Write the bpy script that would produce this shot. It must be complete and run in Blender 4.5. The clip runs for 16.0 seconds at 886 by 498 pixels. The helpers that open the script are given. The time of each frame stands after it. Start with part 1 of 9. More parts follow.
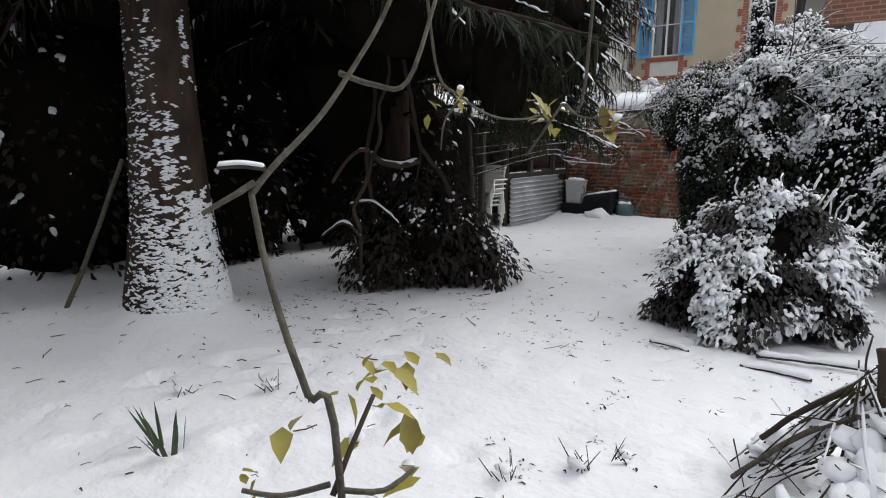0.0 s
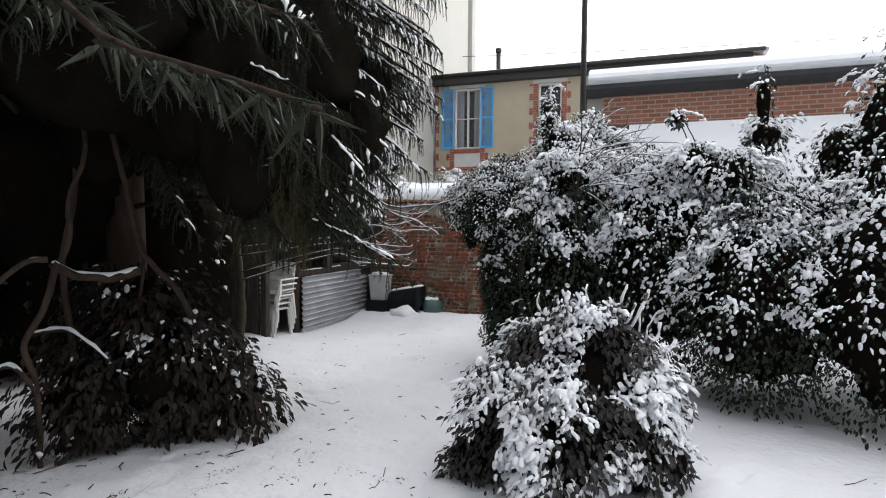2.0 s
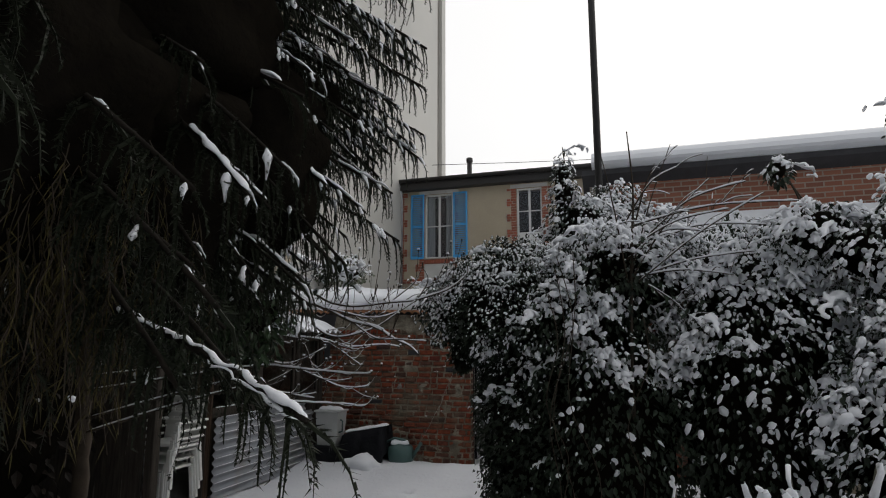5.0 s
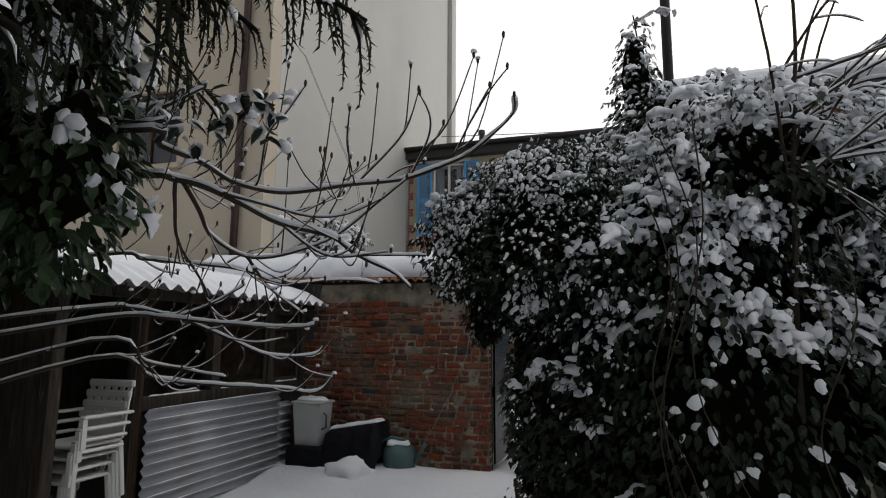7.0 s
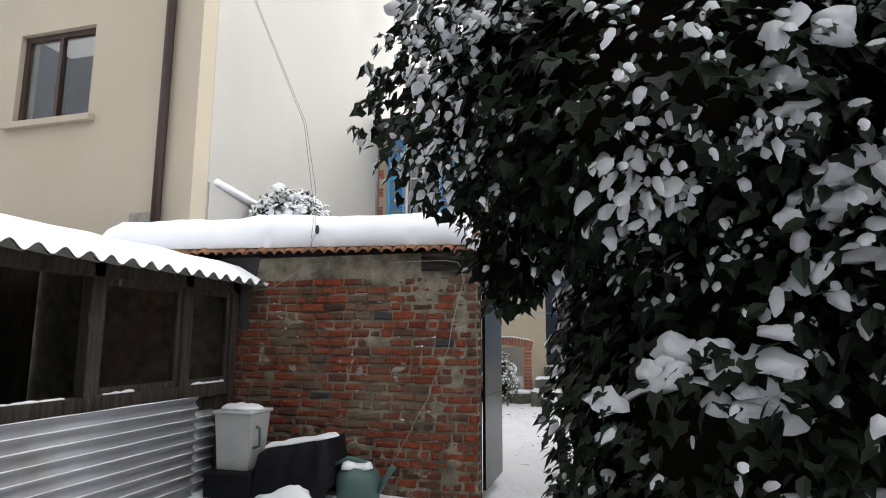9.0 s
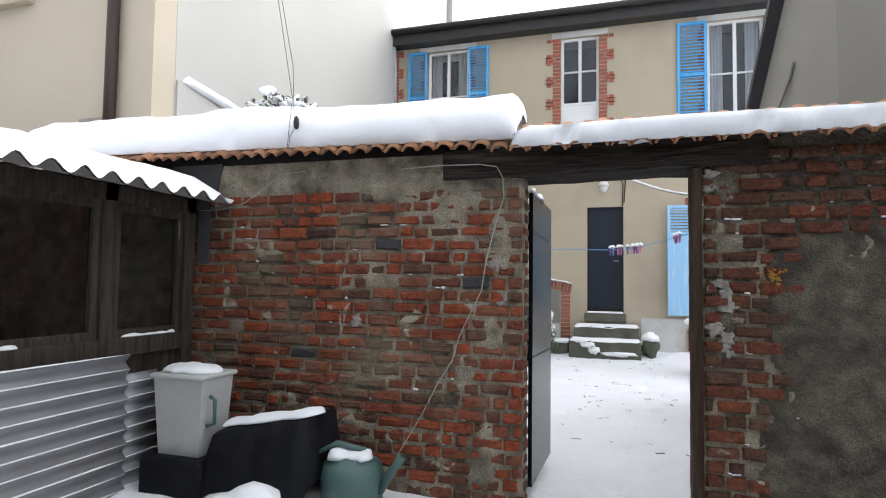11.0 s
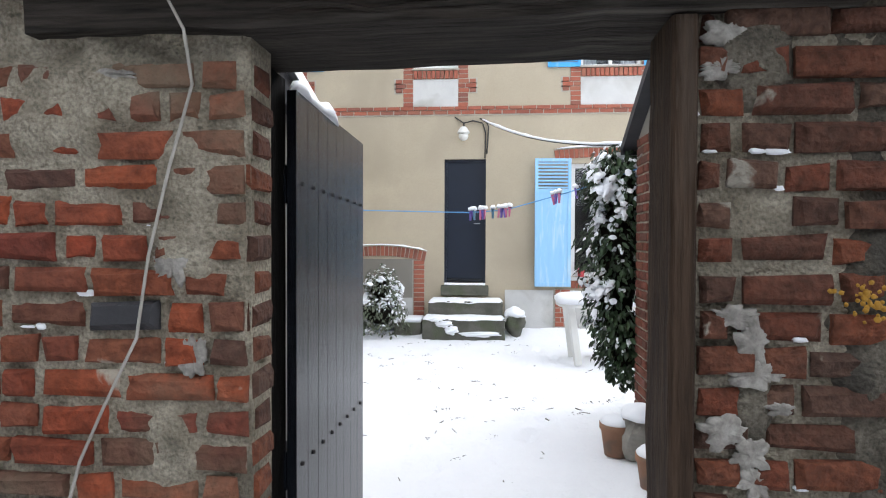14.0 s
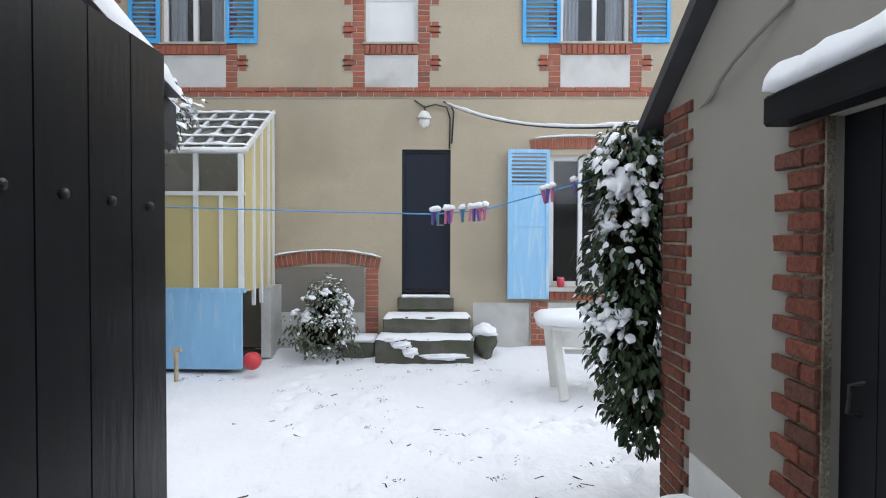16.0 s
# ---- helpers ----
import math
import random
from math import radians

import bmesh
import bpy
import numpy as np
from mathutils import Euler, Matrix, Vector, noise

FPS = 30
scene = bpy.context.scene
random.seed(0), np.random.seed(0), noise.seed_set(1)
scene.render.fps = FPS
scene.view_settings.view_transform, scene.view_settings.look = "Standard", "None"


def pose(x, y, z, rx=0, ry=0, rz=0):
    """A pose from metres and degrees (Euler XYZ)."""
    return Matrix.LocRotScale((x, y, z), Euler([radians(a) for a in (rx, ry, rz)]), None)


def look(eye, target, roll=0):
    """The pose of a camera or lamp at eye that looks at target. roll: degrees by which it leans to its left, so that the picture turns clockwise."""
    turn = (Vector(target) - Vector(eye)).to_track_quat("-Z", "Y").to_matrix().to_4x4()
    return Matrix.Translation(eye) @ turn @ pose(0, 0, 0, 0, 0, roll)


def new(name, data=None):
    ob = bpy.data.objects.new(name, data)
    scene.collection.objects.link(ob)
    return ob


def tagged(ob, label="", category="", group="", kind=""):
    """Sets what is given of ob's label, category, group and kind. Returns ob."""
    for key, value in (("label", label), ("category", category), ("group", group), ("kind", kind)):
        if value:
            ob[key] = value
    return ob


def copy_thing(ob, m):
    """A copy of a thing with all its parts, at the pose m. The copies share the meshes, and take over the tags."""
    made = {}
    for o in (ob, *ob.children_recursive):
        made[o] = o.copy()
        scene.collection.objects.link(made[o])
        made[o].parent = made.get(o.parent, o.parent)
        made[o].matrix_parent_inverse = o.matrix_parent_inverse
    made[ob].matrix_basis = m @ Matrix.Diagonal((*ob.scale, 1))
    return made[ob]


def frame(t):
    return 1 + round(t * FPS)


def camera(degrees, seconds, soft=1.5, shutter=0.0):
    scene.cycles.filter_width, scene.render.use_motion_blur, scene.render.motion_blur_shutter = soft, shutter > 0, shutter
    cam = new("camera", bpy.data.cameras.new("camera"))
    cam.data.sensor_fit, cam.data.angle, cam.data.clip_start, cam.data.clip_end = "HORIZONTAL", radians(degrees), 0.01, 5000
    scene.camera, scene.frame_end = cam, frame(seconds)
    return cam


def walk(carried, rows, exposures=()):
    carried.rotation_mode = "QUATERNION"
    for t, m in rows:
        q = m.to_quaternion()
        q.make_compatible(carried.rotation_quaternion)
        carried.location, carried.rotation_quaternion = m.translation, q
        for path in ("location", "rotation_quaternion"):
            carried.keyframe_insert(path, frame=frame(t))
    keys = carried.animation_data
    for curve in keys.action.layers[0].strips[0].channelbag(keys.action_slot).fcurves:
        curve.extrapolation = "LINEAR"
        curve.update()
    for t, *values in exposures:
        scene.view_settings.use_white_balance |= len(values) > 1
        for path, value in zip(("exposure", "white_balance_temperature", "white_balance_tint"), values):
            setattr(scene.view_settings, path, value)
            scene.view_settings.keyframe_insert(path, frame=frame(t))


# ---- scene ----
cam = camera(74.4, 16.0, 1.1)
PATH = [
    (0, (1.24, 0.216, 1.643), (0.04, 1.773, 1.272), 0.2),
    (0.5, (1.161, 0.65, 1.636), (0.134, 2.326, 1.266), 0.7),
    (1, (1.132, 1.077, 1.689), (0.246, 2.832, 1.327), 0.9),
    (1.5, (1.064, 1.38, 1.728), (0.266, 3.184, 1.393), 0.9),
    (2, (0.966, 1.669, 1.799), (0.266, 3.54, 1.711), 0.4),
    (2.5, (0.895, 1.987, 1.848), (0.277, 3.883, 1.993), 0.1),
    (3, (0.765, 2.238, 1.83), (0.157, 4.126, 2.084), -0.2),
    (3.2, (0.703, 2.358, 1.818), (0.096, 4.242, 2.1), -0.2),
    (5.3, (-0.107, 4.175, 1.702), (-0.688, 6.061, 2.029), 0.0),
    (5.5, (-0.185, 4.332, 1.689), (-0.768, 6.218, 2.013), -0.1),
    (6, (-0.304, 4.738, 1.634), (-0.89, 6.622, 1.957), 0.1),
    (6.5, (-0.454, 5.18, 1.562), (-1.045, 7.064, 1.88), 0.0),
    (7, (-0.557, 5.689, 1.512), (-1.169, 7.569, 1.817), 0.4),
    (7.5, (-0.715, 6.151, 1.523), (-1.331, 8.029, 1.828), 0.3),
    (8, (-0.9, 6.507, 1.507), (-1.498, 8.391, 1.811), 0.1),
    (8.5, (-1.007, 6.884, 1.468), (-1.547, 8.785, 1.774), 0.3),
    (9, (-1.095, 7.295, 1.42), (-1.618, 9.203, 1.719), 0.2),
    (9.5, (-1.194, 7.686, 1.36), (-1.717, 9.597, 1.628), 0.3),
    (10, (-1.373, 8.012, 1.355), (-1.898, 9.932, 1.554), 0.4),
    (10.2, (-1.425, 8.17, 1.357), (-1.987, 10.087, 1.526), 0.5),
    (12.3, (-1.7, 9.859, 1.48), (-2.325, 11.758, 1.535), 0.7),
    (12.5, (-1.719, 9.977, 1.495), (-2.316, 11.886, 1.532), 0.9),
    (13, (-1.668, 10.351, 1.526), (-2.039, 12.316, 1.533), 0.9),
    (13.5, (-1.599, 10.723, 1.539), (-1.842, 12.709, 1.518), 0.6),
    (14, (-1.621, 11.075, 1.553), (-1.779, 13.068, 1.516), 0.2),
    (14.5, (-1.615, 11.461, 1.562), (-1.687, 13.46, 1.515), 0.3),
    (15, (-1.643, 11.814, 1.575), (-1.69, 13.813, 1.522), 0.3),
    (15.5, (-1.648, 12.182, 1.611), (-1.68, 14.181, 1.561), 0.3),
    (16, (-1.666, 12.516, 1.643), (-1.695, 14.515, 1.599), 0.2),
]
EXPOSURES = [(0, 0.65, 6300, 10), (1.5, 0.72, 6300, 10), (2.1, 0.9, 6300, 10), (3, 0.0, 6400, 10), (5.5, -0.25, 6400, 10), (6.5, -0.25, 6400, 10), (7, -0.2, 6400, 10), (8, 0.4, 6400, 10), (9, 1.1, 6400, 10), (10, 1.5, 6300, 10), (12.5, 1.25, 6050, 10), (14, 1.75, 6050, 10), (16, 1.35, 5950, 9)]
walk(cam, [(t, look(eye, target, roll)) for t, eye, target, roll in PATH], EXPOSURES)


# ---- world ----
world = bpy.data.worlds.new("sky")
scene.world = world
world.use_nodes = True
wn, wl = world.node_tree.nodes, world.node_tree.links
sky = wn.new("ShaderNodeTexSky")
sky.sky_type = "NISHITA"
sky.sun_disc = False
sky.sun_elevation, sky.sun_rotation = radians(32), radians(23)
sky.air_density, sky.dust_density, sky.ozone_density = 1.0, 4.0, 1.0
# an overcast layer: the clear sky shows only faintly through pale cloud
cloud = wn.new("ShaderNodeTexNoise")
cloud.inputs["Scale"].default_value = 2.2
cloud.inputs["Detail"].default_value = 5
tc = wn.new("ShaderNodeTexCoord")
wl.new(tc.outputs["Generated"], cloud.inputs["Vector"])
# brighter cloud towards the hidden sun beyond the house, duller behind
sunward = wn.new("ShaderNodeVectorMath")
sunward.operation = "DOT_PRODUCT"
sunward.inputs[1].default_value = (0.33, 0.78, 0.53)
wl.new(tc.outputs["Generated"], sunward.inputs[0])
blend = wn.new("ShaderNodeMath")
blend.operation = "MULTIPLY_ADD"
blend.inputs[1].default_value = 0.5
wl.new(cloud.outputs["Fac"], blend.inputs[0])
wl.new(sunward.outputs["Value"], blend.inputs[2])
cr = wn.new("ShaderNodeValToRGB")
cr.color_ramp.elements[0].position, cr.color_ramp.elements[0].color = 0.0, (0.26, 0.27, 0.29, 1)
cr.color_ramp.elements[1].position, cr.color_ramp.elements[1].color = 1.0, (1.0, 0.985, 0.96, 1)
scale_ = wn.new("ShaderNodeMapRange")
scale_.inputs["From Min"].default_value, scale_.inputs["From Max"].default_value = -0.6, 1.15
wl.new(blend.outputs["Value"], scale_.inputs["Value"])
wl.new(scale_.outputs["Result"], cr.inputs["Fac"])
gain = wn.new("ShaderNodeVectorMath")
gain.operation = "SCALE"
gain.inputs["Scale"].default_value = 12.5
wl.new(cr.outputs["Color"], gain.inputs[0])
mixw = wn.new("ShaderNodeMix")
mixw.data_type = "RGBA"
mixw.inputs["Factor"].default_value = 0.9
wl.new(sky.outputs["Color"], mixw.inputs["A"])
wl.new(gain.outputs["Vector"], mixw.inputs["B"])
wl.new(mixw.outputs["Result"], wn["Background"].inputs["Color"])
wn["Background"].inputs["Strength"].default_value = 0.1
sun = new("sun", bpy.data.lights.new("sun", "SUN"))
sun.data.energy, sun.data.angle, sun.data.color = 0.7, radians(30), (1.0, 0.97, 0.93)
sun.matrix_world = look((0, 0, 0), (-0.33, -0.78, -0.53))


# ---- materials ----
def material(name, colour, rough=0.8, metal=0.0, colour2=None, scale=6.0, bump=0.0, bump_scale=40.0, random=0.0, island=0.0,
             stain=None, stain_scale=1.5, stain_amount=0.5, ramp=None, stretch=(1, 1, 1), spec=0.5, coords="Object", bump_dist=0.01, grain=0.0, grain_scale=60.0, pale=None, pale_scale=7.0, pieces=False):
    """A surface with grain at two scales, relief, stains and a shift of tone from piece to piece."""
    m = bpy.data.materials.new(name)
    m.use_nodes = True
    n, l = m.node_tree.nodes, m.node_tree.links
    b = n["Principled BSDF"]
    b.inputs["Roughness"].default_value = rough
    b.inputs["Metallic"].default_value = metal
    b.inputs["Specular IOR Level"].default_value = spec
    t = n.new("ShaderNodeTexCoord")
    mp = n.new("ShaderNodeMapping")
    mp.inputs["Scale"].default_value = stretch
    if pieces:
        where, add = n.new("ShaderNodeObjectInfo"), n.new("ShaderNodeVectorMath")
        l.new(t.outputs[coords], add.inputs[0])
        l.new(where.outputs["Location"], add.inputs[1])
        l.new(add.outputs["Vector"], mp.inputs["Vector"])
    else:
        l.new(t.outputs[coords], mp.inputs["Vector"])
    def tex(scale_, detail=6.0, distort=0.0):
        x = n.new("ShaderNodeTexNoise")
        x.inputs["Scale"].default_value, x.inputs["Detail"].default_value = scale_, detail
        x.inputs["Distortion"].default_value = distort
        l.new(mp.outputs["Vector"], x.inputs["Vector"])
        return x.outputs["Fac"]
    def mix(fac, a, c):
        x = n.new("ShaderNodeMix")
        x.data_type = "RGBA"
        for key, v in (("Factor", fac), ("A", a), ("B", c)):
            if isinstance(v, tuple):
                x.inputs[key].default_value = (*v, 1)
            elif isinstance(v, float):
                x.inputs[key].default_value = v
            else:
                l.new(v, x.inputs[key])
        return x.outputs["Result"]
    def sharpen(fac, lo, hi):
        x = n.new("ShaderNodeMapRange")
        x.inputs["From Min"].default_value, x.inputs["From Max"].default_value = lo, hi
        l.new(fac, x.inputs["Value"])
        return x.outputs["Result"]
    c2 = colour2 or tuple(c * 0.75 for c in colour)
    if ramp:
        r = n.new("ShaderNodeValToRGB")
        r.color_ramp.interpolation = "LINEAR"
        while len(r.color_ramp.elements) < len(ramp):
            r.color_ramp.elements.new(0.5)
        for e, (p, c) in zip(r.color_ramp.elements, ramp):
            e.position, e.color = p, (*c, 1)
        o = n.new("ShaderNodeObjectInfo") if not island else n.new("ShaderNodeNewGeometry")
        l.new(o.outputs["Random" if not island else "Random Per Island"], r.inputs["Fac"])
        base = mix(sharpen(tex(scale, 8.0), 0.3, 0.7), r.outputs["Color"], mix(0.5, r.outputs["Color"], c2))
    else:
        base = mix(sharpen(tex(scale, 8.0), 0.3, 0.7), colour, c2)
    base = mix(sharpen(tex(scale * 9, 3.0), 0.2, 1.6), base, c2)
    if random or island and not ramp:
        o = n.new("ShaderNodeObjectInfo") if random else n.new("ShaderNodeNewGeometry")
        h = n.new("ShaderNodeHueSaturation")
        v = n.new("ShaderNodeMapRange")
        v.inputs["To Min"].default_value, v.inputs["To Max"].default_value = 1 - (random or island), 1 + (random or island)
        l.new(o.outputs["Random" if random else "Random Per Island"], v.inputs["Value"])
        l.new(v.outputs["Result"], h.inputs["Value"])
        l.new(base, h.inputs["Color"])
        base = h.outputs["Color"]
    if grain:
        dark = mix(grain, base, (0.0, 0.0, 0.0))
        base = mix(sharpen(tex(grain_scale, 6.0), 0.4, 0.72), base, dark)
    if pale:
        base = mix(sharpen(tex(pale_scale, 10.0, 0.6), 0.66, 0.7), base, pale)
    if stain:
        base = mix(sharpen(tex(stain_scale, 9.0, 0.4), 0.62 - 0.3 * stain_amount, 0.72), base, stain)
    l.new(base, b.inputs["Base Color"])
    if bump:
        bp = n.new("ShaderNodeBump")
        bp.inputs["Strength"].default_value, bp.inputs["Distance"].default_value = bump, bump_dist
        l.new(tex(bump_scale, 8.0), bp.inputs["Height"])
        l.new(bp.outputs["Normal"], b.inputs["Normal"])
    return m


SNOW = material("snow", (0.86, 0.87, 0.9), 0.65, colour2=(0.8, 0.82, 0.86), scale=3, bump=0.35, bump_scale=60, spec=0.25, bump_dist=0.006)
GROUND_SNOW = material("ground_snow", (0.85, 0.86, 0.89), 0.7, colour2=(0.79, 0.8, 0.84), scale=1.2, bump=0.9, bump_scale=16, spec=0.2, bump_dist=0.02)
RENDER = material("ochre_render", (0.46, 0.4, 0.3), 0.9, colour2=(0.4, 0.345, 0.255), scale=0.9, bump=0.25, bump_scale=90, bump_dist=0.004,
                  stain=(0.33, 0.285, 0.215), stain_scale=0.5, stain_amount=0.35, grain=0.12, grain_scale=90)
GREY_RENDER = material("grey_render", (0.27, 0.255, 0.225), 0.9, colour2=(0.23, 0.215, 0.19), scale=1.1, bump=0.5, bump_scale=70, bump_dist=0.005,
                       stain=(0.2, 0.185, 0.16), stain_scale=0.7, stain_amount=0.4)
WHITE_RENDER = material("white_render", (0.48, 0.465, 0.43), 0.9, colour2=(0.43, 0.42, 0.39), scale=0.25, bump=0.15, bump_scale=40, bump_dist=0.004,
                        stain=(0.38, 0.37, 0.35), stain_scale=0.18, stain_amount=0.4)
CREAM_RENDER = material("cream_render", (0.5, 0.44, 0.35), 0.9, colour2=(0.45, 0.39, 0.3), scale=0.5, bump=0.15, bump_scale=40, bump_dist=0.004,
                        stain=(0.38, 0.335, 0.265), stain_scale=0.3, stain_amount=0.4)
PLINTH = material("white_plinth", (0.6, 0.6, 0.58), 0.85, colour2=(0.5, 0.5, 0.49), scale=2.5, bump=0.3, bump_scale=60, stain=(0.36, 0.35, 0.32), stain_amount=0.3)
MORTAR = material("mortar", (0.48, 0.435, 0.345), 0.95, colour2=(0.18, 0.155, 0.115), scale=9, bump=1.0, bump_scale=70, bump_dist=0.02,
                  stain=(0.07, 0.064, 0.05), stain_scale=2.6, stain_amount=0.3, spec=0.15, grain=0.45, grain_scale=110)
JOINT = material("pale_joint", (0.45, 0.42, 0.36), 0.95, colour2=(0.36, 0.33, 0.28), scale=9, bump=0.5, bump_scale=90)
RED = (0.42, 0.105, 0.055)
BRICK = material("old_brick", RED, 0.9, colour2=(0.09, 0.034, 0.024), scale=11, bump=1.0, bump_scale=60, bump_dist=0.012, pieces=True,
                 ramp=((0.0, (0.34, 0.068, 0.026)), (0.14, (0.37, 0.1, 0.042)), (0.26, (0.33, 0.06, 0.026)), (0.4, (0.27, 0.105, 0.055)), (0.5, (0.2, 0.045, 0.03)),
                       (0.6, (0.34, 0.085, 0.03)), (0.7, (0.15, 0.065, 0.042)), (0.8, (0.27, 0.11, 0.06)), (0.88, (0.12, 0.06, 0.045)), (0.95, (0.16, 0.09, 0.06)), (1.0, (0.04, 0.036, 0.036))),
                 stain=(0.16, 0.135, 0.095), stain_scale=1.7, stain_amount=0.4, spec=0.2, grain=0.4, grain_scale=34, pale=(0.36, 0.32, 0.26), pale_scale=6)
PIER_BRICK = material("sooty_brown_brick", (0.2, 0.07, 0.04), 0.9, colour2=(0.06, 0.035, 0.025), scale=14, bump=1.0, bump_scale=60, bump_dist=0.015, grain=0.5, grain_scale=40, pieces=True,
                      pale=(0.26, 0.24, 0.2), pale_scale=8, spec=0.2,
                      ramp=((0.0, (0.2, 0.055, 0.028)), (0.3, (0.09, 0.045, 0.032)), (0.55, (0.24, 0.07, 0.032)), (0.8, (0.1, 0.06, 0.045)), (1.0, (0.17, 0.09, 0.06))))
NEW_BRICK = material("facade_brick", RED, 0.85, colour2=(0.2, 0.07, 0.045), scale=12, bump=0.5, bump_scale=70, bump_dist=0.005, pieces=True,
                     ramp=((0.0, (0.36, 0.1, 0.06)), (0.3, (0.42, 0.13, 0.075)), (0.55, (0.3, 0.085, 0.055)), (0.8, (0.38, 0.15, 0.09)), (1.0, (0.2, 0.08, 0.06))))
YARD_BRICK = material("dull_red_brick", (0.22, 0.075, 0.05), 0.88, colour2=(0.08, 0.04, 0.03), scale=12, bump=0.8, bump_scale=60, bump_dist=0.008, grain=0.4, grain_scale=50, spec=0.2, pieces=True,
                      ramp=((0.0, (0.24, 0.075, 0.05)), (0.3, (0.17, 0.06, 0.042)), (0.55, (0.27, 0.09, 0.055)), (0.8, (0.13, 0.06, 0.045)), (1.0, (0.2, 0.08, 0.06))))
# mortar of the right wall, darker than MORTAR
DARK_MORTAR = material("sooty_mortar", (0.2, 0.178, 0.14), 0.95, colour2=(0.07, 0.062, 0.05), scale=9, bump=1.0, bump_scale=70, bump_dist=0.02,
                       stain=(0.04, 0.037, 0.033), stain_scale=3.2, stain_amount=0.5, spec=0.15, grain=0.5, grain_scale=110)
FAR_BRICK = bpy.data.materials.new("far_brick")
TILE = material("clay_tile", (0.42, 0.2, 0.1), 0.85, colour2=(0.26, 0.14, 0.08), scale=9, bump=0.5, random=0.3, stain=(0.12, 0.1, 0.08), stain_scale=6, stain_amount=0.5)
SLATE = material("dark_slate", (0.07, 0.07, 0.075), 0.7, scale=6, bump=0.5, bump_scale=30, spec=0.2)
OLD_WOOD = material("weathered_wood", (0.06, 0.05, 0.042), 0.85, colour2=(0.022, 0.019, 0.016), scale=5, bump=0.9, bump_scale=30, stretch=(0.4, 6, 6),
                    stain=(0.1, 0.09, 0.078), stain_scale=2, stain_amount=0.25, spec=0.15, grain=0.75, grain_scale=14)
POST_WOOD = material("brown_post_wood", (0.085, 0.055, 0.036), 0.75, colour2=(0.034, 0.022, 0.015), scale=4, bump=0.7, bump_scale=30, stretch=(6, 6, 0.4),
                     stain=(0.085, 0.07, 0.056), stain_scale=1.4, stain_amount=0.15, spec=0.12, grain=0.6, grain_scale=10)
SHED_WOOD = material("grey_shed_wood", (0.085, 0.072, 0.06), 0.9, colour2=(0.028, 0.024, 0.02), scale=6, bump=0.9, bump_scale=30, stretch=(5, 5, 0.5), spec=0.12, pale=(0.16, 0.145, 0.125), pale_scale=4)
GATE_PAINT = material("anthracite_paint", (0.0085, 0.0105, 0.0145), 0.26, colour2=(0.0065, 0.008, 0.011), scale=3, bump=0.12, bump_scale=18, stretch=(4, 4, 0.5), bump_dist=0.004)
DOOR_PAINT = material("navy_door_paint", (0.007, 0.013, 0.028), 0.35, scale=3)
SHUTTER_PAINT = material("black_shutter_paint", (0.008, 0.009, 0.012), 0.6, colour2=(0.005, 0.006, 0.008), scale=3, spec=0.15)
BLUE = material("blue_shutter_paint", (0.07, 0.38, 0.75), 0.6, colour2=(0.06, 0.33, 0.66), scale=4, bump=0.2, stretch=(4, 4, 0.6), stain=(0.2, 0.45, 0.7), stain_amount=0.25, stain_scale=3)
PALE_BLUE = material("pale_blue_paint", (0.3, 0.55, 0.8), 0.6, colour2=(0.26, 0.49, 0.74), scale=4, bump=0.2, stretch=(4, 4, 0.6), stain=(0.46, 0.62, 0.75), stain_amount=0.3, stain_scale=3)
WHITE_PAINT = material("white_paint", (0.74, 0.75, 0.75), 0.5, colour2=(0.66, 0.67, 0.67), scale=3, bump=0.1)
BROWN_PAINT = material("brown_frame_paint", (0.05, 0.026, 0.018), 0.5, scale=5)
CURTAIN = material("curtain", (0.5, 0.5, 0.5), 0.95, colour2=(0.35, 0.35, 0.36), scale=3, stretch=(8, 8, 0.3), bump=0.4, bump_scale=6)
# near-black: the dimness of unlit rooms is put into this colour
ROOM_SHADE = material("dark_interior", (0.03, 0.03, 0.032), 0.9, scale=2, spec=0.2)
ZINC = material("zinc", (0.42, 0.43, 0.45), 0.45, 0.85, colour2=(0.3, 0.31, 0.32), scale=3, bump=0.15, bump_scale=12)
GALVANISED = material("galvanised_sheet", (0.4, 0.415, 0.44), 0.55, 0.3, colour2=(0.3, 0.31, 0.33), scale=2.5, bump=0.15, bump_scale=25, stain=(0.3, 0.28, 0.26), stain_scale=2, stain_amount=0.25)
CEMENT_SHEET = material("cement_sheet", (0.2, 0.19, 0.17), 0.9, scale=8, bump=0.5)
DARK_METAL = material("dark_metal", (0.035, 0.033, 0.032), 0.5, 0.3, scale=6, bump=0.2)
BROWN_PIPE = material("brown_pipe", (0.06, 0.036, 0.03), 0.45, scale=6)
CONCRETE = material("mossy_concrete", (0.14, 0.135, 0.115), 0.9, colour2=(0.06, 0.06, 0.046), scale=4, bump=0.8, stain=(0.07, 0.085, 0.045), stain_scale=3, stain_amount=0.4)
STONE = material("pale_stone", (0.36, 0.34, 0.3), 0.9, scale=8, bump=0.9, bump_scale=30, stain=(0.16, 0.15, 0.13), stain_scale=5)
PLASTIC_WHITE = material("white_plastic", (0.74, 0.74, 0.72), 0.4, colour2=(0.64, 0.64, 0.61), scale=4)
PLASTIC_GREY = material("grey_plastic", (0.5, 0.51, 0.5), 0.45, colour2=(0.4, 0.41, 0.4), scale=4, bump=0.1, stain=(0.25, 0.25, 0.23), stain_amount=0.3)
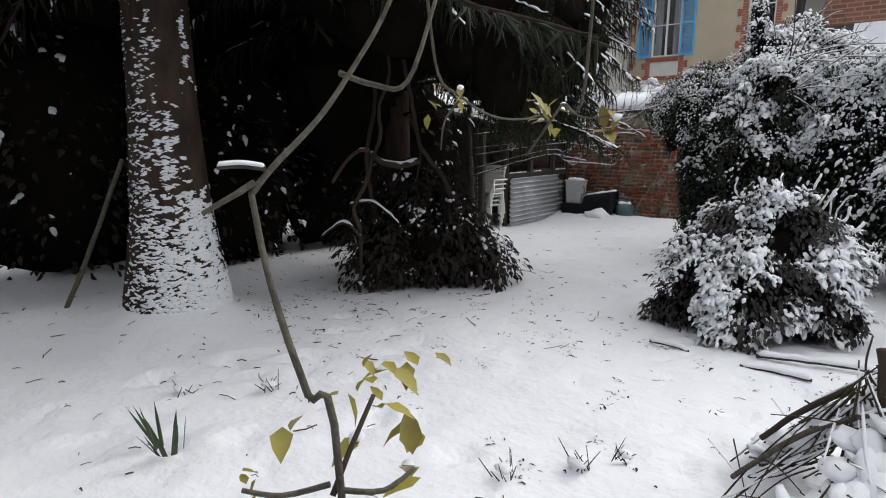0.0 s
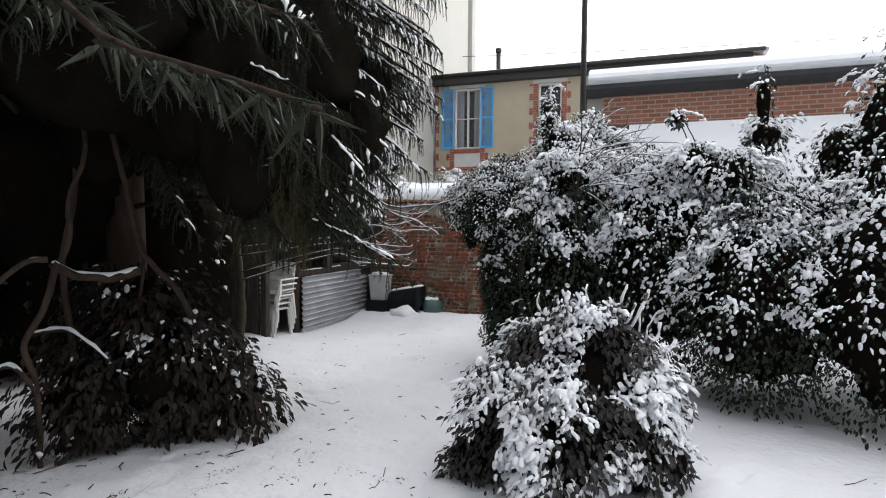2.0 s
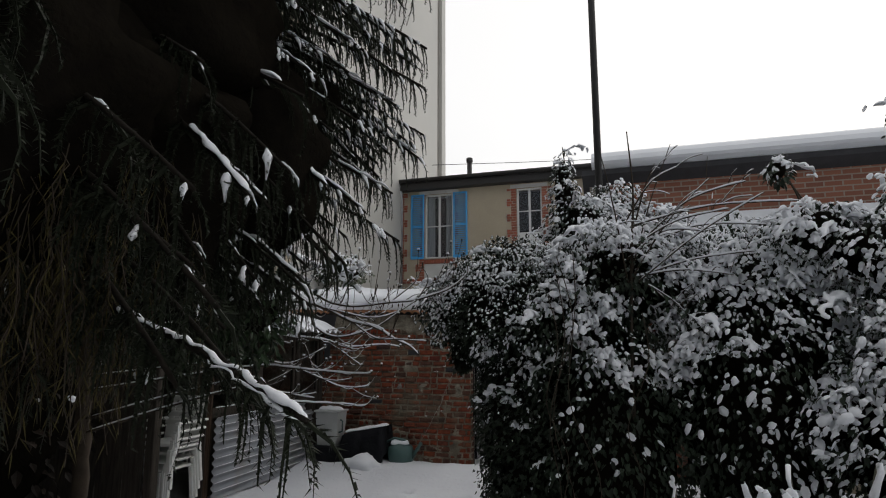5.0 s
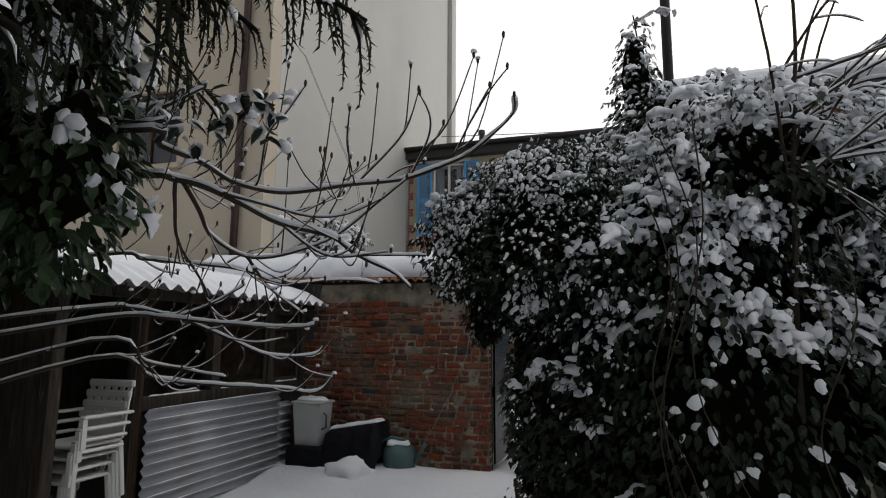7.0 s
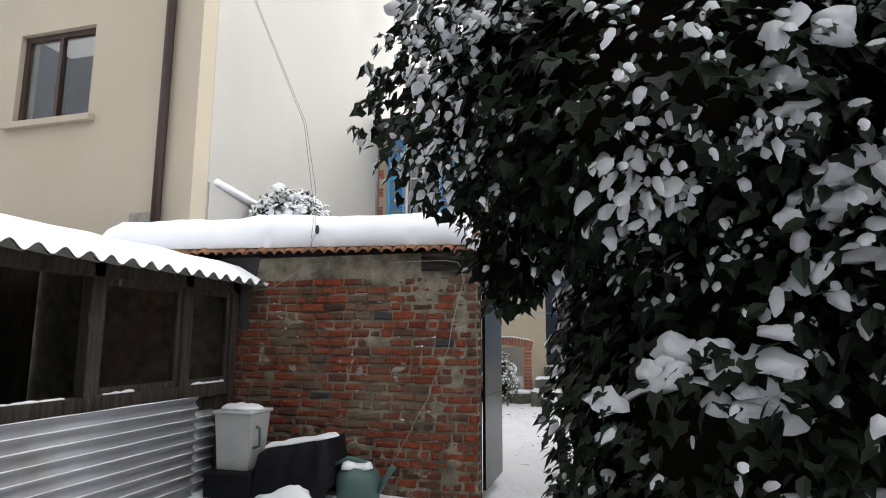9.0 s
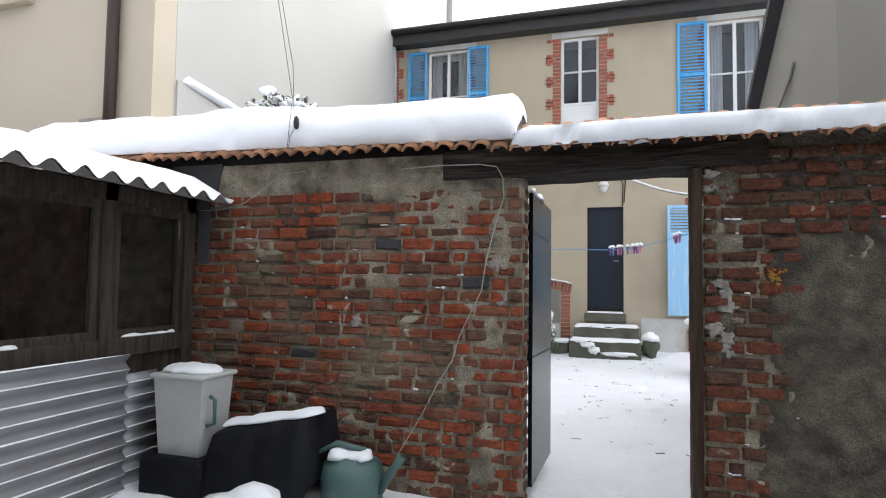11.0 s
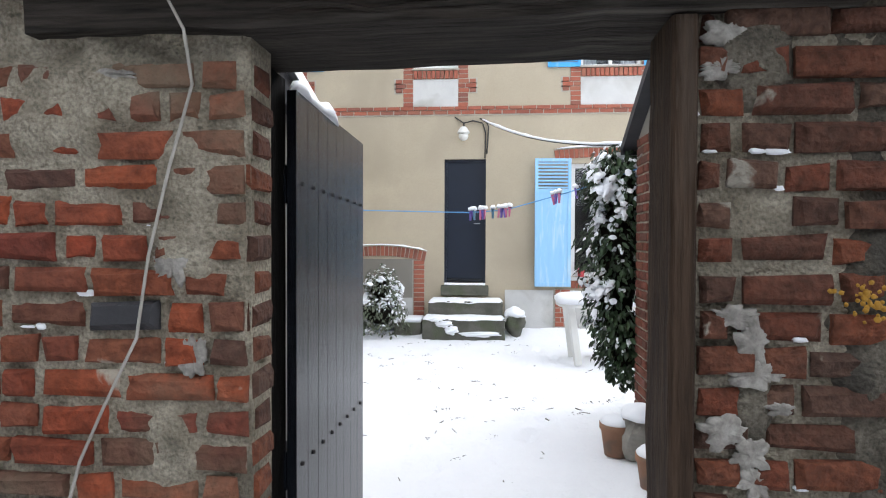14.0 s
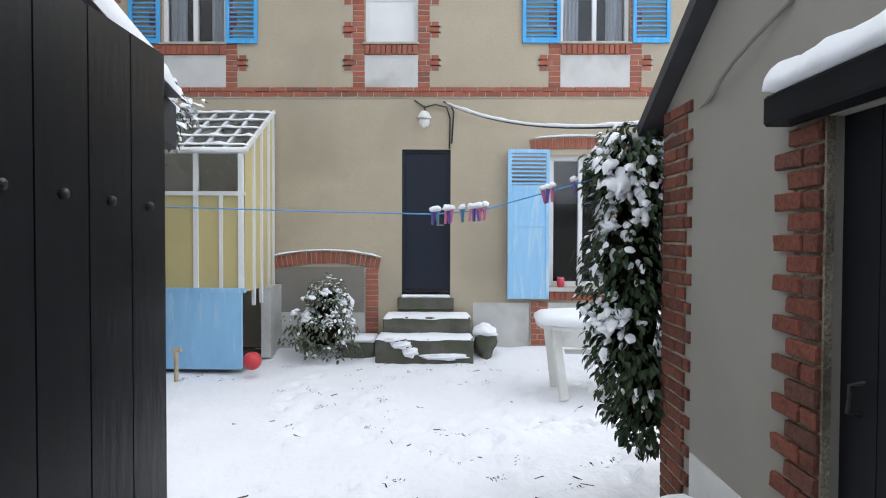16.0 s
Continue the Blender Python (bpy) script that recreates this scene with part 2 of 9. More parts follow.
PLASTIC_GREEN = material("grey_green_plastic", (0.07, 0.13, 0.12), 0.5, colour2=(0.05, 0.1, 0.095), scale=4, bump=0.1)
BLACK_TARP = material("black_plastic_sheet", (0.012, 0.0125, 0.015), 0.62, scale=4, bump=0.8, bump_scale=9, bump_dist=0.03, spec=0.1)
TERRACOTTA = material("terracotta", (0.3, 0.16, 0.1), 0.9, scale=8, bump=0.3, stain=(0.16, 0.12, 0.09), stain_scale=8)
YELLOW_PANE = material("yellowed_pane", (0.55, 0.47, 0.22), 0.35, colour2=(0.48, 0.41, 0.2), scale=1.5)
BARK = material("rough_bark", (0.075, 0.052, 0.038), 0.95, colour2=(0.03, 0.022, 0.018), scale=9, bump=1.0, bump_scale=22, stretch=(1, 1, 0.35), bump_dist=0.03, spec=0.1)
TWIG = material("brown_twig", (0.075, 0.058, 0.042), 0.9, colour2=(0.04, 0.032, 0.025), scale=12, bump=0.4, spec=0.15)
PALE_TWIG = material("pale_twig", (0.15, 0.135, 0.095), 0.85, colour2=(0.055, 0.048, 0.036), scale=26, bump=0.7, bump_scale=90, grain=0.4, grain_scale=120)
CUT_WOOD = material("cut_wood", (0.5, 0.42, 0.3), 0.85, colour2=(0.4, 0.32, 0.22), scale=10, bump=0.3)
IVY = material("ivy_leaf", (0.024, 0.036, 0.02), 0.5, colour2=(0.014, 0.022, 0.014), scale=14, island=0.6, spec=0.2)
# near-black filler: the shade inside foliage is put into this colour
SHADE_CORE = material("dim_twig_tangle", (0.011, 0.0095, 0.007), 0.95, colour2=(0.007, 0.006, 0.005), scale=20, bump=0.8, spec=0.0)
LAUREL = material("laurel_leaf", (0.035, 0.06, 0.024), 0.42, colour2=(0.022, 0.04, 0.018), scale=14, island=0.45, spec=0.25)
RED_LEAF = material("withered_leaf", (0.036, 0.025, 0.02), 0.7, colour2=(0.017, 0.015, 0.012), scale=14, island=0.5, spec=0.15)
HEAP_LEAF = material("dull_purple_green_leaf", (0.045, 0.043, 0.038), 0.6, colour2=(0.03, 0.027, 0.028), scale=14, island=0.6, spec=0.2)
OLIVE_LEAF = material("olive_yellow_leaf", (0.3, 0.26, 0.03), 0.6, colour2=(0.15, 0.12, 0.02), scale=20, island=0.4)
NEEDLE = material("spruce_needle", (0.026, 0.032, 0.02), 0.6, colour2=(0.017, 0.02, 0.012), scale=9, island=0.4, spec=0.12)
CEDAR = material("yellowish_conifer_twig", (0.085, 0.075, 0.024), 0.7, colour2=(0.055, 0.042, 0.018), scale=9, island=0.4, spec=0.15)
PALE_SHRUB = material("grey_green_leaf", (0.12, 0.14, 0.09), 0.7, scale=14, island=0.4)
ROPE_BLUE = material("blue_cord", (0.12, 0.35, 0.7), 0.6, scale=5)
CABLE = material("pale_cable", (0.4, 0.38, 0.34), 0.7, scale=5)
BLACK_CABLE = material("black_cable", (0.025, 0.025, 0.027), 0.6, scale=5)
PEG_PINK = material("pink_plastic", (0.7, 0.2, 0.35), 0.45, scale=5)
PEG_PURPLE = material("purple_plastic", (0.16, 0.1, 0.4), 0.45, scale=5)
PEG_BLUE = material("teal_plastic", (0.08, 0.2, 0.3), 0.45, scale=5)
RED_PAINT = material("red_plastic", (0.6, 0.05, 0.06), 0.4, scale=5)
LICHEN = material("orange_lichen", (0.36, 0.19, 0.02), 0.95, scale=20, bump=0.8)


def far_brick():
    FAR_BRICK.use_nodes = True
    n, l = FAR_BRICK.node_tree.nodes, FAR_BRICK.node_tree.links
    t, m, b = n.new("ShaderNodeTexCoord"), n.new("ShaderNodeMapping"), n.new("ShaderNodeTexBrick")
    m.inputs["Rotation"].default_value = (radians(90), 0, 0)
    l.new(t.outputs["Object"], m.inputs["Vector"])
    l.new(m.outputs["Vector"], b.inputs["Vector"])
    b.inputs["Color1"].default_value, b.inputs["Color2"].default_value, b.inputs["Mortar"].default_value = (0.33, 0.13, 0.08, 1), (0.22, 0.09, 0.06, 1), (0.33, 0.27, 0.22, 1)
    b.inputs["Scale"].default_value, b.inputs["Brick Width"].default_value, b.inputs["Row Height"].default_value = 1.0, 0.23, 0.078
    b.inputs["Mortar Size"].default_value = 0.01
    l.new(b.outputs["Color"], n["Principled BSDF"].inputs["Base Color"])
    n["Principled BSDF"].inputs["Roughness"].default_value = 0.9


far_brick()


def glass(name, tint=(0.9, 0.95, 1.0), rough=0.02):
    """A dark pane: a mirror-like surface over the near-black room box behind it."""
    m = bpy.data.materials.new(name)
    m.use_nodes = True
    b = m.node_tree.nodes["Principled BSDF"]
    b.inputs["Base Color"].default_value = (*tint, 1)
    b.inputs["Roughness"].default_value = rough
    b.inputs["Transmission Weight"].default_value = 1.0
    b.inputs["IOR"].default_value = 1.45
    return m


GLASS = glass("window_glass")


# ---- mesh helpers ----
class Mesh:
    """Gathers vertices and faces of one mesh."""
    def __init__(self):
        self.v, self.f = [], []

    def add(self, verts, faces):
        k = len(self.v)
        self.v += [tuple(p) for p in verts]
        self.f += [tuple(i + k for i in f) for f in faces]
        return self

    def box(self, x0, x1, y0, y1, z0, z1, m=None, bevel=0.0):
        xs = ((x0, y0, z0), (x1, y0, z0), (x1, y1, z0), (x0, y1, z0), (x0, y0, z1), (x1, y0, z1), (x1, y1, z1), (x0, y1, z1))
        if bevel:
            c = Vector(((x0 + x1) / 2, (y0 + y1) / 2, (z0 + z1) / 2))
            bm = bmesh.new()
            bmesh.ops.create_cube(bm, size=1.0, matrix=Matrix.Translation(c) @ Matrix.Diagonal((x1 - x0, y1 - y0, z1 - z0, 1)))
            bmesh.ops.bevel(bm, geom=bm.edges[:], offset=bevel, segments=1, affect="EDGES")
            bm.verts.index_update()
            vs = [m @ v.co if m else v.co.copy() for v in bm.verts]
            self.add(vs, [[v.index for v in f.verts] for f in bm.faces])
            bm.free()
            return self
        vs = [m @ Vector(p) if m else p for p in xs]
        return self.add(vs, ((0, 3, 2, 1), (4, 5, 6, 7), (0, 1, 5, 4), (1, 2, 6, 5), (2, 3, 7, 6), (3, 0, 4, 7)))

    def tube(self, path, radii, sides=8, caps=True):
        path = [Vector(p) for p in path]
        if not isinstance(radii, (list, tuple)):
            radii = [radii] * len(path)
        k, rings = len(self.v), []
        up = Vector((0.13, 0.31, 0.94)).normalized()
        for i, p in enumerate(path):
            d = (path[min(i + 1, len(path) - 1)] - path[max(i - 1, 0)])
            d = d.normalized() if d.length > 1e-6 else Vector((0, 0, 1))
            a = d.cross(up)
            a = a.normalized() if a.length > 0.05 else d.cross(Vector((1, 0, 0))).normalized()
            b = d.cross(a)
            for s in range(sides):
                w = 2 * math.pi * s / sides
                self.v.append(tuple(p + radii[i] * (a * math.cos(w) + b * math.sin(w))))
        for i in range(len(path) - 1):
            for s in range(sides):
                q = k + i * sides
                self.f.append((q + s, q + (s + 1) % sides, q + sides + (s + 1) % sides, q + sides + s))
        if caps:
            self.f.append(tuple(k + s for s in reversed(range(sides))))
            self.f.append(tuple(k + (len(path) - 1) * sides + s for s in range(sides)))
        return self

    def lathe(self, profile, sides=24, at=(0, 0, 0)):
        k = len(self.v)
        for r, z in profile:
            for s in range(sides):
                w = 2 * math.pi * s / sides
                self.v.append((at[0] + r * math.cos(w), at[1] + r * math.sin(w), at[2] + z))
        for i in range(len(profile) - 1):
            for s in range(sides):
                q = k + i * sides
                self.f.append((q + s, q + (s + 1) % sides, q + sides + (s + 1) % sides, q + sides + s))
        self.f.append(tuple(k + s for s in reversed(range(sides))))
        self.f.append(tuple(k + (len(profile) - 1) * sides + s for s in range(sides)))
        return self

    def prism(self, outline, axis, a, b):
        """A flat outline pushed along an axis from a to b. Outline points are the two other axes, in order."""
        n, k = len(outline), len(self.v)
        for c in (a, b):
            for p, q in outline:
                self.v.append({"x": (c, p, q), "y": (p, c, q), "z": (p, q, c)}[axis])
        self.f.append(tuple(k + i for i in range(n)))
        self.f.append(tuple(k + n + i for i in reversed(range(n))))
        for i in range(n):
            j = (i + 1) % n
            self.f.append((k + i, k + n + i, k + n + j, k + j))
        return self

    def data(self, name, mat, smooth=False):
        me = bpy.data.meshes.new(name)
        me.from_pydata(self.v, [], self.f)
        bm = bmesh.new()
        bm.from_mesh(me)
        bmesh.ops.recalc_face_normals(bm, faces=bm.faces)
        bm.to_mesh(me)
        bm.free()
        me.materials.append(mat)
        if smooth:
            me.polygons.foreach_set("use_smooth", [True] * len(me.polygons))
        return me


def part(name, mesh, mat, parent=None, label="", smooth=False, kind=""):
    """Links a gathered mesh as one object under a thing or a part."""
    ob = new(name, mesh.data(name, mat, smooth) if isinstance(mesh, Mesh) else mesh)
    if parent:
        ob.parent = parent
        ob.matrix_parent_inverse = parent.matrix_world.inverted() if parent.parent else parent.matrix_basis.inverted()
    return tagged(ob, label, kind=kind)


def thing(name, label, category, at=(0, 0, 0), group="", kind=""):
    ob = new(name)
    ob.empty_display_size = 0.1
    ob.location = at
    return tagged(ob, label, category, group, kind)


def array_mesh(name, verts, tris, mat, smooth=True):
    """A mesh from number arrays, three corners to a face."""
    me = bpy.data.meshes.new(name)
    verts, tris = np.asarray(verts, dtype=np.float32), np.asarray(tris, dtype=np.int32)
    me.vertices.add(len(verts))
    me.vertices.foreach_set("co", verts.ravel())
    me.loops.add(tris.size)
    me.loops.foreach_set("vertex_index", tris.ravel())
    me.polygons.add(len(tris))
    me.polygons.foreach_set("loop_start", np.arange(0, tris.size, 3, dtype=np.int32))
    me.polygons.foreach_set("loop_total", np.full(len(tris), 3, dtype=np.int32))
    me.polygons.foreach_set("use_smooth", np.full(len(tris), smooth))
    me.update(calc_edges=True)
    me.materials.append(mat)
    return me


def scatter(name, template, places, turns, sizes, mat, smooth=True):
    """One mesh of many small pieces: the template at each place, turned by 3 x 3 matrices and sized."""
    tv, tf = np.asarray(template[0], dtype=np.float64), np.asarray(template[1])
    places, sizes = np.asarray(places, dtype=np.float64), np.asarray(sizes, dtype=np.float64)
    if sizes.ndim == 1:
        sizes = np.repeat(sizes[:, None], 3, 1)
    v = np.einsum("nij,nkj->nki", turns, tv[None] * sizes[:, None, :]) + places[:, None, :]
    f = tf[None] + (np.arange(len(places)) * len(tv))[:, None, None]
    return array_mesh(name, v.reshape(-1, 3), f.reshape(-1, 3), mat, smooth)


def join_arrays(pieces):
    vs, fs, k = [], [], 0
    for v, f in pieces:
        vs.append(np.asarray(v, dtype=np.float64))
        fs.append(np.asarray(f) + k)
        k += len(v)
    return np.concatenate(vs), np.concatenate(fs)


def frames(normals, rng, roll=math.pi):
    """Turns whose z axis lies along each normal, with a chance roll about it."""
    z = normals / (np.linalg.norm(normals, axis=1, keepdims=True) + 1e-9)
    ref = np.where(np.abs(z[:, 2:3]) < 0.9, np.array([[0, 0, -1.0]]), np.array([[1.0, 0, 0]]))
    y = ref - z * np.sum(ref * z, 1, keepdims=True)
    y /= np.linalg.norm(y, axis=1, keepdims=True) + 1e-9
    x = np.cross(y, z)
    w = rng.uniform(-roll, roll, len(z))[:, None]
    x2, y2 = x * np.cos(w) + y * np.sin(w), -x * np.sin(w) + y * np.cos(w)
    return np.stack((x2, y2, z), 2)


def ico(level, seed=0, rough=0.0, flat=0.0):
    bm = bmesh.new()
    bmesh.ops.create_icosphere(bm, subdivisions=level, radius=1.0)
    bm.verts.ensure_lookup_table()
    v = []
    for p in bm.verts:
        c = p.co * (1 + rough * noise.noise(p.co * 1.6 + Vector((seed * 7.1, 0, 0))))
        if c.z < 0:
            c.z *= 1 - flat
        v.append(tuple(c))
    f = [[x.index for x in q.verts] for q in bm.faces]
    bm.free()
    return v, f


# leaf templates: the stalk at the origin, the tip along +y, the upper side along +z
LEAF = ([(0, 0, 0), (-0.28, 0.35, 0.07), (0, 0.4, -0.02), (0.28, 0.35, 0.07), (-0.2, 0.72, 0.04), (0, 0.75, -0.04), (0.2, 0.72, 0.04), (0, 1.05, -0.12)],
        [(0, 2, 1), (0, 3, 2), (1, 2, 5), (1, 5, 4), (2, 3, 6), (2, 6, 5), (4, 5, 7), (5, 6, 7)])
IVY_LEAF = ([(0, 0, 0), (-0.45, -0.12, 0.05), (-0.55, 0.28, 0.05), (-0.3, 0.45, 0.06), (0, 0.4, -0.03), (0.3, 0.45, 0.06), (0.55, 0.28, 0.05), (0.45, -0.12, 0.05), (0, 1.0, -0.1)],
            [(0, 2, 1), (0, 4, 2), (2, 4, 3), (3, 4, 8), (4, 5, 8), (4, 6, 5), (0, 6, 4), (0, 7, 6)])
SNOW_CAP = ([(0, -0.05, 0.0), (-0.4, 0.1, 0.02), (-0.42, 0.5, 0.04), (0, 0.95, 0.0), (0.42, 0.5, 0.04), (0.4, 0.1, 0.02), (-0.22, 0.2, 0.3), (-0.2, 0.6, 0.34), (0.22, 0.2, 0.32), (0.2, 0.6, 0.3)],
            [(0, 6, 1), (0, 8, 6), (0, 5, 8), (1, 6, 2), (6, 7, 2), (2, 7, 3), (7, 9, 3), (3, 9, 4), (9, 8, 4), (8, 5, 4), (6, 8, 9), (6, 9, 7)])
BLOB = ico(2, 3, 0.5, 0.5)
SMALL_BLOB = ico(1, 5, 0.3, 0.4)


def pillow(rows, cols, seed):
    """Snow lying along the upper side of a hanging leaf: thick over the shoulder, thin and ragged towards the tip."""
    v, f = [], []
    for i in range(rows + 1):
        u = i / rows
        q = Vector((u * 2.2, seed * 5.3, 0.4))
        wide = (0.05 + 0.32 * math.sin(math.pi * min(1, 0.12 + 0.88 * u)) ** 0.6) * (1 + 0.5 * noise.noise(q))
        tall = (0.04 + 0.24 * math.sin(math.pi * min(1, 0.2 + 0.8 * u)) ** 0.8) * (1 + 0.6 * noise.noise(q * 2.1))
        off = 0.12 * noise.noise(q + Vector((7, 0, 0)))
        for j in range(cols + 1):
            w = math.pi * j / cols
            k = 1 + 0.2 * noise.noise(Vector((u * 4, j, seed)))
            v.append((off + math.cos(w) * wide * k, -0.04 + 0.96 * u, 0.012 + math.sin(w) * tall * k - 0.1 * u * u))
    n = cols + 1
    for i in range(rows):
        for j in range(cols):
            a = i * n + j
            f += [(a, a + 1, a + n + 1), (a, a + n + 1, a + n)]
    return v, f


PILLOWS = [pillow(4, 3, k) for k in range(4)]
FINE_PILLOWS = [pillow(7, 5, k) for k in range(4)]
HANG_PILLOW = pillow(4, 3, 6)
FINE_PILLOW = FINE_PILLOWS[1]


def near_top(points, normals, rng, keep, clump=2.2, bias=0.45, contrast=0.9, sheltered=0.0, open_x=99.0):
    """Which places carry snow: those that face up, in drifts, fewer low down where the crown shelters them."""
    nz = normals[:, 2] / (np.linalg.norm(normals, axis=1) + 1e-9)
    drift = np.array([noise.noise(Vector(p) * clump) for p in points])
    low = np.clip((points[:, 2] - sheltered) / 0.45, 0.09, 1) if sheltered else 1.0
    low = np.maximum(low, np.clip((points[:, 0] - open_x) / 0.6, 0, 1) * np.clip((points[:, 2] - 0.5) / 0.7, 0.08, 1))
    high = 0.3 * np.clip((points[:, 2] - 1.6) / 0.5, 0, 1) + 0.25 * np.clip((points[:, 0] - open_x) / 0.6, 0, 1) if sheltered > 1 else 0.0
    return rng.random(len(points)) < keep * low * np.clip(bias + high + 0.75 * nz + contrast * drift, 0, 1)


def hanging(n, rng, droop):
    """Turns of leaves that hang: the tip outward and down, the upper side outward and up."""
    y = n * np.array([1, 1, 0.3]) + np.array([0, 0, -droop]) + rng.normal(size=n.shape) * 0.4
    y /= np.linalg.norm(y, axis=1, keepdims=True)
    z = n * 0.8 + np.array([0, 0, 0.6]) + rng.normal(size=n.shape) * 0.3
    z -= y * np.sum(z * y, 1, keepdims=True)
    z /= np.linalg.norm(z, axis=1, keepdims=True) + 1e-9
    return np.stack((np.cross(y, z), y, z), 2)


def shrub(thing_ob, lobes, count, leaf, leaf_size, mat, seed, snow=0.6, snow_size=1.0, blobs=0, core=0.62, core_mat=None, depth=0.3, rough=0.3, hang=0.0, zmin=0.02, shelves=0, shelf=(0.2, 0.03), heavy=None, lee_y=99.0, blob_size=(0.05, 0.12), drift=(2.2, 0.45, 0.9, 0.0), seen=None, droop=0.0, near_x=-99.0):
    """A leafy mass: ellipsoid lobes (x, y, z, rx, ry, rz), leaves over and inside their outer shell, snow on them and
    an added near-black core for the shade inside.
    """
    rng = np.random.default_rng(seed)
    L = np.array(lobes, dtype=float)
    area = (L[:, 3] * L[:, 4] * L[:, 5]) ** (2 / 3)
    which = rng.choice(len(L), int(count * (3.6 if seen else 1.8)), p=area / area.sum())
    d = rng.normal(size=(len(which), 3))
    d /= np.linalg.norm(d, axis=1, keepdims=True)
    c, r = L[which, :3], L[which, 3:]
    wob = np.array([noise.noise(Vector(p) * 1.9 + Vector((seed, 0, 0))) + 0.6 * noise.noise(Vector(p) * 5 + Vector((0, seed, 0))) for p in c + d * r])
    rad = (1 + rough * wob) * (1 - depth * rng.random(len(which)) ** 1.4)
    p = c + d * r * rad[:, None]
    keep = p[:, 2] > zmin
    if seen:
        keep &= rng.random(len(p)) < np.array([seen(*q) for q in p])
    for k in range(len(L)):
        q = np.sum(((p - L[k, :3]) / L[k, 3:]) ** 2, 1)
        keep &= (q > 0.55) | (which == k)
    p, n = p[keep][:count], (d / r)[keep][:count]
    n /= np.linalg.norm(n, axis=1, keepdims=True)
    up = n * 0.75 + np.array([0, 0, 0.45 - hang]) + rng.normal(size=n.shape) * 0.45
    turn = frames(up, rng, 0.9) if not droop else hanging(n, rng, droop)
    size = leaf_size * rng.uniform(0.6, 1.25, len(p))
    part("foliage", scatter("foliage", leaf, p, turn, size, mat, False), mat, thing_ob, kind="stuff")
    s = near_top(p, n, rng, snow, *drift)
    lee = (p[:, 1] > lee_y) & (p[:, 0] < 0.3) & (p[:, 2] < 2.2)
    s &= ~lee | (rng.random(len(p)) < 0.12)
    if s.any():
        ups = n[s] * 0.45 + np.array([0, 0, 0.8]) + rng.normal(size=n[s].shape) * 0.25
        t2 = frames(ups, rng, 0.9) if not droop else turn[s]
        sz = np.repeat(size[s][:, None], 3, 1) * rng.uniform(0.45, 1.3, (s.sum(), 3)) * snow_size * np.where(p[s][:, :1] < near_x, [[1.0, 0.9, 1.7]], [[1.05, 1.05, 1.2]])
        load = np.array([noise.noise(Vector(q) * drift[0]) for q in p[s]])
        sz *= np.clip(0.85 + 0.9 * load, 0.6, 1.4)[:, None]
        if lee_y < 90:
            sz *= np.where(p[s][:, :1] < -0.35, 0.75, 1.0)
        near = p[s][:, 0] < near_x
        at, lots = p[s] + t2[:, :, 2] * leaf_size * 0.04, []
        kind_of = rng.integers(0, 4, len(at))
        for k in range(4):
            for w, shape in ((near & (kind_of == k), FINE_PILLOWS[k]), (~near & (kind_of == k), PILLOWS[k])):
                if w.any():
                    tv = np.array(shape[0])
                    v = np.einsum("nij,nkj->nki", t2[w], tv[None] * sz[w][:, None, :]) + at[w][:, None, :]
                    lots.append((v.reshape(-1, 3), (np.array(shape[1])[None] + (np.arange(w.sum()) * len(tv))[:, None, None]).reshape(-1, 3)))
        v1 = array_mesh("snow_cover", *join_arrays(lots), SNOW)
        part("snow_cover", v1, SNOW, thing_ob, kind="stuff")
    if shelves:
        # twigs bowed down under long cushions of snow, with snowy leaves hanging off their edges
        idx = np.flatnonzero(near_top(p, n, rng, 1.0, *drift) & (n[:, 2] > -0.25) & (~lee | (rng.random(len(p)) < 0.25)))
        idx = rng.choice(idx, min(shelves, len(idx)), replace=False)
        strips, at, face, grow = Mesh(), [], [], []
        # heavier loads on the side of the crown by the path
        big = np.flatnonzero((p[:, 1] < heavy[1]) & (p[:, 2] > heavy[2]) & (p[:, 0] < heavy[0])) if heavy else np.array([], dtype=int)
        big = set(int(q) for q in rng.choice(big, min(70, len(big)), replace=False)) if len(big) else set()
        for i in [int(q) for q in idx] + sorted(big):
            c, o = Vector(p[i]), Vector(n[i])
            side = o.cross(Vector((0, 0, 1)))
            side = side.normalized() if side.length > 0.05 else Vector((1, 0, 0))
            run = side * rng.normal(0, 0.8) + Vector((o.x, o.y, 0)) * 0.7 + Vector((0, 0, 0.15))
            run.normalize()
            long, wide = shelf[0] * rng.uniform(0.5, 1.5), shelf[1] * rng.uniform(0.55, 1.35) * (1.3 if i in big else 1.0)
            m = 5 + int(long / 0.035)
            path = [c - o * 0.05 + run * (long * q / m) + Vector((0, 0, 0.04 - 0.45 * long * (q / m) ** 2)) + 0.03 * noise.noise_vector(c * 3 + run * (q * 0.5)) for q in range(m + 1)]
            snow_strip(strips, path, wide, wide * 0.85, 7, 1.25)
            for q in range(1, m + 1):
                if rng.random() < 0.55:
                    at.append(path[q] + Vector(rng.normal(size=3)) * wide * 0.6)
                    face.append(o)
                    grow.append(min(0.03 if path[q].x < -0.35 and lee_y < 90 else 0.055, wide * rng.uniform(1.0, 2.2)))
        part("snow_load", strips, SNOW, thing_ob, smooth=True, kind="stuff")
        at, face, grow = np.array(at), np.array(face), np.array(grow)
        part("hanging_snow", scatter("hanging_snow", HANG_PILLOW, at, hanging(face, rng, 0.9), grow, SNOW), SNOW, thing_ob, kind="stuff")
